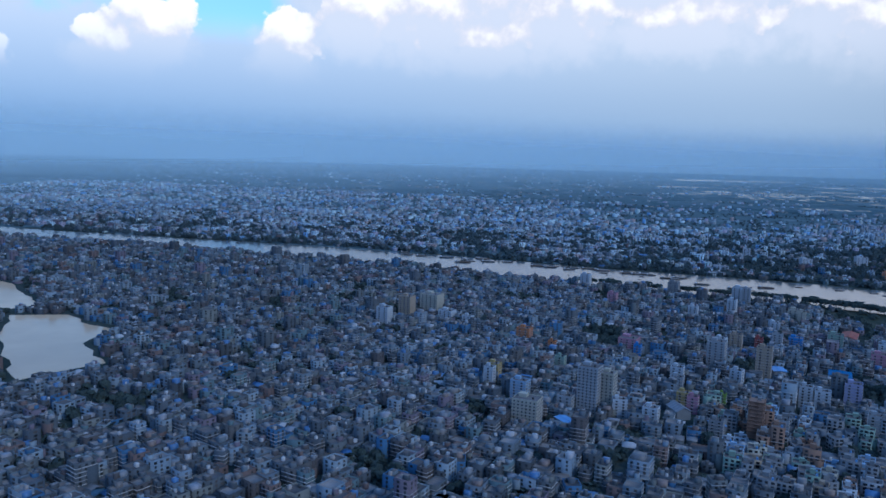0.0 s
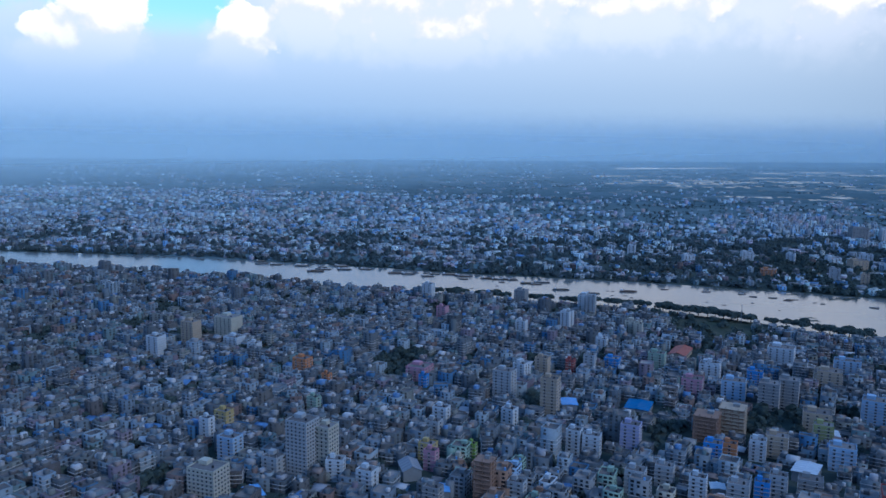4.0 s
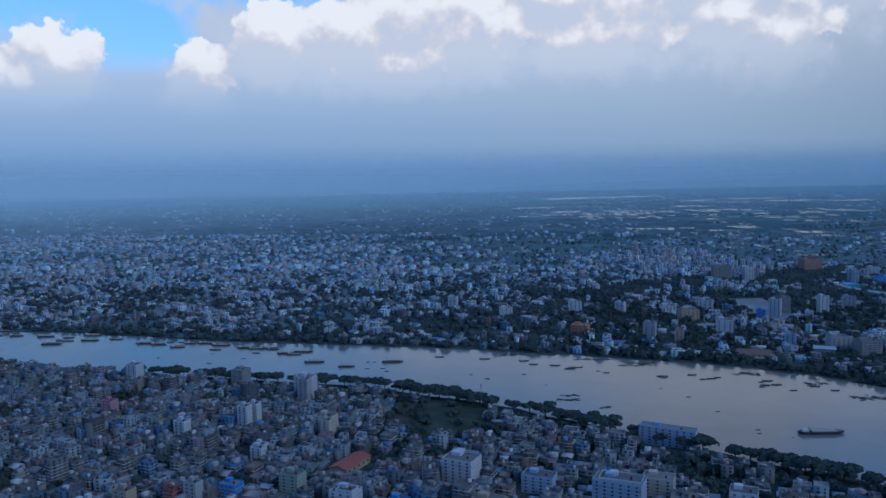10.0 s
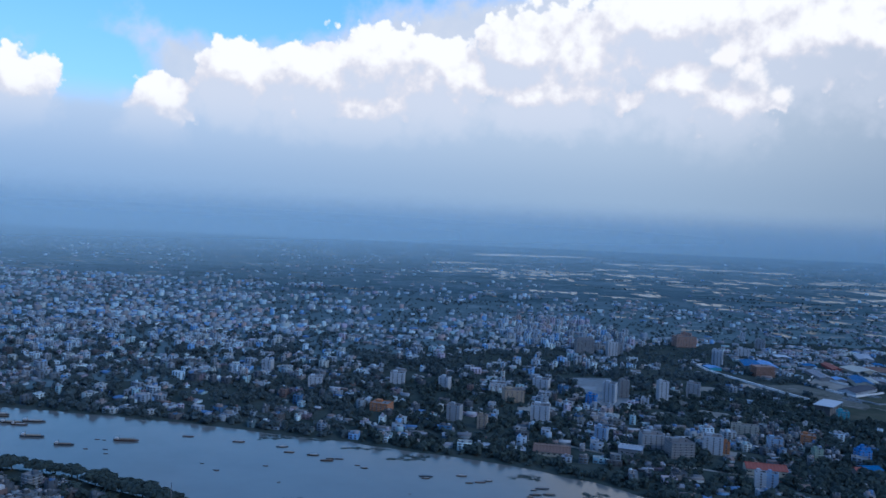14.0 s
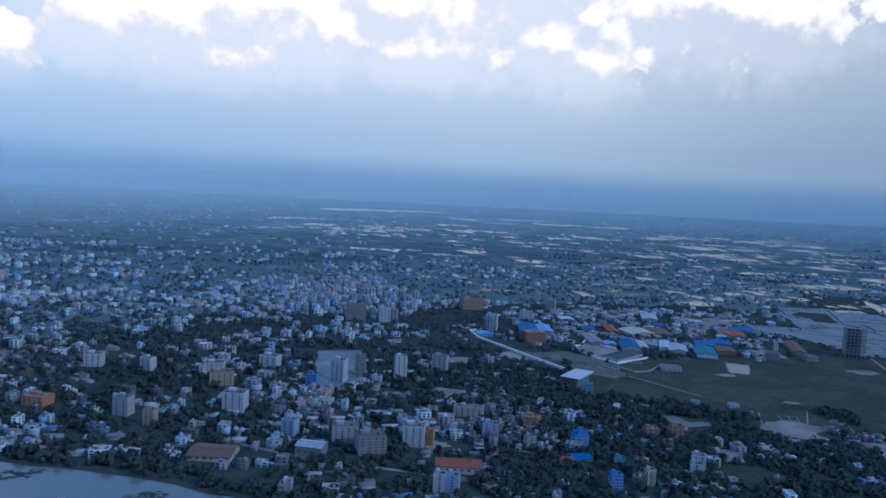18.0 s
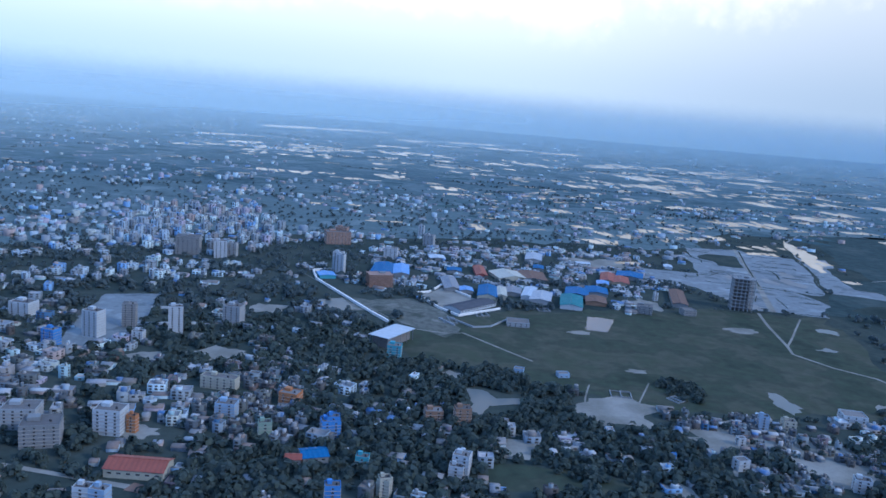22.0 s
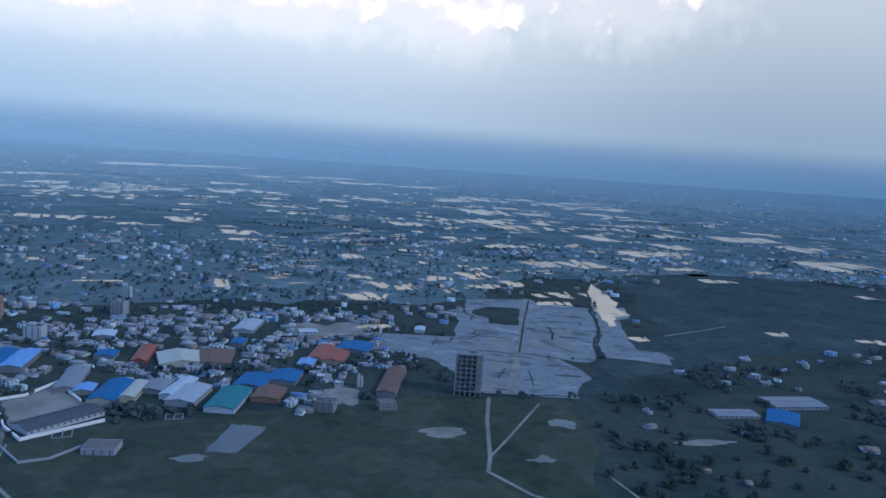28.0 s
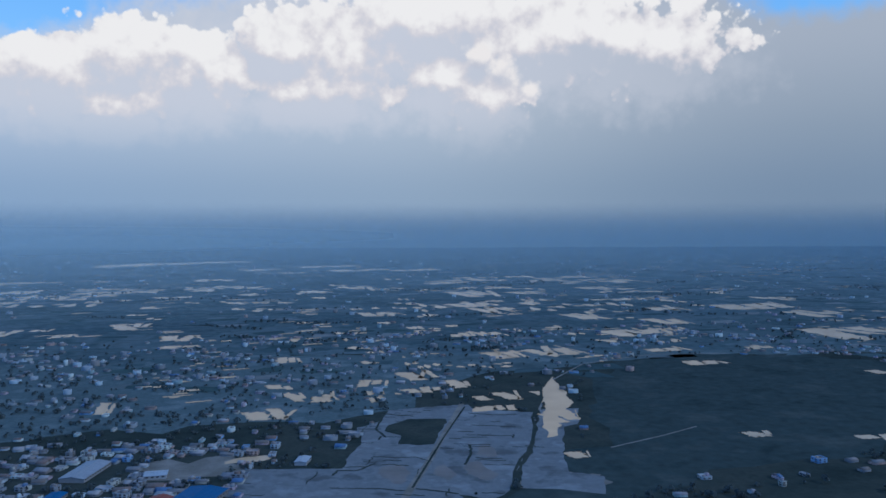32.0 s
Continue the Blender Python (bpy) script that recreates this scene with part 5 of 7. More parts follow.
flat_block(-230.1, 118.0, 10.5, 8.4, 10.4, -14, "pale_blue", "pale blue painted tall block with a flat roof")
flat_block(-215.5, 146.2, 7.4, 5.9, 7.5, -14, "blue", "bright blue painted five-storey block with a flat roof")
flat_block(-181.9, 145.3, 12.4, 9.9, 9.2, -14, "tan", "tan plastered six-storey block with a flat roof")
flat_block(-174.9, 97.9, 10.9, 8.7, 11.2, -20, "pale_blue", "pale blue painted tall block with a flat roof")
flat_block(-133.2, 167.2, 18.7, 9.3, 10.6, -18, "pale_blue", "pale blue painted tall block with a flat roof")
flat_block(-140.3, 133.2, 14.4, 8.6, 12.1, -14, "violet", "pale violet painted tall block with a flat roof")
flat_block(-174.9, 64.8, 5.4, 4.3, 9.2, -14, "white", "white plastered six-storey block with a flat roof")
flat_block(-203.2, 43.8, 9.1, 7.3, 9.3, -14, "pale_blue", "pale blue painted six-storey block with a flat roof")
flat_block(-243.1, 42.9, 5.3, 4.3, 7.7, -14, "orange", "orange painted five-storey block with a flat roof")
flat_block(-249.2, 42.1, 6.7, 5.3, 7.7, -14, "blue", "bright blue painted five-storey block with a flat roof")
flat_block(-232.4, 46.3, 5.9, 4.7, 8.5, -14, "white", "white plastered six-storey block with a flat roof")
flat_block(-224.6, 51.3, 8.0, 6.4, 9.0, -14, "tan", "tan plastered six-storey block with a flat roof")
flat_block(-259.2, 3.5, 5.5, 4.4, 10.0, -14, "white", "white plastered tall block with a flat roof")
flat_block(-237.7, 9.3, 4.9, 3.9, 7.6, -14, "blue", "bright blue painted five-storey block with a flat roof")
flat_block(-232.1, 12.0, 5.6, 4.5, 9.4, -14, "pale_grey", "pale grey rendered six-storey block with a flat roof")
flat_block(-245.8, 6.6, 6.9, 5.5, 7.6, -14, "pale_grey", "pale grey rendered five-storey block with a flat roof")
flat_block(-203.6, 68.0, 7.4, 5.9, 8.9, -14, "olive", "olive painted six-storey block with a flat roof")
flat_block(-202.4, 82.5, 10.9, 8.7, 9.3, -14, "tan", "tan plastered six-storey block with a flat roof")
flat_block(-529.3, 156.2, 9.1, 7.3, 14.5, -14, "tan", "tan plastered tall block with a flat roof")
flat_block(-518.9, 182.9, 13.4, 10.7, 12.1, -14, "cream", "cream plastered tall block with a flat roof")
flat_block(-536.8, 131.0, 8.4, 6.7, 11.4, -14, "white", "white plastered tall block with a flat roof")
flat_block(-500.5, 153.4, 9.7, 7.7, 7.6, -14, "white", "white plastered five-storey block with a flat roof")
flat_block(-485.0, 147.2, 6.4, 5.1, 6.3, -14, "white", "white plastered four-storey block with a flat roof")
flat_block(-396.7, 251.0, 6.8, 5.5, 10.0, -14, "pink", "pink painted tall block with a flat roof")
flat_block(-421.5, 319.2, 8.1, 6.5, 12.5, -14, "white", "white plastered tall block with a flat roof")
flat_block(-350.2, 317.3, 8.4, 8.4, 11.0, -14, "grey", "round-fronted grey concrete block by the river")
flat_block(-298.2, 284.8, 5.8, 4.7, 14.8, -14, "pale_grey", "pale grey rendered tall block with a flat roof")
flat_block(-313.7, 236.5, 5.8, 4.6, 13.6, -14, "white", "white plastered tall block with a flat roof")
flat_block(-290.7, 197.1, 5.9, 4.7, 7.0, -14, "white", "white plastered five-storey block with a flat roof")
flat_block(-268.8, 229.8, 5.0, 4.0, 9.8, -14, "cream", "cream plastered tall block with a flat roof")
flat_block(-106.2, 237.0, 25.7, 6.4, 8.7, -20, "pale_blue", "long pale blue riverside school with tiled roof edge")
flat_block(-301.7, 296.0, 10.6, 8.5, 13.4, -14, "white", "white plastered tall block with red stair strips")
flat_block(-195.7, 186.1, 9.7, 7.8, 11.2, -14, "white", "white plastered tall block with a flat roof")
flat_block(-164.0, 177.2, 12.8, 7.7, 7.4, -14, "pale_blue", "pale blue painted five-storey block with a flat roof")
flat_block(-132.3, 168.7, 16.1, 8.1, 10.9, -14, "white", "white plastered tall block with a flat roof")
flat_block(-117.0, 179.9, 11.9, 8.3, 7.3, -14, "cream", "cream plastered five-storey block with a flat roof")
flat_block(-181.5, 144.2, 11.0, 8.8, 10.3, -14, "tan", "tan plastered tall block with a flat roof")
flat_block(-194.6, 7.6, 12.9, 10.3, 8.0, -14, "red", "red painted five-storey block with a flat roof")
flat_block(-345.2, -19.1, 5.6, 4.5, 8.3, -14, "grey", "grey concrete six-storey block with a flat roof")
flat_block(-370.7, -9.4, 6.3, 5.1, 7.8, -14, "white", "white plastered five-storey block with a flat roof")
flat_block(-318.8, -7.5, 5.6, 4.5, 7.6, -14, "pale_grey", "pale grey rendered five-storey block with a flat roof")
flat_block(-279.5, 62.0, 5.4, 4.3, 8.0, -14, "pale_grey", "pale grey rendered five-storey block with a flat roof")
flat_block(-279.7, 45.4, 7.3, 5.8, 11.5, -14, "violet", "pale violet painted tall block with a flat roof")
flat_block(-269.0, 15.8, 6.2, 5.0, 7.9, -14, "pale_grey", "pale grey rendered five-storey block with a flat roof")
flat_block(-279.4, 8.0, 6.7, 5.4, 8.7, -14, "pale_grey", "pale grey rendered six-storey block with a flat roof")
flat_block(-220.6, 17.0, 7.8, 6.2, 6.8, -14, "grey", "grey concrete four-storey block with a flat roof")
flat_block(-87.5, 167.3, 9.9, 7.9, 8.1, -14, "white", "white plastered five-storey block with a flat roof")
flat_block(-330.4, 129.6, 6.5, 5.2, 9.3, -22, "white", "white plastered six-storey block with a flat roof")
flat_block(-311.9, 244.9, 5.4, 4.3, 12.4, -14, "white", "white plastered tall block with a flat roof")
flat_block(-271.5, 237.7, 9.5, 7.6, 9.6, -14, "cream", "cream plastered six-storey block with a flat roof")
flat_block(-291.1, 200.5, 5.9, 4.8, 7.2, -14, "white", "white plastered five-storey block with a flat roof")
flat_block(-340.4, 222.4, 6.4, 5.2, 9.6, -14, "white", "white plastered six-storey block with a flat roof")
flat_block(-321.0, 138.2, 6.8, 5.4, 10.2, -14, "tan", "tan plastered tall block with a flat roof")
flat_block(-297.1, 146.8, 5.8, 4.6, 10.8, -14, "pale_grey", "pale grey rendered tall block with a flat roof")
flat_block(-285.4, 155.4, 7.8, 6.2, 7.3, -14, "blue", "bright blue painted five-storey block with a flat roof")
flat_block(-307.0, 147.7, 4.5, 3.6, 7.3, -14, "red", "red painted five-storey block with a flat roof")
flat_block(-235.8, 148.8, 7.0, 5.6, 9.9, -14, "white", "white plastered tall block with a flat roof")
flat_block(-262.1, 162.1, 8.5, 6.8, 9.8, -14, "green", "pale green painted tall block with a flat roof")
# coloured sheet roofs in the city
hall(-247.0, 193.1, 19.1, 9.1, 3, 1.2, 72, "red", "tan", "low hall with a red canvas roof")
hall(-218.1, 32.5, 11.2, 7.9, 4, 0.25, 66, "white", "grey", "white sheet roof between houses")
hall(-252.0, 9.8, 4.8, 4.4, 4, 0.25, 88, "white", "grey", "small white sheet roof on a shed")
hall(-404.9, -27.1, 9.0, 5.1, 4, 0.25, 130, "sky", "grey", "light blue sheet roof on a shed")
hall(-274.4, 93.2, 13.3, 10.4, 3, 0.25, 78, "blue", "grey", "blue sheet roof beside trees")
hall(-199.2, 71.0, 6.3, 4.4, 4, 0.25, 83, "white", "grey", "white sheet roof on a small shed")
hall(-358.8, 4.2, 9.7, 6.6, 4, 1.6, 115, "grey", "grey", "grey vaulted market hall roof")
hall(-344.2, -11.5, 6.2, 5.2, 4, 0.25, 106, "sky", "grey", "light blue sheet roof on a shed")
hall(-305.4, 88.0, 9.2, 6.6, 4, 0.25, 98, "sky", "grey", "light blue sheet roof on a shed")
# the far bank
flat_block(-68.7, 466.0, 6.3, 5.1, 9.0, -8, "tan", "tan plastered six-storey block with a flat roof", gap=3.6)
flat_block(-88.4, 483.3, 9.2, 7.4, 10.7, -14, "pale_grey", "pale grey rendered tall block with a flat roof", gap=3.6)
flat_block(-103.9, 579.8, 8.4, 6.7, 10.2, -20, "white", "white plastered tall block with a flat roof", gap=3.6)
flat_block(-143.9, 592.0, 11.7, 9.3, 9.1, 4, "white", "white plastered six-storey block with a flat roof", gap=3.6)
flat_block(-205.3, 561.9, 10.9, 8.7, 7.8, 12, "white", "white plastered five-storey block with a flat roof", gap=3.6)
flat_block(-259.5, 609.9, 8.3, 6.7, 9.8, -8, "white", "white plastered tall block with a flat roof", gap=3.6)
flat_block(-140.9, 497.6, 13.3, 10.7, 5.8, -14, "orange", "orange painted four-storey house with a flat roof", gap=3.6)
flat_block(25.7, 571.6, 9.7, 7.8, 15.2, -20, "white", "white plastered tall block with a flat roof", gap=3.6)
flat_block(39.2, 592.7, 7.7, 6.2, 14.1, 4, "grey", "grey concrete tall block with a flat roof", gap=3.6)
flat_block(67.8, 582.6, 7.9, 6.3, 16.8, 12, "white", "white plastered tall block with a flat roof", gap=3.6)
flat_block(51.7, 565.5, 6.1, 4.9, 6.2, -8, "white", "white plastered four-storey block with a flat roof", gap=3.6)
flat_block(97.1, 606.6, 10.8, 8.6, 12.4, -14, "pale_grey", "pale grey rendered tall block with a flat roof", gap=3.6)
flat_block(10.0, 552.2, 7.8, 6.3, 9.3, -20, "blue", "bright blue painted six-storey block with a flat roof", gap=3.6)
flat_block(-61.4, 589.8, 13.1, 10.5, 6.3, 4, "white", "white plastered four-storey block with a flat roof", gap=3.6)
flat_block(-49.1, 553.2, 14.9, 11.9, 9.2, 12, "tan", "tan plastered six-storey block with a flat roof", gap=3.6)
flat_block(-30.0, 499.9, 12.6, 10.1, 10.8, -8, "white", "white plastered tall block with a flat roof", gap=3.6)
flat_block(-25.7, 606.6, 12.8, 10.2, 8.4, -14, "white", "white plastered six-storey block with a flat roof", gap=3.6)
flat_block(7.2, 456.7, 7.6, 6.0, 8.8, -20, "pale_blue", "pale blue painted six-storey block with a flat roof", gap=3.6)
flat_block(36.9, 448.6, 13.5, 10.8, 9.1, 4, "pale_grey", "pale grey rendered six-storey block with a flat roof", gap=3.6)
flat_block(50.6, 432.9, 14.2, 11.4, 9.6, 12, "grey", "grey concrete six-storey block with a flat roof", gap=3.6)
flat_block(73.1, 445.3, 11.2, 8.9, 11.0, -8, "white", "white plastered tall block with a flat roof", gap=3.6)
flat_block(81.5, 445.8, 3.9, 3.1, 7.7, -14, "orange", "orange painted five-storey block with a flat roof", gap=3.6)
flat_block(142.8, 482.4, 9.0, 7.4, 6.4, -20, "orange", "orange painted four-storey block with a flat roof", gap=3.6)
flat_block(163.5, 449.1, 5.5, 4.4, 9.3, 4, "blue", "bright blue painted six-storey block with a flat roof", gap=3.6)
flat_block(135.1, 446.5, 5.5, 4.4, 6.7, 12, "green", "pale green painted four-storey block with a flat roof", gap=3.6)
flat_block(82.8, 383.5, 5.6, 4.5, 8.9, -8, "white", "white plastered six-storey block with a flat roof", gap=3.6)
flat_block(88.5, 382.3, 5.8, 4.6, 8.9, -14, "pale_blue", "pale blue painted six-storey block with a flat roof", gap=3.6)
flat_block(158.0, 768.1, 6.9, 5.5, 15.8, -20, "white", "white plastered tall block with a flat roof", gap=3.6)
flat_block(26.8, 811.7, 19.5, 15.6, 15.3, 4, "grey", "grey concrete tall block with a flat roof", gap=3.6)
flat_block(54.9, 803.4, 10.6, 8.5, 14.8, 12, "white", "white plastered tall block with a flat roof", gap=3.6)
flat_block(64.0, 810.7, 8.0, 6.4, 11.9, -8, "pale_grey", "pale grey rendered tall block with a flat roof", gap=3.6)
flat_block(155.2, 910.2, 12.0, 9.0, 15.4, -14, "clay", "dull clay-red tall block with a flat roof", gap=3.6)
flat_block(215.1, 416.0, 6.7, 5.4, 9.1, -20, "white", "white plastered six-storey block with a flat roof", gap=3.6)
flat_block(221.6, 464.7, 7.3, 5.8, 8.9, 4, "brick", "bare brick and concrete six-storey block with a flat roof", gap=3.6)
flat_block(184.2, 398.1, 4.4, 3.5, 7.6, 12, "cream", "cream plastered five-storey block with a flat roof", gap=3.6)
flat_block(362.3, 384.1, 7.8, 6.2, 8.4, -8, "white", "white plastered six-storey block with a flat roof", gap=3.6)
flat_block(334.9, 382.9, 5.9, 4.7, 6.7, -14, "teal", "teal painted four-storey block with a flat roof", gap=3.6)
flat_block(382.2, 411.1, 6.4, 5.1, 5.9, -20, "white", "white plastered four-storey house with a flat roof", gap=3.6)
flat_block(350.2, 453.0, 3.7, 3.0, 4.1, 4, "white", "white plastered three-storey house with a flat roof", gap=3.6)
flat_block(338.0, 428.2, 5.7, 4.6, 5.0, 12, "white", "white plastered three-storey house with a flat roof", gap=3.6)
flat_block(384.9, 473.3, 6.3, 5.0, 5.2, -8, "cream", "cream plastered three-storey house with a flat roof", gap=3.6)
flat_block(371.5, 473.0, 4.8, 3.9, 7.2, -14, "pale_blue", "pale blue painted five-storey block with a flat roof", gap=3.6)
flat_block(184.2, 398.1, 5.0, 4.0, 6.8, -20, "cream", "cream plastered five-storey block with a flat roof", gap=3.6)
flat_block(165.4, 390.9, 5.6, 4.5, 7.9, 4, "blue", "bright blue painted five-storey block with a flat roof", gap=3.6)
flat_block(162.4, 448.4, 8.0, 6.4, 7.8, 12, "blue", "bright blue painted five-storey block with a flat roof", gap=3.6)
flat_block(176.2, 420.1, 5.3, 4.3, 5.2, -8, "teal", "teal painted three-storey house with a flat roof", gap=3.6)
flat_block(212.8, 412.8, 5.7, 4.5, 5.9, -14, "white", "white plastered four-storey house with a flat roof", gap=3.6)
flat_block(217.4, 423.1, 5.4, 4.3, 6.3, -20, "white", "white plastered four-storey block with a flat roof", gap=3.6)
flat_block(208.7, 468.5, 8.1, 6.5, 5.8, 4, "brick", "bare brick and concrete four-storey house with a flat roof", gap=3.6)
flat_block(311.0, 435.9, 2.1, 1.7, 3.0, 12, "blue", "bright blue painted two-storey house with a flat roof", gap=3.6)
flat_block(116.3, 465.5, 8.8, 7.1, 7.0, -8, "pale_blue", "pale blue painted five-storey block with a flat roof", gap=3.6)
flat_block(155.9, 772.8, 8.4, 6.7, 16.9, -14, "white", "white plastered tall block with a flat roof", gap=3.6)
flat_block(390.0, 688.3, 11.5, 9.0, 6.3, -20, "grey", "grey concrete four-storey block with a flat roof", gap=3.6)
flat_block(425.5, 690.5, 10.0, 9.0, 4.8, 4, "grey", "grey concrete three-storey house with a flat roof", gap=3.6)
flat_block(151.3, 902.7, 24.0, 16.0, 12.2, 12, "clay", "dull clay-red tall block with a flat roof", gap=3.6)
flat_block(202.2, 841.7, 12.2, 9.7, 10.1, -8, "white", "white plastered tall block with a flat roof", gap=3.6)
flat_block(241.3, 983.7, 6.1, 4.9, 10.9, -14, "white", "white plastered tall block with a flat roof", gap=3.6)
flat_block(244.5, 922.0, 10.9, 8.7, 11.0, -20, "pale_grey", "pale grey rendered tall block with a flat roof", gap=3.6)
flat_block(415.1, 731.2, 3.3, 2.6, 7.0, 4, "white", "white plastered five-storey block with a flat roof", gap=3.6)
flat_block(472.3, 503.8, 7.3, 5.9, 3.2, 12, "blue", "bright blue painted two-storey house with a flat roof", gap=3.6)
flat_block(471.7, 491.8, 4.6, 3.7, 3.1, -8, "blue", "bright blue painted two-storey house with a flat roof", gap=3.6)
flat_block(427.2, 485.9, 11.8, 9.4, 4.9, -14, "white", "white plastered three-storey house with a flat roof", gap=3.6)
flat_block(263.6, 541.4, 5.4, 4.6, 2.4, -20, "pale_blue", "pale blue painted one-storey house with a flat roof", gap=3.6)
flat_block(287.5, 536.6, 6.4, 5.0, 2.5, 4, "pale_blue", "pale blue painted one-storey house with a flat roof", gap=3.6)
unfinished_block(189.3, 731.0, 19.0, 13.0, 9.6, 12, "clay", "unfinished clay-brown block with open concrete floors")
flat_block(281.9, 637.6, 15.2, 12.1, 3.2, -8, "pale_grey", "pale grey rendered two-storey house with a flat roof", gap=3.6)
flat_block(107.5, 499.5, 17.4, 6.1, 6.2, -14, "cream", "long cream school block with rows of windows")
hall(93.6, 410.5, 21.8, 11.7, 3.5, 2, -6, "red", "cream", "long hall with a red oxide roof")
hall(-25.5, 421.8, 21.3, 17.8, 2.5, 1.2, -4, "rust", "cream", "old riverside warehouse with rusty roof")
hall(21.4, 427.9, 13.5, 10.5, 5, 1, -14, "pale", "grey", "pale flat-pitched workshop roof")
hall(156.8, 425.4, 10.2, 9.0, 3, 1.2, 15, "blue", "grey", "blue sheet roof among trees")
hall(149.2, 421.2, 6.0, 5.3, 3, 1, 3, "red", "grey", "small red sheet roof among trees")
hall(465.4, 499.4, 12.3, 9.7, 3, 0.8, 11, "blue", "grey", "blue sheet shed under trees")
# works and halls on the far side of the field
canopy(193.7, 583.5, 29.9, 14.3, 7.2, 55, "large flat white sheet roof on posts over a yard")
flat_block(194.4, 557.8, 7.8, 7.0, 7.6, -10, "teal", "teal painted five-storey block with a flat roof")
wall_run([(197.2, 619.3), (182.2, 648.2), (140.7, 737.5), (135.7, 768.9), (149.9, 776.8)], 1.8, 1.2, "limewash", "long white boundary wall of a works yard")
wall_run([(276.0, 676.0), (243.0, 651.5), (231.0, 669.5), (216.0, 710.1), (228.0, 717.1), (240.4, 742.4), (248.5, 724.4), (258.5, 707.5)], 1.5, 0.9, "limewash", "white wall round a works court")
wall_run([(228.4, 642.0), (237.1, 627.5)], 1.1, 0.7, "pale_grey", "low grey plot wall on the field")
wall_run([(234.7, 646.9), (249.5, 624.8), (261.5, 628.3), (276.6, 647.9)], 1.1, 0.7, "pale_grey", "low grey plot wall on the field")
hall(254.5, 677.0, 41.0, 16.0, 2.6, 1.8, 43, "slate", "white", "long dark grey works hall inside a white wall")
hall(273.2, 715.2, 35.7, 14.9, 4.1, 2, 80, "blue", "cream", "tall hall with a deep blue roof and cream walls")
hall(283.7, 718.8, 28.6, 9.5, 3.7, 1, 82, "cream", "cream", "cream side aisle of a works hall")
hall(315.0, 712.1, 31.2, 16.0, 3.4, 1.2, 74, "pale", "pale_grey", "works hall of pale zinc")
hall(308.3, 725.2, 33.7, 9.4, 3.1, 1, 72, "white", "white", "works hall of white sheet")
hall(337.1, 703.7, 36.9, 16.8, 3.1, 1.4, 75, "green", "white", "works hall with a green sheet roof")
hall(350.9, 737.9, 25.8, 18.5, 2.7, 1.2, 73, "blue", "grey", "low dark blue workshop roof")
hall(369.7, 746.4, 24.2, 18.1, 2.7, 1.2, 75, "blue", "grey", "low dark blue workshop roof")
hall(397.0, 801.5, 35.9, 12.8, 2.7, 1.4, 72, "red", "tan", "workshop under a red sheet roof")
hall(405.7, 792.6, 28.2, 14.8, 2.7, 1.2, 73, "red", "tan", "workshop under a red sheet roof")
hall(422.6, 816.6, 25.3, 23.6, 3.1, 1.2, 68, "blue", "grey", "long bright blue sheet roof")
hall(385.2, 778.8, 14.9, 10.2, 2.4, 0.8, 74, "sky", "white", "small light blue sheet roof")
hall(303.1, 787.1, 28.7, 27.0, 2.7, 2.2, 100, "cream", "cream", "cream vaulted hall roof")
hall(279.4, 797.8, 37.2, 9.5, 2.7, 1.4, 87, "red", "red", "works hall under a red sheet roof")
hall(323.2, 791.0, 33.4, 26.2, 2.4, 1.2, 85, "rust", "grey", "works hall under a rusty roof")
hall(194.3, 782.8, 39.1, 18.7, 3.4, 1.4, 82, "blue", "grey", "broad works hall under a blue roof")
hall(209.1, 780.4, 38.4, 12.8, 3.7, 1.4, 87, "sky", "grey", "works hall under a light blue roof")
hall(256.5, 796.8, 13.8, 12.4, 2.7, 0.8, 83, "blue", "grey", "blue sheet roof on a workshop")
hall(246.0, 849.8, 17.0, 14.6, 2.7, 0.8, 92, "white", "grey", "white sheet roof on a workshop")
hall(345.9, 880.3, 35.8, 16.0, 2.7, 1.2, 76, "pale", "pale_grey", "pale workshop by a yard")
hall(391.1, 864.7, 13.7, 10.3, 2.4, 0.6, 2, "white", "white", "long white sheet roof")
hall(339.6, 831.4, 16.2, 9.3, 2.4, 0.6, 78, "blue", "grey", "blue sheet roof on a shed")
hall(436.2, 736.1, 53.7, 11.7, 3.1, 1.2, 72, "rust", "grey", "long brown workshop roof")
hall(693.7, 687.3, 37.0, 20.1, 2.0, 0.8, -2, "grey", "pale_grey", "long pale barrack shed with many windows")
hall(665.7, 659.8, 26.9, 18.2, 2.0, 0.8, 52, "blue", "grey", "shed under a blue sheet roof")
hall(638.5, 670.0, 27.9, 12.5, 1.6, 0.5, -4, "grey", "pale_grey", "shed under a weathered grey sheet roof")
hall(147.2, 751.3, 14.8, 13.0, 2.7, 0.8, 103, "sky", "teal", "teal works shed beside a wall")
hall(295.1, 729.2, 19.8, 14.4, 2.7, 1, 76, "grey", "grey", "works hall under a grey roof")
hall(482.9, 875.8, 13.4, 7.9, 2.4, 0.6, 74, "white", "white", "white shed beside the sand plot")
hall(359.4, 713.3, 22.0, 15.8, 2.7, 1.2, 75, "rust", "brick", "works hall under a brown roof")
hall(257.4, 725.0, 13.3, 10.6, 2.7, 1, 88, "sky", "grey", "shed under a light blue roof")
hall(246.8, 743.6, 40.8, 12.1, 2.7, 1.4, 90, "grey", "grey", "works hall under a grey roof")
# ponds, yards and bare ground of the open field
patch(403, 508, 15, 34, shallow_sky_mat, "shallow pond with still grey water in the field", "pond", -5, z=0.11, name="pond", group="ponds in the fields")
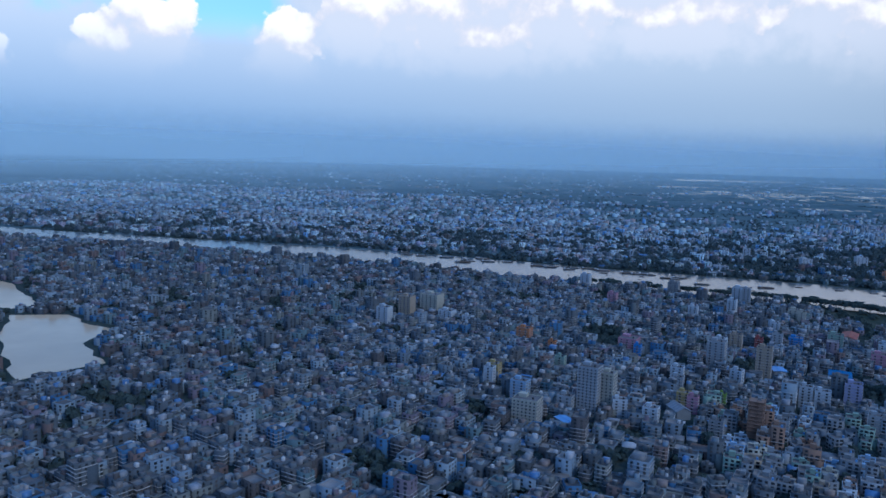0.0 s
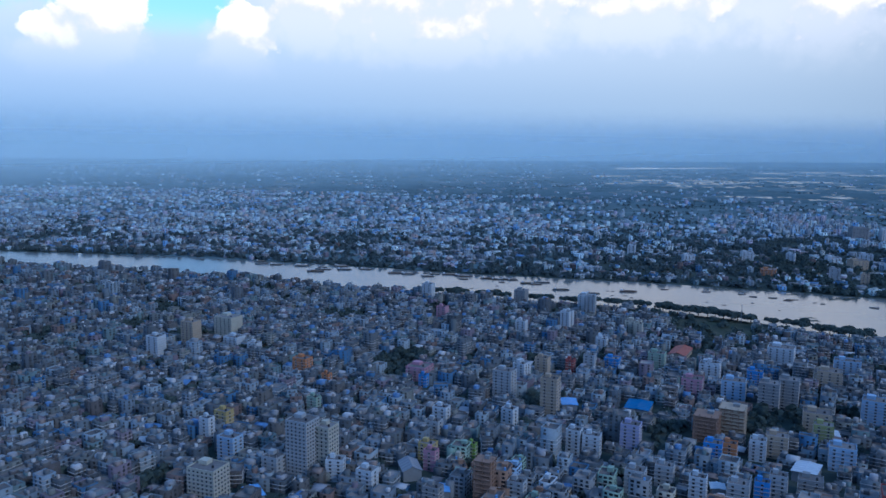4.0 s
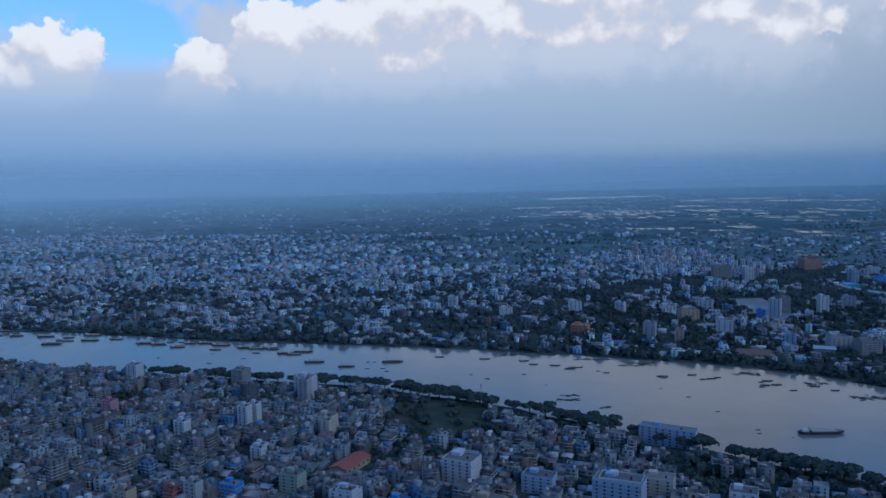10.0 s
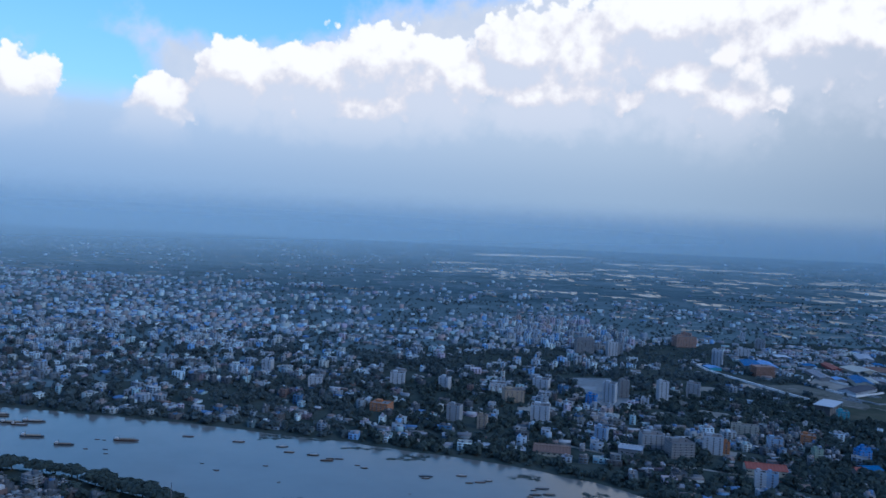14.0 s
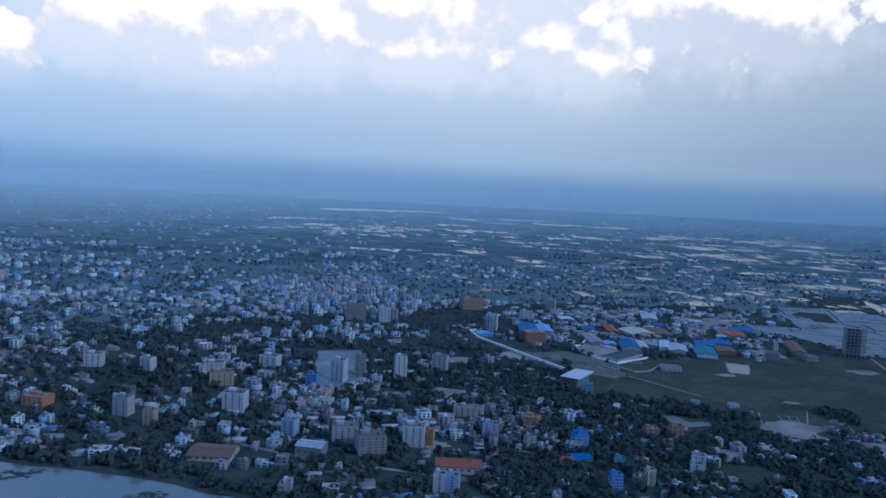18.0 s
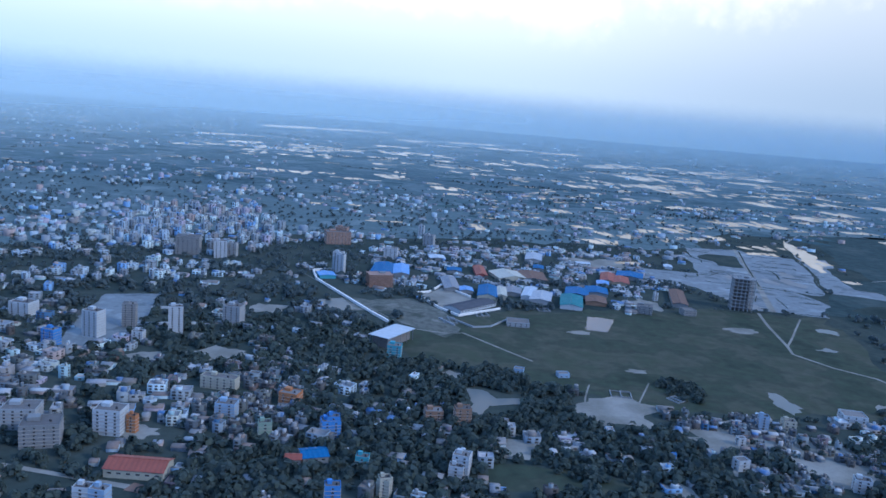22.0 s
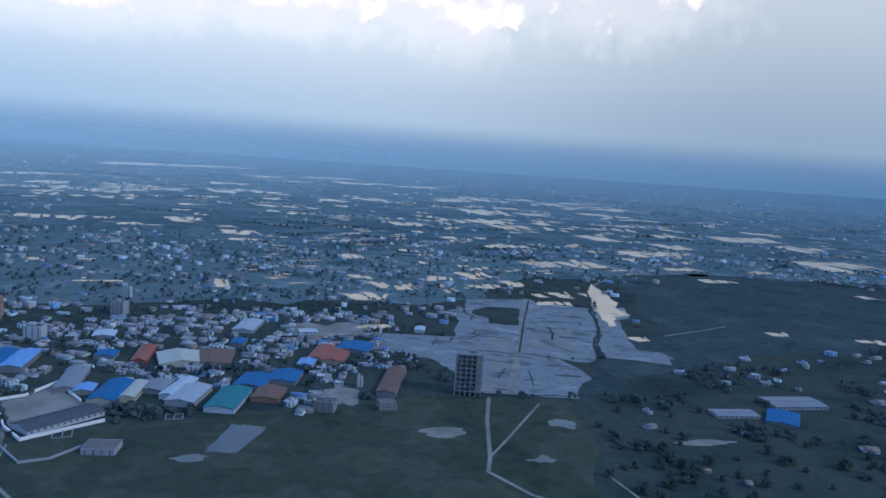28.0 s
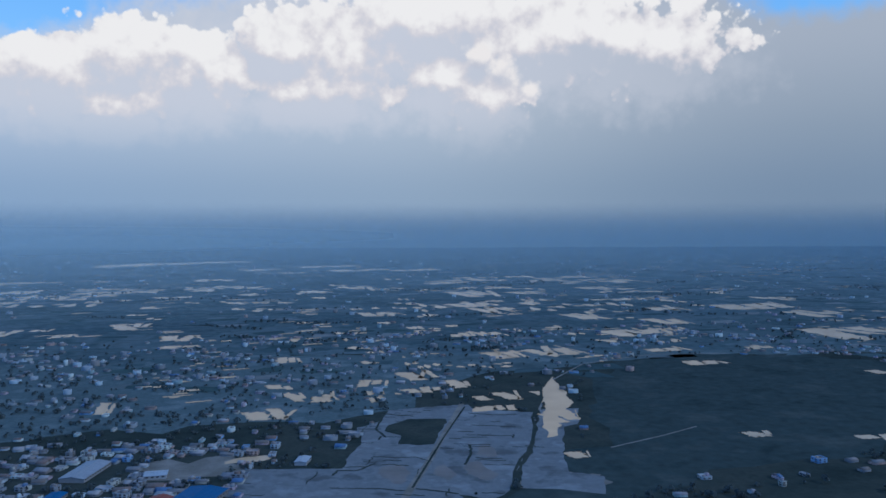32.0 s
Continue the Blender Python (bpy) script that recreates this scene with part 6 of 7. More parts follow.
sheet("pond", [(230.5, 511), (239, 511), (243.5, 499), (256, 500), (255, 493), (238, 489), (233, 478), (222, 476), (231, 491)], 0.15, shallow_sky_mat, "winding shallow grey pond under trees", "pond", rag=1.5, cut=3, seed=21)
patch(322, 626, 21, 9, shallow_sky_mat, "shallow pond with still grey water in the field", "pond", -1, z=0.11, name="pond", group="ponds in the fields")
patch(523, 661, 18, 19, shallow_sky_mat, "shallow pond with still grey water in the field", "pond", -0, z=0.11, name="pond", group="ponds in the fields")
patch(492, 612, 16, 10, shallow_sky_mat, "shallow pond with still grey water in the field", "pond", -1, z=0.11, name="pond", group="ponds in the fields")
patch(448, 890, 37, 15, sky_pond_mat, "shallow pond with still grey water in the field", "pond", 16, z=0.11, name="pond", group="ponds in the fields")
sheet("pond", [(328.6, 637.5), (342.6, 629.8), (358.0, 663.2), (345.7, 668.5)], 0.16, tarn_mat, "rectangular blue-grey pond at the field edge", "pond")
patch(335, 551, 15, 9, track_mat, "oval patch of bare pale earth", "bare ground", -4, z=0.07, name="bare_patch", group="bare patches")
patch(450, 652, 31, 17, track_mat, "pale bare patch in the grass", "bare ground", -1, z=0.07, name="bare_patch", group="bare patches")
patch(302, 488, 51, 45, track_mat, "pale sand yard by a new house", "bare ground", 4, z=0.07, name="bare_patch", group="bare patches")
patch(459, 502, 14, 21, track_mat, "brown bare patch in the grass", "bare ground", -5, z=0.07, name="bare_patch", group="bare patches")
patch(224, 531, 15, 10, track_mat, "bare pale patch in the grass", "bare ground", -5, z=0.07, name="bare_patch", group="bare patches")
patch(304, 401, 12, 36, track_mat, "pale sand yard among houses", "bare ground", 1, z=0.07, name="bare_patch", group="bare patches")
patch(340, 456, 24, 28, track_mat, "pale earth yard among houses", "bare ground", 3, z=0.07, name="bare_patch", group="bare patches")
patch(383, 425, 41, 25, track_mat, "dusty yard among houses", "bare ground", 2, z=0.07, name="bare_patch", group="bare patches")
wall_run([(42.0, 632.5), (60.0, 634.2)], 1.6, 0.6, "white", "low white wall beside a cleared plot")
wall_run([(42.8, 594.8), (61.8, 599.3)], 1.6, 0.6, "white", "low white wall beside a cleared plot")
wall_run([(70.3, 600.7), (89.6, 606.7)], 1.6, 0.6, "white", "low white wall beside a cleared plot")
patch(62, 539, 21, 21, track_mat, "bare pale plot among trees", "bare ground", 9, z=0.07, name="bare_patch", group="bare patches")
patch(100, 551, 28, 21, track_mat, "bare pale plot among trees", "bare ground", 9, z=0.07, name="bare_patch", group="bare patches")
patch(112, 648, 26, 26, track_mat, "bare sandy plot", "bare ground", 11, z=0.07, name="bare_patch", group="bare patches")
patch(593, 628, 39, 10, track_mat, "pale worn strip of ground", "bare ground", -1, z=0.07, name="bare_patch", group="bare patches")
patch(401, 713, 24, 54, track_mat, "dusty works yard", "bare ground", 1, z=0.07, name="bare_patch", group="bare patches")
patch(408, 879, 87, 57, track_mat, "dusty works yard", "bare ground", 6, z=0.07, name="bare_patch", group="bare patches")
patch(643, 805, 62, 34, track_mat, "pale mud flat", "bare ground", 4, z=0.07, name="bare_patch", group="bare patches")
patch(-37, 524, 22, 35, track_mat, "bare earth plot", "bare ground", 9, z=0.07, name="bare_patch", group="bare patches")
patch(85, 445, 18, 15, track_mat, "bare earth lane", "bare ground", 3, z=0.07, name="bare_patch", group="bare patches")
# boats
boat(-269.9, 384.2, 14.4, 7, "long dark cargo barge low in the water", True)
boat(-323.8, 379.4, 13.9, 7, "long dark cargo barge low in the water", True)
boat(-298.1, 368.8, 11.3, 7, "long dark cargo barge low in the water", True)
boat(-550.8, 420.1, 16.4, 7, "long dark cargo barge low in the water", True)
boat(-31.9, 259.6, 22.0, 8, "long dark cargo barge low in the water", True)
boat(-552.4, 444.1, 9.4, 7, "dark moored cargo boat near the far bank", True)
boat(-445.6, 422.9, 5.7, 6, "dark moored cargo boat near the far bank", True)
boat(-619.5, 448.5, 8.5, 7, "dark moored cargo boat near the far bank", True)
boat(-545.4, 432.4, 10.3, 7, "dark moored cargo boat near the far bank", True)
boat(-380.9, 415.9, 11.2, 7, "dark moored cargo boat near the far bank", True)
boat(-574.9, 446.9, 14.9, 6, "dark moored cargo boat near the far bank", True)
boat(-463.1, 424.4, 12.0, 7, "dark moored cargo boat near the far bank", True)
boat(-602.2, 448.0, 12.1, 6, "dark moored cargo boat near the far bank", True)
boat(-537.7, 455.1, 15.0, 6, "dark moored cargo boat near the far bank", True)
boat(-476.4, 427.6, 14.3, 7, "dark moored cargo boat near the far bank", True)
boat(-410.6, 410.9, 8.8, 7, "dark moored cargo boat near the far bank", True)
boat(-388.7, 418.6, 14.2, 7, "dark moored cargo boat near the far bank", True)
boat(-376.1, 422.6, 6.3, 7, "dark moored cargo boat near the far bank", True)
boat(-551.4, 434.1, 10.0, 7, "dark moored cargo boat near the far bank", True)
boat(-440.1, 430.1, 10.2, 7, "dark moored cargo boat near the far bank", True)
boat(-508.8, 441.5, 11.5, 7, "dark moored cargo boat near the far bank", True)
boat(-444.1, 417.5, 11.9, 7, "dark moored cargo boat near the far bank", True)
boat(-352.4, 403.2, 14.2, 7, "dark moored cargo boat near the far bank", True)
boat(-427.0, 431.7, 13.9, 7, "dark moored cargo boat near the far bank", True)
boat(-345.6, 400.3, 10.1, 7, "dark moored cargo boat near the far bank", True)
boat(-415.0, 428.3, 13.5, 7, "dark moored cargo boat near the far bank", True)
boat(-458.1, 432.9, 5.9, 7, "dark moored cargo boat near the far bank", True)
boat(-375.6, 402.8, 5.6, 7, "dark moored cargo boat near the far bank", True)
boat(-393.9, 418.8, 6.4, 6, "dark moored cargo boat near the far bank", True)
boat(-528.2, 435.6, 14.6, 7, "dark moored cargo boat near the far bank", True)
boat(-615.3, 452.8, 6.1, 6, "dark moored cargo boat near the far bank", True)
boat(-412.2, 425.2, 13.9, 7, "dark moored cargo boat near the far bank", True)
boat(-341.8, 408.9, 14.3, 7, "dark moored cargo boat near the far bank", True)
boat(-536.2, 453.1, 12.0, 7, "dark moored cargo boat near the far bank", True)
boat(-625.6, 465.9, 10.3, 6, "dark moored cargo boat near the far bank", True)
boat(-449.3, 434.3, 5.6, 7, "dark moored cargo boat near the far bank", True)
boat(-372.2, 418.6, 14.3, 7, "dark moored cargo boat near the far bank", True)
boat(-367.2, 415.3, 9.3, 7, "dark moored cargo boat near the far bank", True)
boat(-465.6, 427.0, 11.3, 7, "dark moored cargo boat near the far bank", True)
boat(-93.7, 360.4, 7.2, 7, "small dark wooden boat near the shore", False)
boat(-127.6, 366.7, 4.0, 7, "small dark wooden boat near the shore", True)
boat(-0.8, 336.8, 4.9, 7, "small dark wooden boat near the shore", True)
boat(-132.1, 370.4, 3.1, 7, "small dark wooden boat near the shore", False)
boat(-75.2, 365.6, 5.7, 7, "small dark wooden boat near the shore", True)
boat(-65.0, 357.4, 6.0, 7, "small dark wooden boat near the shore", False)
boat(-240.1, 400.9, 6.8, 7, "small dark wooden boat near the shore", False)
boat(-174.1, 384.8, 6.0, 7, "small dark wooden boat near the shore", True)
boat(-144.1, 379.2, 4.8, 7, "small dark wooden boat near the shore", False)
boat(-159.9, 382.8, 6.9, 7, "small dark wooden boat near the shore", True)
boat(-93.3, 357.5, 4.3, 8, "small dark wooden boat near the shore", True)
boat(-37.6, 351.4, 3.6, 8, "small dark wooden boat near the shore", True)
boat(-60.8, 360.5, 4.3, 8, "small dark wooden boat near the shore", True)
boat(-30.2, 346.5, 6.4, 7, "small dark wooden boat near the shore", True)
boat(-150.1, 374.9, 7.3, 7, "small dark wooden boat near the shore", True)
boat(-181.5, 393.6, 5.8, 7, "small dark wooden boat near the shore", True)
boat(-39.7, 341.2, 3.5, 6, "small dark wooden boat near the shore", True)
boat(-37.0, 344.6, 6.2, 7, "small dark wooden boat near the shore", True)
boat(-208.0, 397.6, 7.3, 7, "small dark wooden boat near the shore", True)
boat(-148.8, 378.5, 5.1, 7, "small dark wooden boat near the shore", True)
boat(-12.3, 345.8, 2.7, 7, "small dark wooden boat near the shore", False)
boat(-24.0, 334.8, 4.5, 8, "small dark wooden boat near the shore", False)
boat(-9.2, 344.6, 5.9, 7, "small dark wooden boat near the shore", False)
boat(-70.5, 355.3, 4.1, 7, "small dark wooden boat near the shore", True)
boat(-180.6, 394.5, 6.1, 7, "small dark wooden boat near the shore", True)
boat(-33.4, 354.6, 6.9, 7, "small dark wooden boat near the shore", False)
boat(-61.0, 256.3, 2.3, 8, "small open rowing boat on the river", False)
boat(-179.1, 358.3, 2.7, 7, "small open rowing boat on the river", False)
boat(-377.5, 385.4, 3.0, 8, "small open rowing boat on the river", False)
boat(-201.4, 346.0, 3.1, 6, "small open rowing boat on the river", False)
boat(-164.8, 334.9, 1.8, 8, "small open rowing boat on the river", False)
boat(-73.8, 290.3, 2.3, 8, "small open rowing boat on the river", False)
boat(-286.4, 382.7, 2.7, 7, "small open rowing boat on the river", False)
boat(-84.8, 316.2, 2.6, 7, "small open rowing boat on the river", False)
boat(-60.3, 261.9, 2.3, 8, "small open rowing boat on the river", False)
boat(-450.6, 359.1, 3.4, 7, "small open rowing boat on the river", False)
boat(-441.4, 383.6, 2.3, 6, "small open rowing boat on the river", False)
boat(-200.8, 345.1, 2.3, 8, "small open rowing boat on the river", False)
boat(-98.3, 332.6, 1.4, 6, "small open rowing boat on the river", False)
boat(-406.9, 398.0, 1.9, 7, "small open rowing boat on the river", False)
boat(-46.8, 251.8, 1.2, 8, "small open rowing boat on the river", False)
boat(-212.6, 354.6, 2.1, 9, "small open rowing boat on the river", False)
boat(-283.0, 364.6, 2.7, 7, "small open rowing boat on the river", False)
boat(-282.2, 382.5, 2.3, 6, "small open rowing boat on the river", False)
boat(-396.4, 370.4, 3.1, 6, "small open rowing boat on the river", False)
boat(-273.5, 385.9, 1.9, 7, "small open rowing boat on the river", False)
boat(-272.6, 366.1, 3.0, 6, "small open rowing boat on the river", False)
boat(-268.2, 358.9, 2.7, 9, "small open rowing boat on the river", False)
weed_raft(-103, 393, 18, 9, 7)
weed_raft(-188, 416, 21, 8, 7)
weed_raft(-166, 413, 17, 6, 7)
weed_raft(-132, 402, 31, 5, 7)
weed_raft(13, 323, 19, 13, 5)
weed_raft(-7, 351, 12, 8, 6)
weed_raft(-151, 314, 11, 5, 6)
weed_raft(-132, 292, 5, 5, 6)
weed_raft(-42, 371, 16, 11, 6)
weed_raft(-153, 305, 14, 8, 12)
weed_raft(-108, 387, 20, 6, 13)
weed_raft(-190, 410, 18, 8, 13)
# the bare concrete frame beside the sand plot
concrete_frame(480.7, 716.4, 17.2, 11.4, 26.0, -16)



# ---- the near city: packed houses down to the river ----
def patchy(x, y, size, seed):
    return np.array([noise.noise((a / size, b / size, seed)) for a, b in zip(x, y)])


LAGOONS = ([(-900, 175), (-842, 158), (-765, 98), (-772, 70), (-830, 55), (-940, 110)], [(-655, -55), (-735, 12), (-772, 64), (-737, 84), (-678, 57), (-668, 22), (-630, -10)])
x, y = lots(-1250, 140, -330, 470, 6.3, radians(-14))
ok = (y < bank_y(NEAR_BANK, x) - 9) & (x > -430 - (y + 342) * 1.05) & (x < -130 + (y + 148) * 0.42) & free(x, y, 3)
for ring in (*LAGOONS, RIVER_GREEN):
    ok &= ~inside(ring, x, y)
x, y = x[ok], y[ok]
park = patchy(x, y, 38, 2)
tree = (park > 0.40) | (rng.random(len(x)) < 0.09) | ((bank_y(NEAR_BANK, x) - y < 30) & (x > -300) & (rng.random(len(x)) < 0.5))
for ring in ([(-280, 99), (-258, 104), (-256, 57), (-274, 52)], [(-231, 98), (-206, 105), (-210, 69), (-232, 63)], [(-243, 228), (-223, 234), (-225, 195), (-242, 190)]):
    tree |= inside(ring, x, y) & (rng.random(len(x)) < 0.85)
gap = (rng.random(len(x)) < 0.03) | ((bank_y(NEAR_BANK, x) - y < 16) & (x > -420))
bx, by = x[~tree & ~gap], y[~tree & ~gap]
k = len(bx)
tall = np.clip(rng.choice([1, 1, 2, 2, 2, 3, 3, 3, 4, 4, 5], k) + np.round(1.3 * patchy(bx, by, 60, 8)), 1, 7)
for px, py, pr in BUSY:
    shade = (np.abs(bx - px - 2) < pr + 2) & (by < py) & (by > py - pr - 12)
    tall = np.where(shade, np.minimum(tall, 3), tall)
tall = np.where(rng.random(k) < 0.008, rng.integers(7, 10, k), tall)
wide, deep = rng.uniform(3.8, 6.9, k), rng.uniform(3.8, 7.2, k)
grow = np.where(tall > 6, 1.15, 1.0)
turn = radians(-14) + 0.25 * patchy(bx, by, 150, 5) + rng.normal(0, 0.05, k) + np.where(rng.random(k) < 0.04, 0.5, 0)
near = (bx > -560) & (by < 330)
# the houses under the flight line are things of their own
own = np.flatnonzero((bx > -345) & (bx < -205) & (by > -75) & (by < 25) & (tall > 1))[:182]
names = list(PAINTS)
hr = random.Random(11)
for i in own:
    colour = hr.choice(("grey", "grey", "grey", "pale_grey", "white", "tan", "brick", "grey", "cream", "pale_blue", "grey", "brick", "green", "brick"))
    w, d, h = float(wide[i] * grow[i]), float(deep[i] * grow[i]), float(tall[i] * 1.42 + 0.5)
    ob = base_at("town_house", float(bx[i]), float(by[i]), math.degrees(turn[i]), colour.replace("_", " ") + " concrete town house with a cluttered flat roof", "house", "town houses under the flight line")
    pile = Pile()
    one = lambda v: np.array([float(v)])
    shells(pile, one(0), one(0), one(w), one(d), one(h), one(0), 0, 1)
    shells(pile, one(0.42 * w * hr.choice((-1, 1))), one(0.36 * d * hr.choice((-1, 1))), one(0.5 * w), one(0.55 * d), one(h * hr.uniform(0.4, 0.9)), one(0), 0, 1)
    shared("wall", pile.mesh("wall", [PAINTS[colour], roof_plain]), ob, Matrix())
    pile = Pile()
    panes(pile, one(0), one(0), one(w), one(d), one(h), one(0), 0)
    tagged(shared("glazing", pile.mesh("glazing", [pane_plain]), ob, Matrix()), kind="stuff")
    part("stair_house", cuboid(bmesh.new(), hr.uniform(-0.2, 0.2) * w, 0.2 * d, h - 0.46, 0.36 * w, 0.32 * d, hr.uniform(1.2, 1.8), 0, 0.03), PAINTS[colour], ob)
    part("water_tank", drum(bmesh.new(), 0.25 * w, -0.25 * d, h - 0.46, 0.4, 0.95, 0, 8, 0.9), tank_black if hr.random() < 0.6 else SHEETS["sky"], ob)
    if h > 4:
        part("ledge", cuboid(bmesh.new(), 0, -d / 2 - 0.1, round(h / 3) * 1.42 + 0.14, w + 0.1, 0.45, 0.14), ledge_mat, ob)
left = np.ones(k, bool)
left[own] = False
bx, by, wide, deep, grow, tall, turn, near = (v[left] for v in (bx, by, wide, deep, grow, tall, turn, near))
for part_of, detail in ((near, 2), (~near, 1)):
    town("city_houses", bx[part_of], by[part_of], (wide * grow)[part_of], (deep * grow)[part_of], (tall * 1.42 + 0.5)[part_of], turn[part_of],
         "tightly packed grey and pastel concrete houses with flat roofs", detail)
p = np.array(RIVER_GREEN, float)
tx, ty = rng.uniform(p[:, 0].min(), p[:, 0].max(), 150), rng.uniform(p[:, 1].min(), p[:, 1].max(), 150)
o = inside(RIVER_GREEN, tx, ty) & (patchy(tx, ty, 14, 17) > 0.05)
wood("riverside_trees", tx[o], ty[o], rng.uniform(4, 7, o.sum()), "dark trees over the riverside ground", FINE)
mast = base_at("radio_mast", -199.0, 287.0, 0, "thin grey lattice mast beside the river bank", "mast")
part("pole", drum(bmesh.new(), 0, 0, 0, 0.28, 13.5, 0, 6, 0.5), SHEETS["grey"], mast)
for z in (4.0, 8.0, 12.0):
    part("cross_arm", cuboid(bmesh.new(), 0, 0, z, 1.4, 0.12, 0.12), SHEETS["grey"], mast)
wood("city_trees", x[tree], y[tree], rng.uniform(4, 7, tree.sum()), "dark green trees squeezed between city houses")

# ---- dense quarters across the river: works sheds, tower blocks, a hamlet of small houses ----
WORKS = [(176, 894), (330, 930), (470, 930), (446, 815), (451, 726), (384, 683), (313, 693), (276, 716), (220, 733), (190, 759)]
TOWERS = [(-70, 1060), (40, 1120), (111, 906), (73, 827), (30, 795), (-60, 860)]
HAMLET = [(327, 482), (380, 486), (387, 463), (417, 448), (397, 412), (356, 405), (335, 433)]
RED_ROOFS = [(112, 533), (140, 543), (158, 505), (155, 463), (143, 433), (100, 450)]
for ring, pitch, storeys, size, name, label in (
        (WORKS, 9.5, (1, 1, 1, 1, 1, 2), (4.0, 10.5), "works_sheds", "close-packed tin sheds and low buildings of a works quarter"),
        (TOWERS, 10.5, (1, 1, 2, 3, 4, 5, 6), (4.5, 8.0), "tower_quarter", "cluster of pale apartment blocks beyond the works"),
        (HAMLET, 4.6, (1, 1, 1, 2, 2), (2.4, 4.8), "small_houses", "hamlet of small pale houses beside the field"),
        (RED_ROOFS, 5.2, (1, 1, 2, 2, 3), (3.0, 5.5), "roadside_houses", "small roadside houses with tin and concrete roofs")):
    p = np.array(ring, float)
    x, y = lots(*[float(v) for v in (p[:, 0].min(), p[:, 0].max(), p[:, 1].min(), p[:, 1].max())], pitch, radians(-16), 0.2)
    o = inside(ring, x, y) & free(x, y, 2.5) & (rng.random(len(x)) < 0.68)
    x, y = x[o], y[o]
    k = len(x)
    town(name, x, y, rng.uniform(*size, k), rng.uniform(size[0], 0.8 * size[1], k), rng.choice(storeys, k) * 1.42 + 0.4, radians(-16) + rng.normal(0, 0.1, k), label, 1, name in ("tower_quarter", "works_sheds"))

# ---- the far bank: town thinning into villages, groves and fields ----
x, y = lots(-1850, 1450, 250, 1480, 8.9, radians(-8), 0.3)
edge = y - bank_y(FAR_BANK, x)
ok = (edge > 9) & (x > -480 - (y + 342) * 1.1) & (x < 520 + (y - 300) * 1.0) & free(x, y, 4)
for ring in (SAND, FIELD, SANDY, MEADOW, SAND_POND, MUD_FLAT, PASTURE, PLOT, CLEARED, CLEARING, GLADE, COURT, POOL_EDGE, WALL_VERGE, WORKS, TOWERS, HAMLET, RED_ROOFS):
    ok &= ~inside(ring, x, y)
for px, py, pw, pd in PONDS:
    ok &= ~((np.abs(x - px) < pw * 0.5) & (np.abs(y - py) < pd * 0.5))
x, y, edge = x[ok], y[ok], edge[ok]
lump_1, lump_2 = patchy(x, y, 70, 3), patchy(x, y, 160, 6)
town_like = np.clip(0.52 - (x + 350) / 1100 - np.maximum(0, y - 900) / 900, 0.14, 0.58) + np.where(y < 800, 0.9, 0.6) * lump_1 + 0.4 * lump_2
town_like = np.where((y < 600) & (x > -50) & (x < 230), np.maximum(town_like, 0.52 + 0.7 * lump_1), town_like)
town_like = np.where((y < 500) & (x > 230) & (x < 460), np.maximum(town_like, 0.42 + 0.4 * lump_1), town_like)
town_like = np.where((x > 450) & (y > 500) & (y < 900), 0.04, town_like) * np.where(y > 950, 0.55, 1.0)
town_like = np.where(edge < 30, town_like * 0.55, town_like)
town_like = np.where(inside(QUARTER, x, y), 0.93, town_like)
house = rng.random(len(x)) < town_like
tree = ~house & (rng.random(len(x)) < np.clip(0.6 + 0.9 * patchy(x, y, 55, 11) - np.maximum(0, y - 800) / 800 - np.maximum(0, x - 520) / 500, 0.06, 0.9))
tree &= ~((x > 500) & (y > 480) & (y < 1000) & (rng.random(len(x)) < 0.75))
k = house.sum()
hx, hy = x[house], y[house]
tall = np.clip(rng.choice([1, 1, 1, 1, 2, 2, 2, 3, 4], k) - np.round(np.clip((hx + 100) / 250, 0, 2)) + np.round(1.2 * lump_1[house]), 1, 6)
turn = radians(-10) + 0.5 * patchy(hx, hy, 120, 5)
hw, hd, hh = 3.0 + 6.5 * rng.random(k) ** 1.6, rng.uniform(3.0, 7.4, k), tall * 1.42 + 0.5
# four in ten nearer houses keep the plain palette, the rest the haze-lifted one
old = (hy < 640) & (np.arange(len(hx)) % 10 < 4)
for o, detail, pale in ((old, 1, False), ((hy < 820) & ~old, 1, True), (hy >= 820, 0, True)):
    town("far_town", hx[o], hy[o], hw[o], hd[o], hh[o], turn[o], "haze-paled concrete houses and sheds among trees across the river", detail, pale)
gx, gy = lots(-1100, 1250, 250, 1350, 5.7, radians(20), 0.35)
ex, ey = lots(60, 340, 370, 600, 4.4, radians(35), 0.4)
gx, gy = np.append(gx, ex), np.append(gy, ey)
edge = gy - bank_y(FAR_BANK, gx)
o = (edge > 4) & (gx > -480 - (gy + 342) * 0.9) & (gx < 520 + (gy - 300) * 1.0) & free(gx, gy, 2.5)
for ring in (SAND, FIELD, SANDY, MEADOW, SAND_POND, MUD_FLAT, PASTURE, PLOT, CLEARED, CLEARING, GLADE, COURT, POOL_EDGE, WALL_VERGE):
    o &= ~inside(ring, gx, gy)
for px, py, pw, pd in PONDS:
    o &= ~((np.abs(gx - px) < pw * 0.55) & (np.abs(gy - py) < pd * 0.55))
thick = np.clip(np.where(gy < 560, 0.44, 0.46) + 1.3 * patchy(gx, gy, 50, 11) - 0.25 * (gy > 700) + 0.0005 * np.minimum(gx, 300) - np.maximum(0, gy - 850) / 800 - np.maximum(0, gx - 470) / 350, 0.10, 0.9)
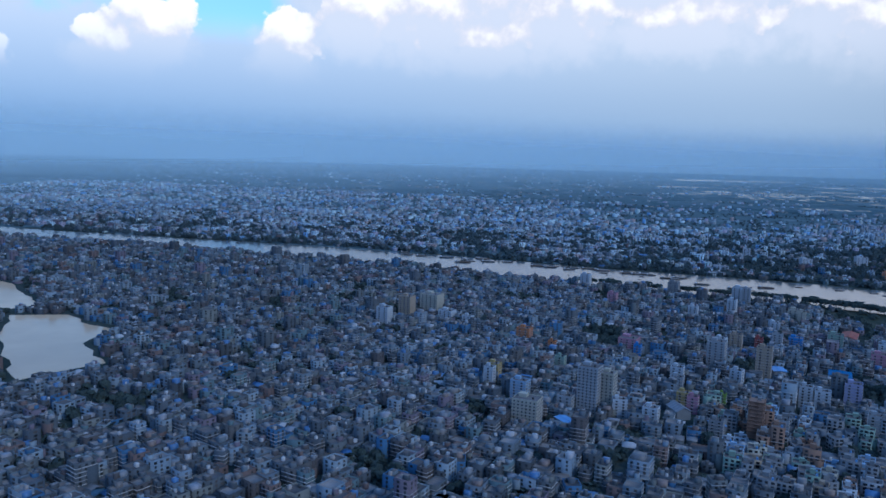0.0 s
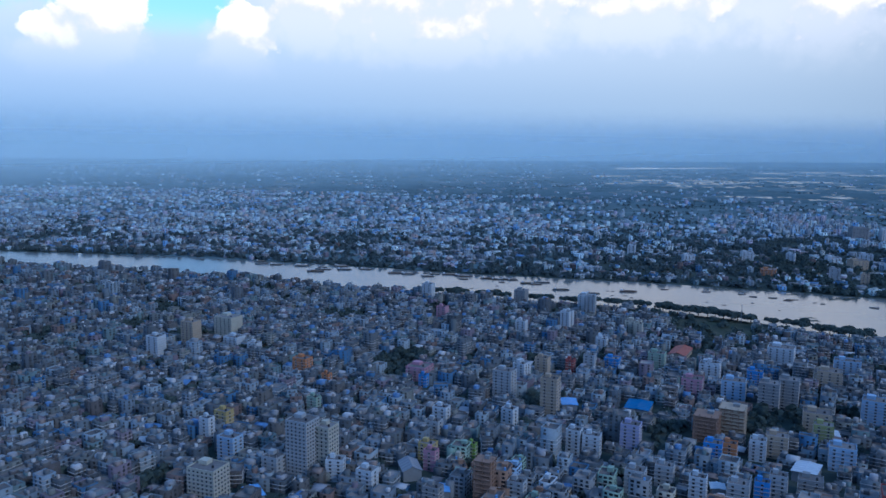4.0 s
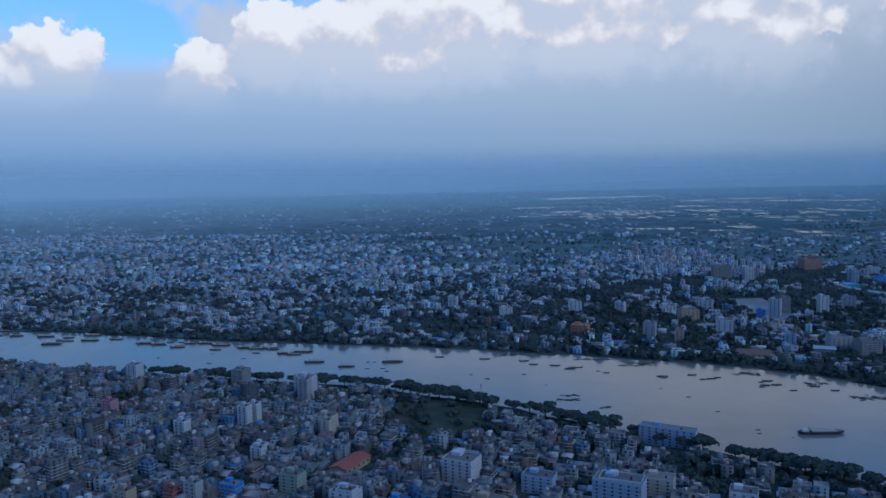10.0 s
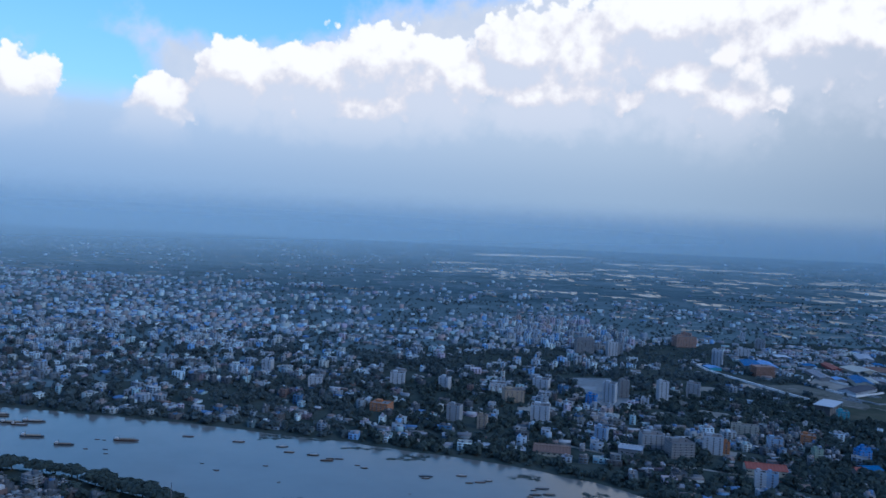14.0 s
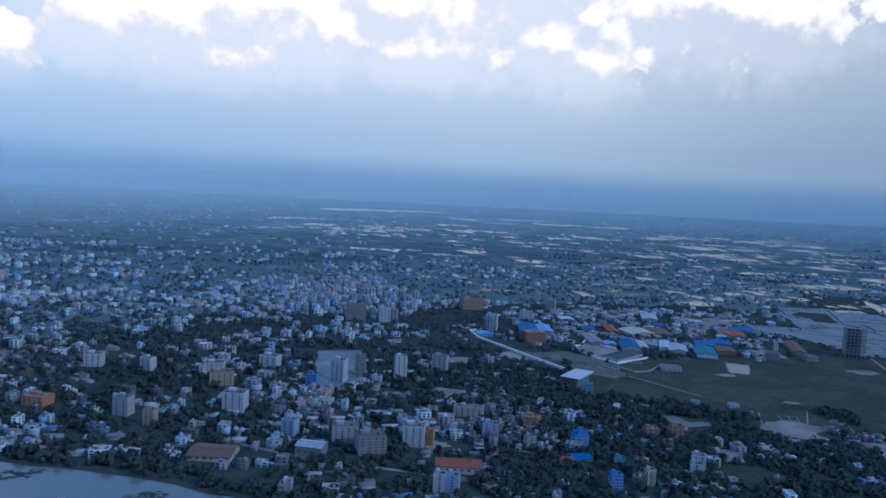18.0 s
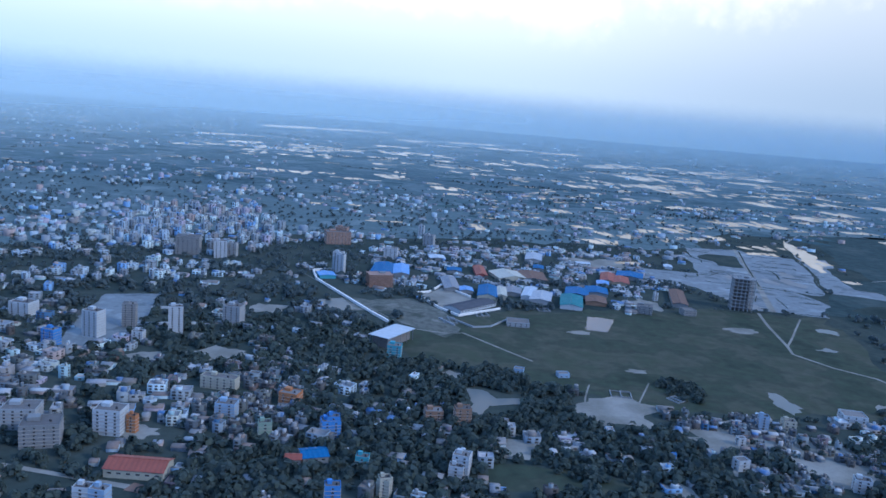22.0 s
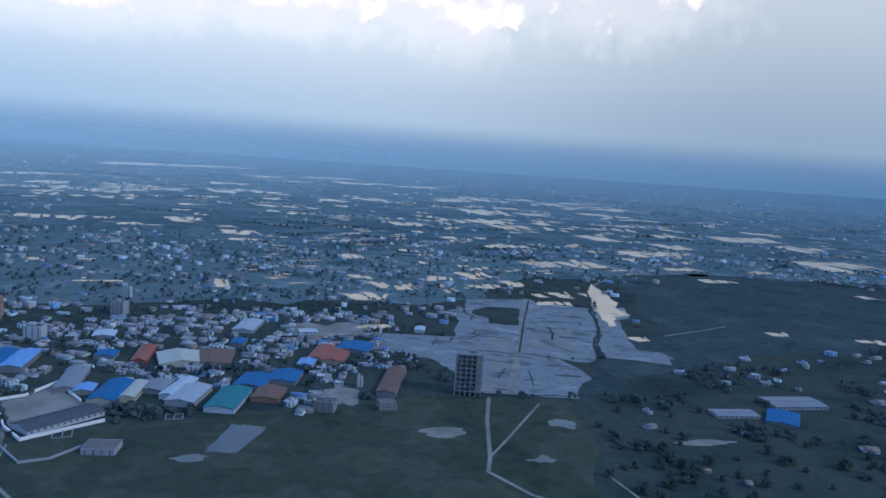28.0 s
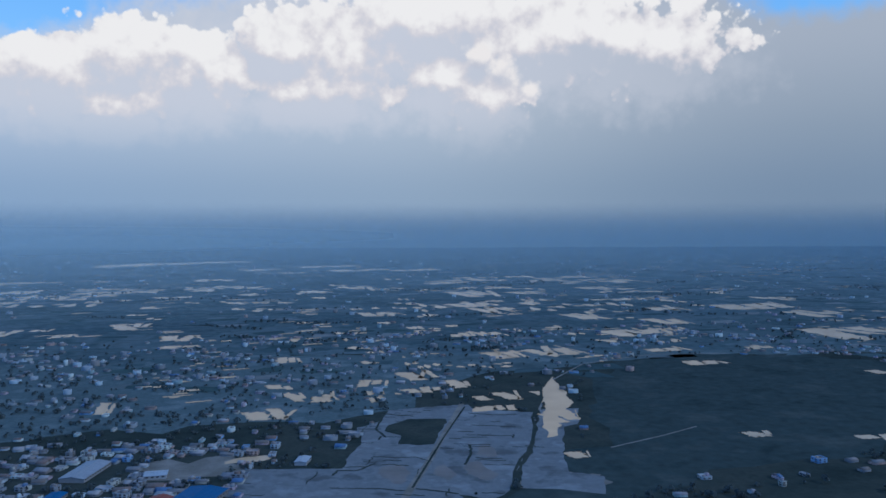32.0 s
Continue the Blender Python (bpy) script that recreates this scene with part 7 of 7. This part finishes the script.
thick = np.where((gx > 500) & (gy > 480) & (gy < 1000), 0.012 + 0.6 * (patchy(gx, gy, 34, 31) > 0.24), thick) * np.where(gy > 900, 0.5, 1.0)
thick = np.where((gx > 318) & (gy < 505), 0.75 * thick, np.where((gx > 60) & (gy < 600), thick + 0.10, thick))
thick = np.where(edge < 22, 0.9, np.where(gy > 880, 0.45 * thick, thick))
thick = np.where(inside(QUARTER, gx, gy), 0.12, thick)
o &= rng.random(len(gx)) < thick
gx, gy = gx[o], gy[o]
gx, gy = np.append(x[tree], gx), np.append(y[tree], gy)
size = (3.4 + 4.8 * rng.random(len(gx)) ** 1.4) * np.where(gy > 800, 0.8, 1.0)
close = (gy < 620) & (gx > -150)
for o, leaf, shapes in ((close, leaf_mat, FINE), (~close & (gy < 700), hazed_leaf_mat, SPARSE), (~close & (gy >= 700), hazed_leaf_mat, TINY)):
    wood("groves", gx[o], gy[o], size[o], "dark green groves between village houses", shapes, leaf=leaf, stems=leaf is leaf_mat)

# tree clumps round the edges of the field
cx, cy = [], []
for x, y, rx, ry in ((249.1, 534.4, 10.0, 14.6), (247.4, 479.7, 13.4, 17.5), (348.6, 518.1, 11.6, 16.6), (216.3, 508.8, 11.4, 20.3), (228.7, 461.7, 5.6, 5.0), (280.9, 446.8, 11.7, 9.8), (268.9, 421.1, 14.7, 12.3), (313.0, 425.6, 4.5, 6.5)):
    n = int(0.085 * math.pi * rx * ry)
    a, q = rng.uniform(0, 6.28, n), np.sqrt(rng.random(n))
    cx.append(x + rx * q * np.cos(a)), cy.append(y + ry * q * np.sin(a))
cx, cy = np.concatenate(cx), np.concatenate(cy)
o = ~inside(POOL_EDGE, cx, cy) & ~inside(GLADE, cx, cy)
cx, cy = cx[o], cy[o]
o = free(cx, cy, 1.0)
wood("field_clumps", cx[o], cy[o], rng.uniform(3.4, 6.4, o.sum()), "dark tree clumps along the edges of the field", FINE)

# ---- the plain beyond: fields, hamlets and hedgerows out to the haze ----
# field tones vary at random, all shifted to blue as painted haze
hazed_field_mat = material("field patchwork with blue haze painted in", [(0.074, 0.114, 0.122), (0.130, 0.166, 0.172), (0.058, 0.094, 0.100), (0.104, 0.146, 0.154), (0.066, 0.106, 0.106), (0.076, 0.118, 0.128), (0.190, 0.215, 0.215), (0.060, 0.096, 0.100)], 0.8, 0.0, "island", 0.05, 0.4, 0.01, 0.35, 0)
u, v = np.meshgrid(np.arange(-3600, 4600, 58.0), np.arange(1120, 4900, 44.0))
u, v = u.ravel() + rng.normal(0, 12, u.size), v.ravel() + rng.normal(0, 9, u.size)
o = (rng.random(len(u)) < 0.6) & (np.abs(u - 300) < 700 + 0.8 * v) & ~inside(SAND, u, v) & ~inside(MEADOW, u, v) & ((v > 1420) | (u > 250))
for px, py, pw, pd in PONDS:
    o &= ~((np.abs(u - px) < pw * 0.5 + 45) & (np.abs(v - py) < pd * 0.5 + 30))
u, v = u[o], v[o]
corners = np.stack([np.stack([u + sx * rng.uniform(6, 32, len(u)), v + sy * rng.uniform(4, 19, len(u)), np.full(len(u), 0.05) + 0.004 * (np.arange(len(u)) % 5)], -1) for sx, sy in ((-1, -1), (1, -1), (1, 1), (-1, 1))], 1)
pile = Pile()
pile.add(corners, [[0, 1, 2, 3]], 0)
tagged(new("far_fields", pile.mesh("far_fields", [hazed_field_mat])), "patchwork of wet and dry fields on the far plain", "fields", kind="stuff")
# flooded plots in clusters, their edges on the same field grid
u, v = rng.uniform(-1500, 3200, 5200), 1060 + 2300 * rng.random(5200) ** 1.5
o = (patchy(u, v, 150, 21) + 0.35 * patchy(u, v, 45, 22) > 0.24) & (np.abs(u - 300) < 500 + 0.75 * v) & ~inside(SAND, u, v) & ~inside(MEADOW, u, v) & ~inside(FIELD, u, v) & ((u > 150) | (v > 1400))
u, v = u[o], v[o]
wide, deep = rng.uniform(5, 30, len(u)) * (0.5 + v / 2600), rng.uniform(3, 9, len(u)) * (0.4 + v / 1900)
POOLS = np.stack([u, v, wide], -1)
corners = np.stack([np.stack([u + sx * wide * rng.uniform(0.35, 0.6, len(u)), v + 0.15 * sx * wide * 0.5 + sy * deep * rng.uniform(0.3, 0.6, len(u)), np.full(len(u), 0.22) + 0.003 * (np.arange(len(u)) % 40)], -1)
                    for sx, sy in ((-1, -1), (0.1, -1.15), (1, -0.85), (1, 1), (-0.2, 1.2), (-1, 0.9))], 1)
pile = Pile()
pile.add(corners, [[0, 1, 4, 5], [1, 2, 3, 4]], 0)
tagged(new("flooded_plots", pile.mesh("flooded_plots", [sky_pond_mat])), "clusters of small flooded plots on the plain", "ponds", kind="stuff")
x, y = rng.uniform(-2600, 3600, 5200), 1130 + 3000 * rng.random(5200) ** 1.5
o = (patchy(x, y, 260, 4) > -0.1) & (np.abs(x - 300) < 900 + 0.75 * y) & ((x < 150) | (rng.random(len(x)) < 0.5))
for px, py, pw, pd in PONDS:
    o &= ~((np.abs(x - px) < pw * 0.55) & (np.abs(y - py) < pd * 0.55))
x, y = x[o], y[o]
town("far_hamlets", x, y, rng.uniform(3.5, 9, len(x)), rng.uniform(3.5, 8, len(x)), rng.choice([1.7, 2.0, 3.4, 4.8], len(x)), rng.uniform(-0.5, 0.5, len(x)), "scattered haze-paled roofs on the far plain", 0, True)
bx, by, bl, ba = rng.uniform(-3000, 4200, 360), 1250 + 3400 * rng.random(360) ** 1.3, rng.uniform(40, 190, 360), rng.normal(0.1, 0.35, 360)
q = np.linspace(-0.5, 0.5, 14)
x = (bx[:, None] + np.cos(ba)[:, None] * bl[:, None] * q + rng.normal(0, 4, (360, 14))).ravel()
y = (by[:, None] + np.sin(ba)[:, None] * bl[:, None] * q + rng.normal(0, 4, (360, 14))).ravel()
o = (np.abs(x - 300) < 900 + 0.75 * y) & ~inside(SAND, x, y) & ~inside(MEADOW, x, y)
for px, py, pw, pd in PONDS:
    o &= ~((np.abs(x - px) < pw * 0.55) & (np.abs(y - py) < pd * 0.55))
wood("hedgerows", x[o], y[o], rng.uniform(4, 8, o.sum()), "hedgerows and tree belts on the far plain", TINY, leaf=hazed_leaf_mat, stems=False)
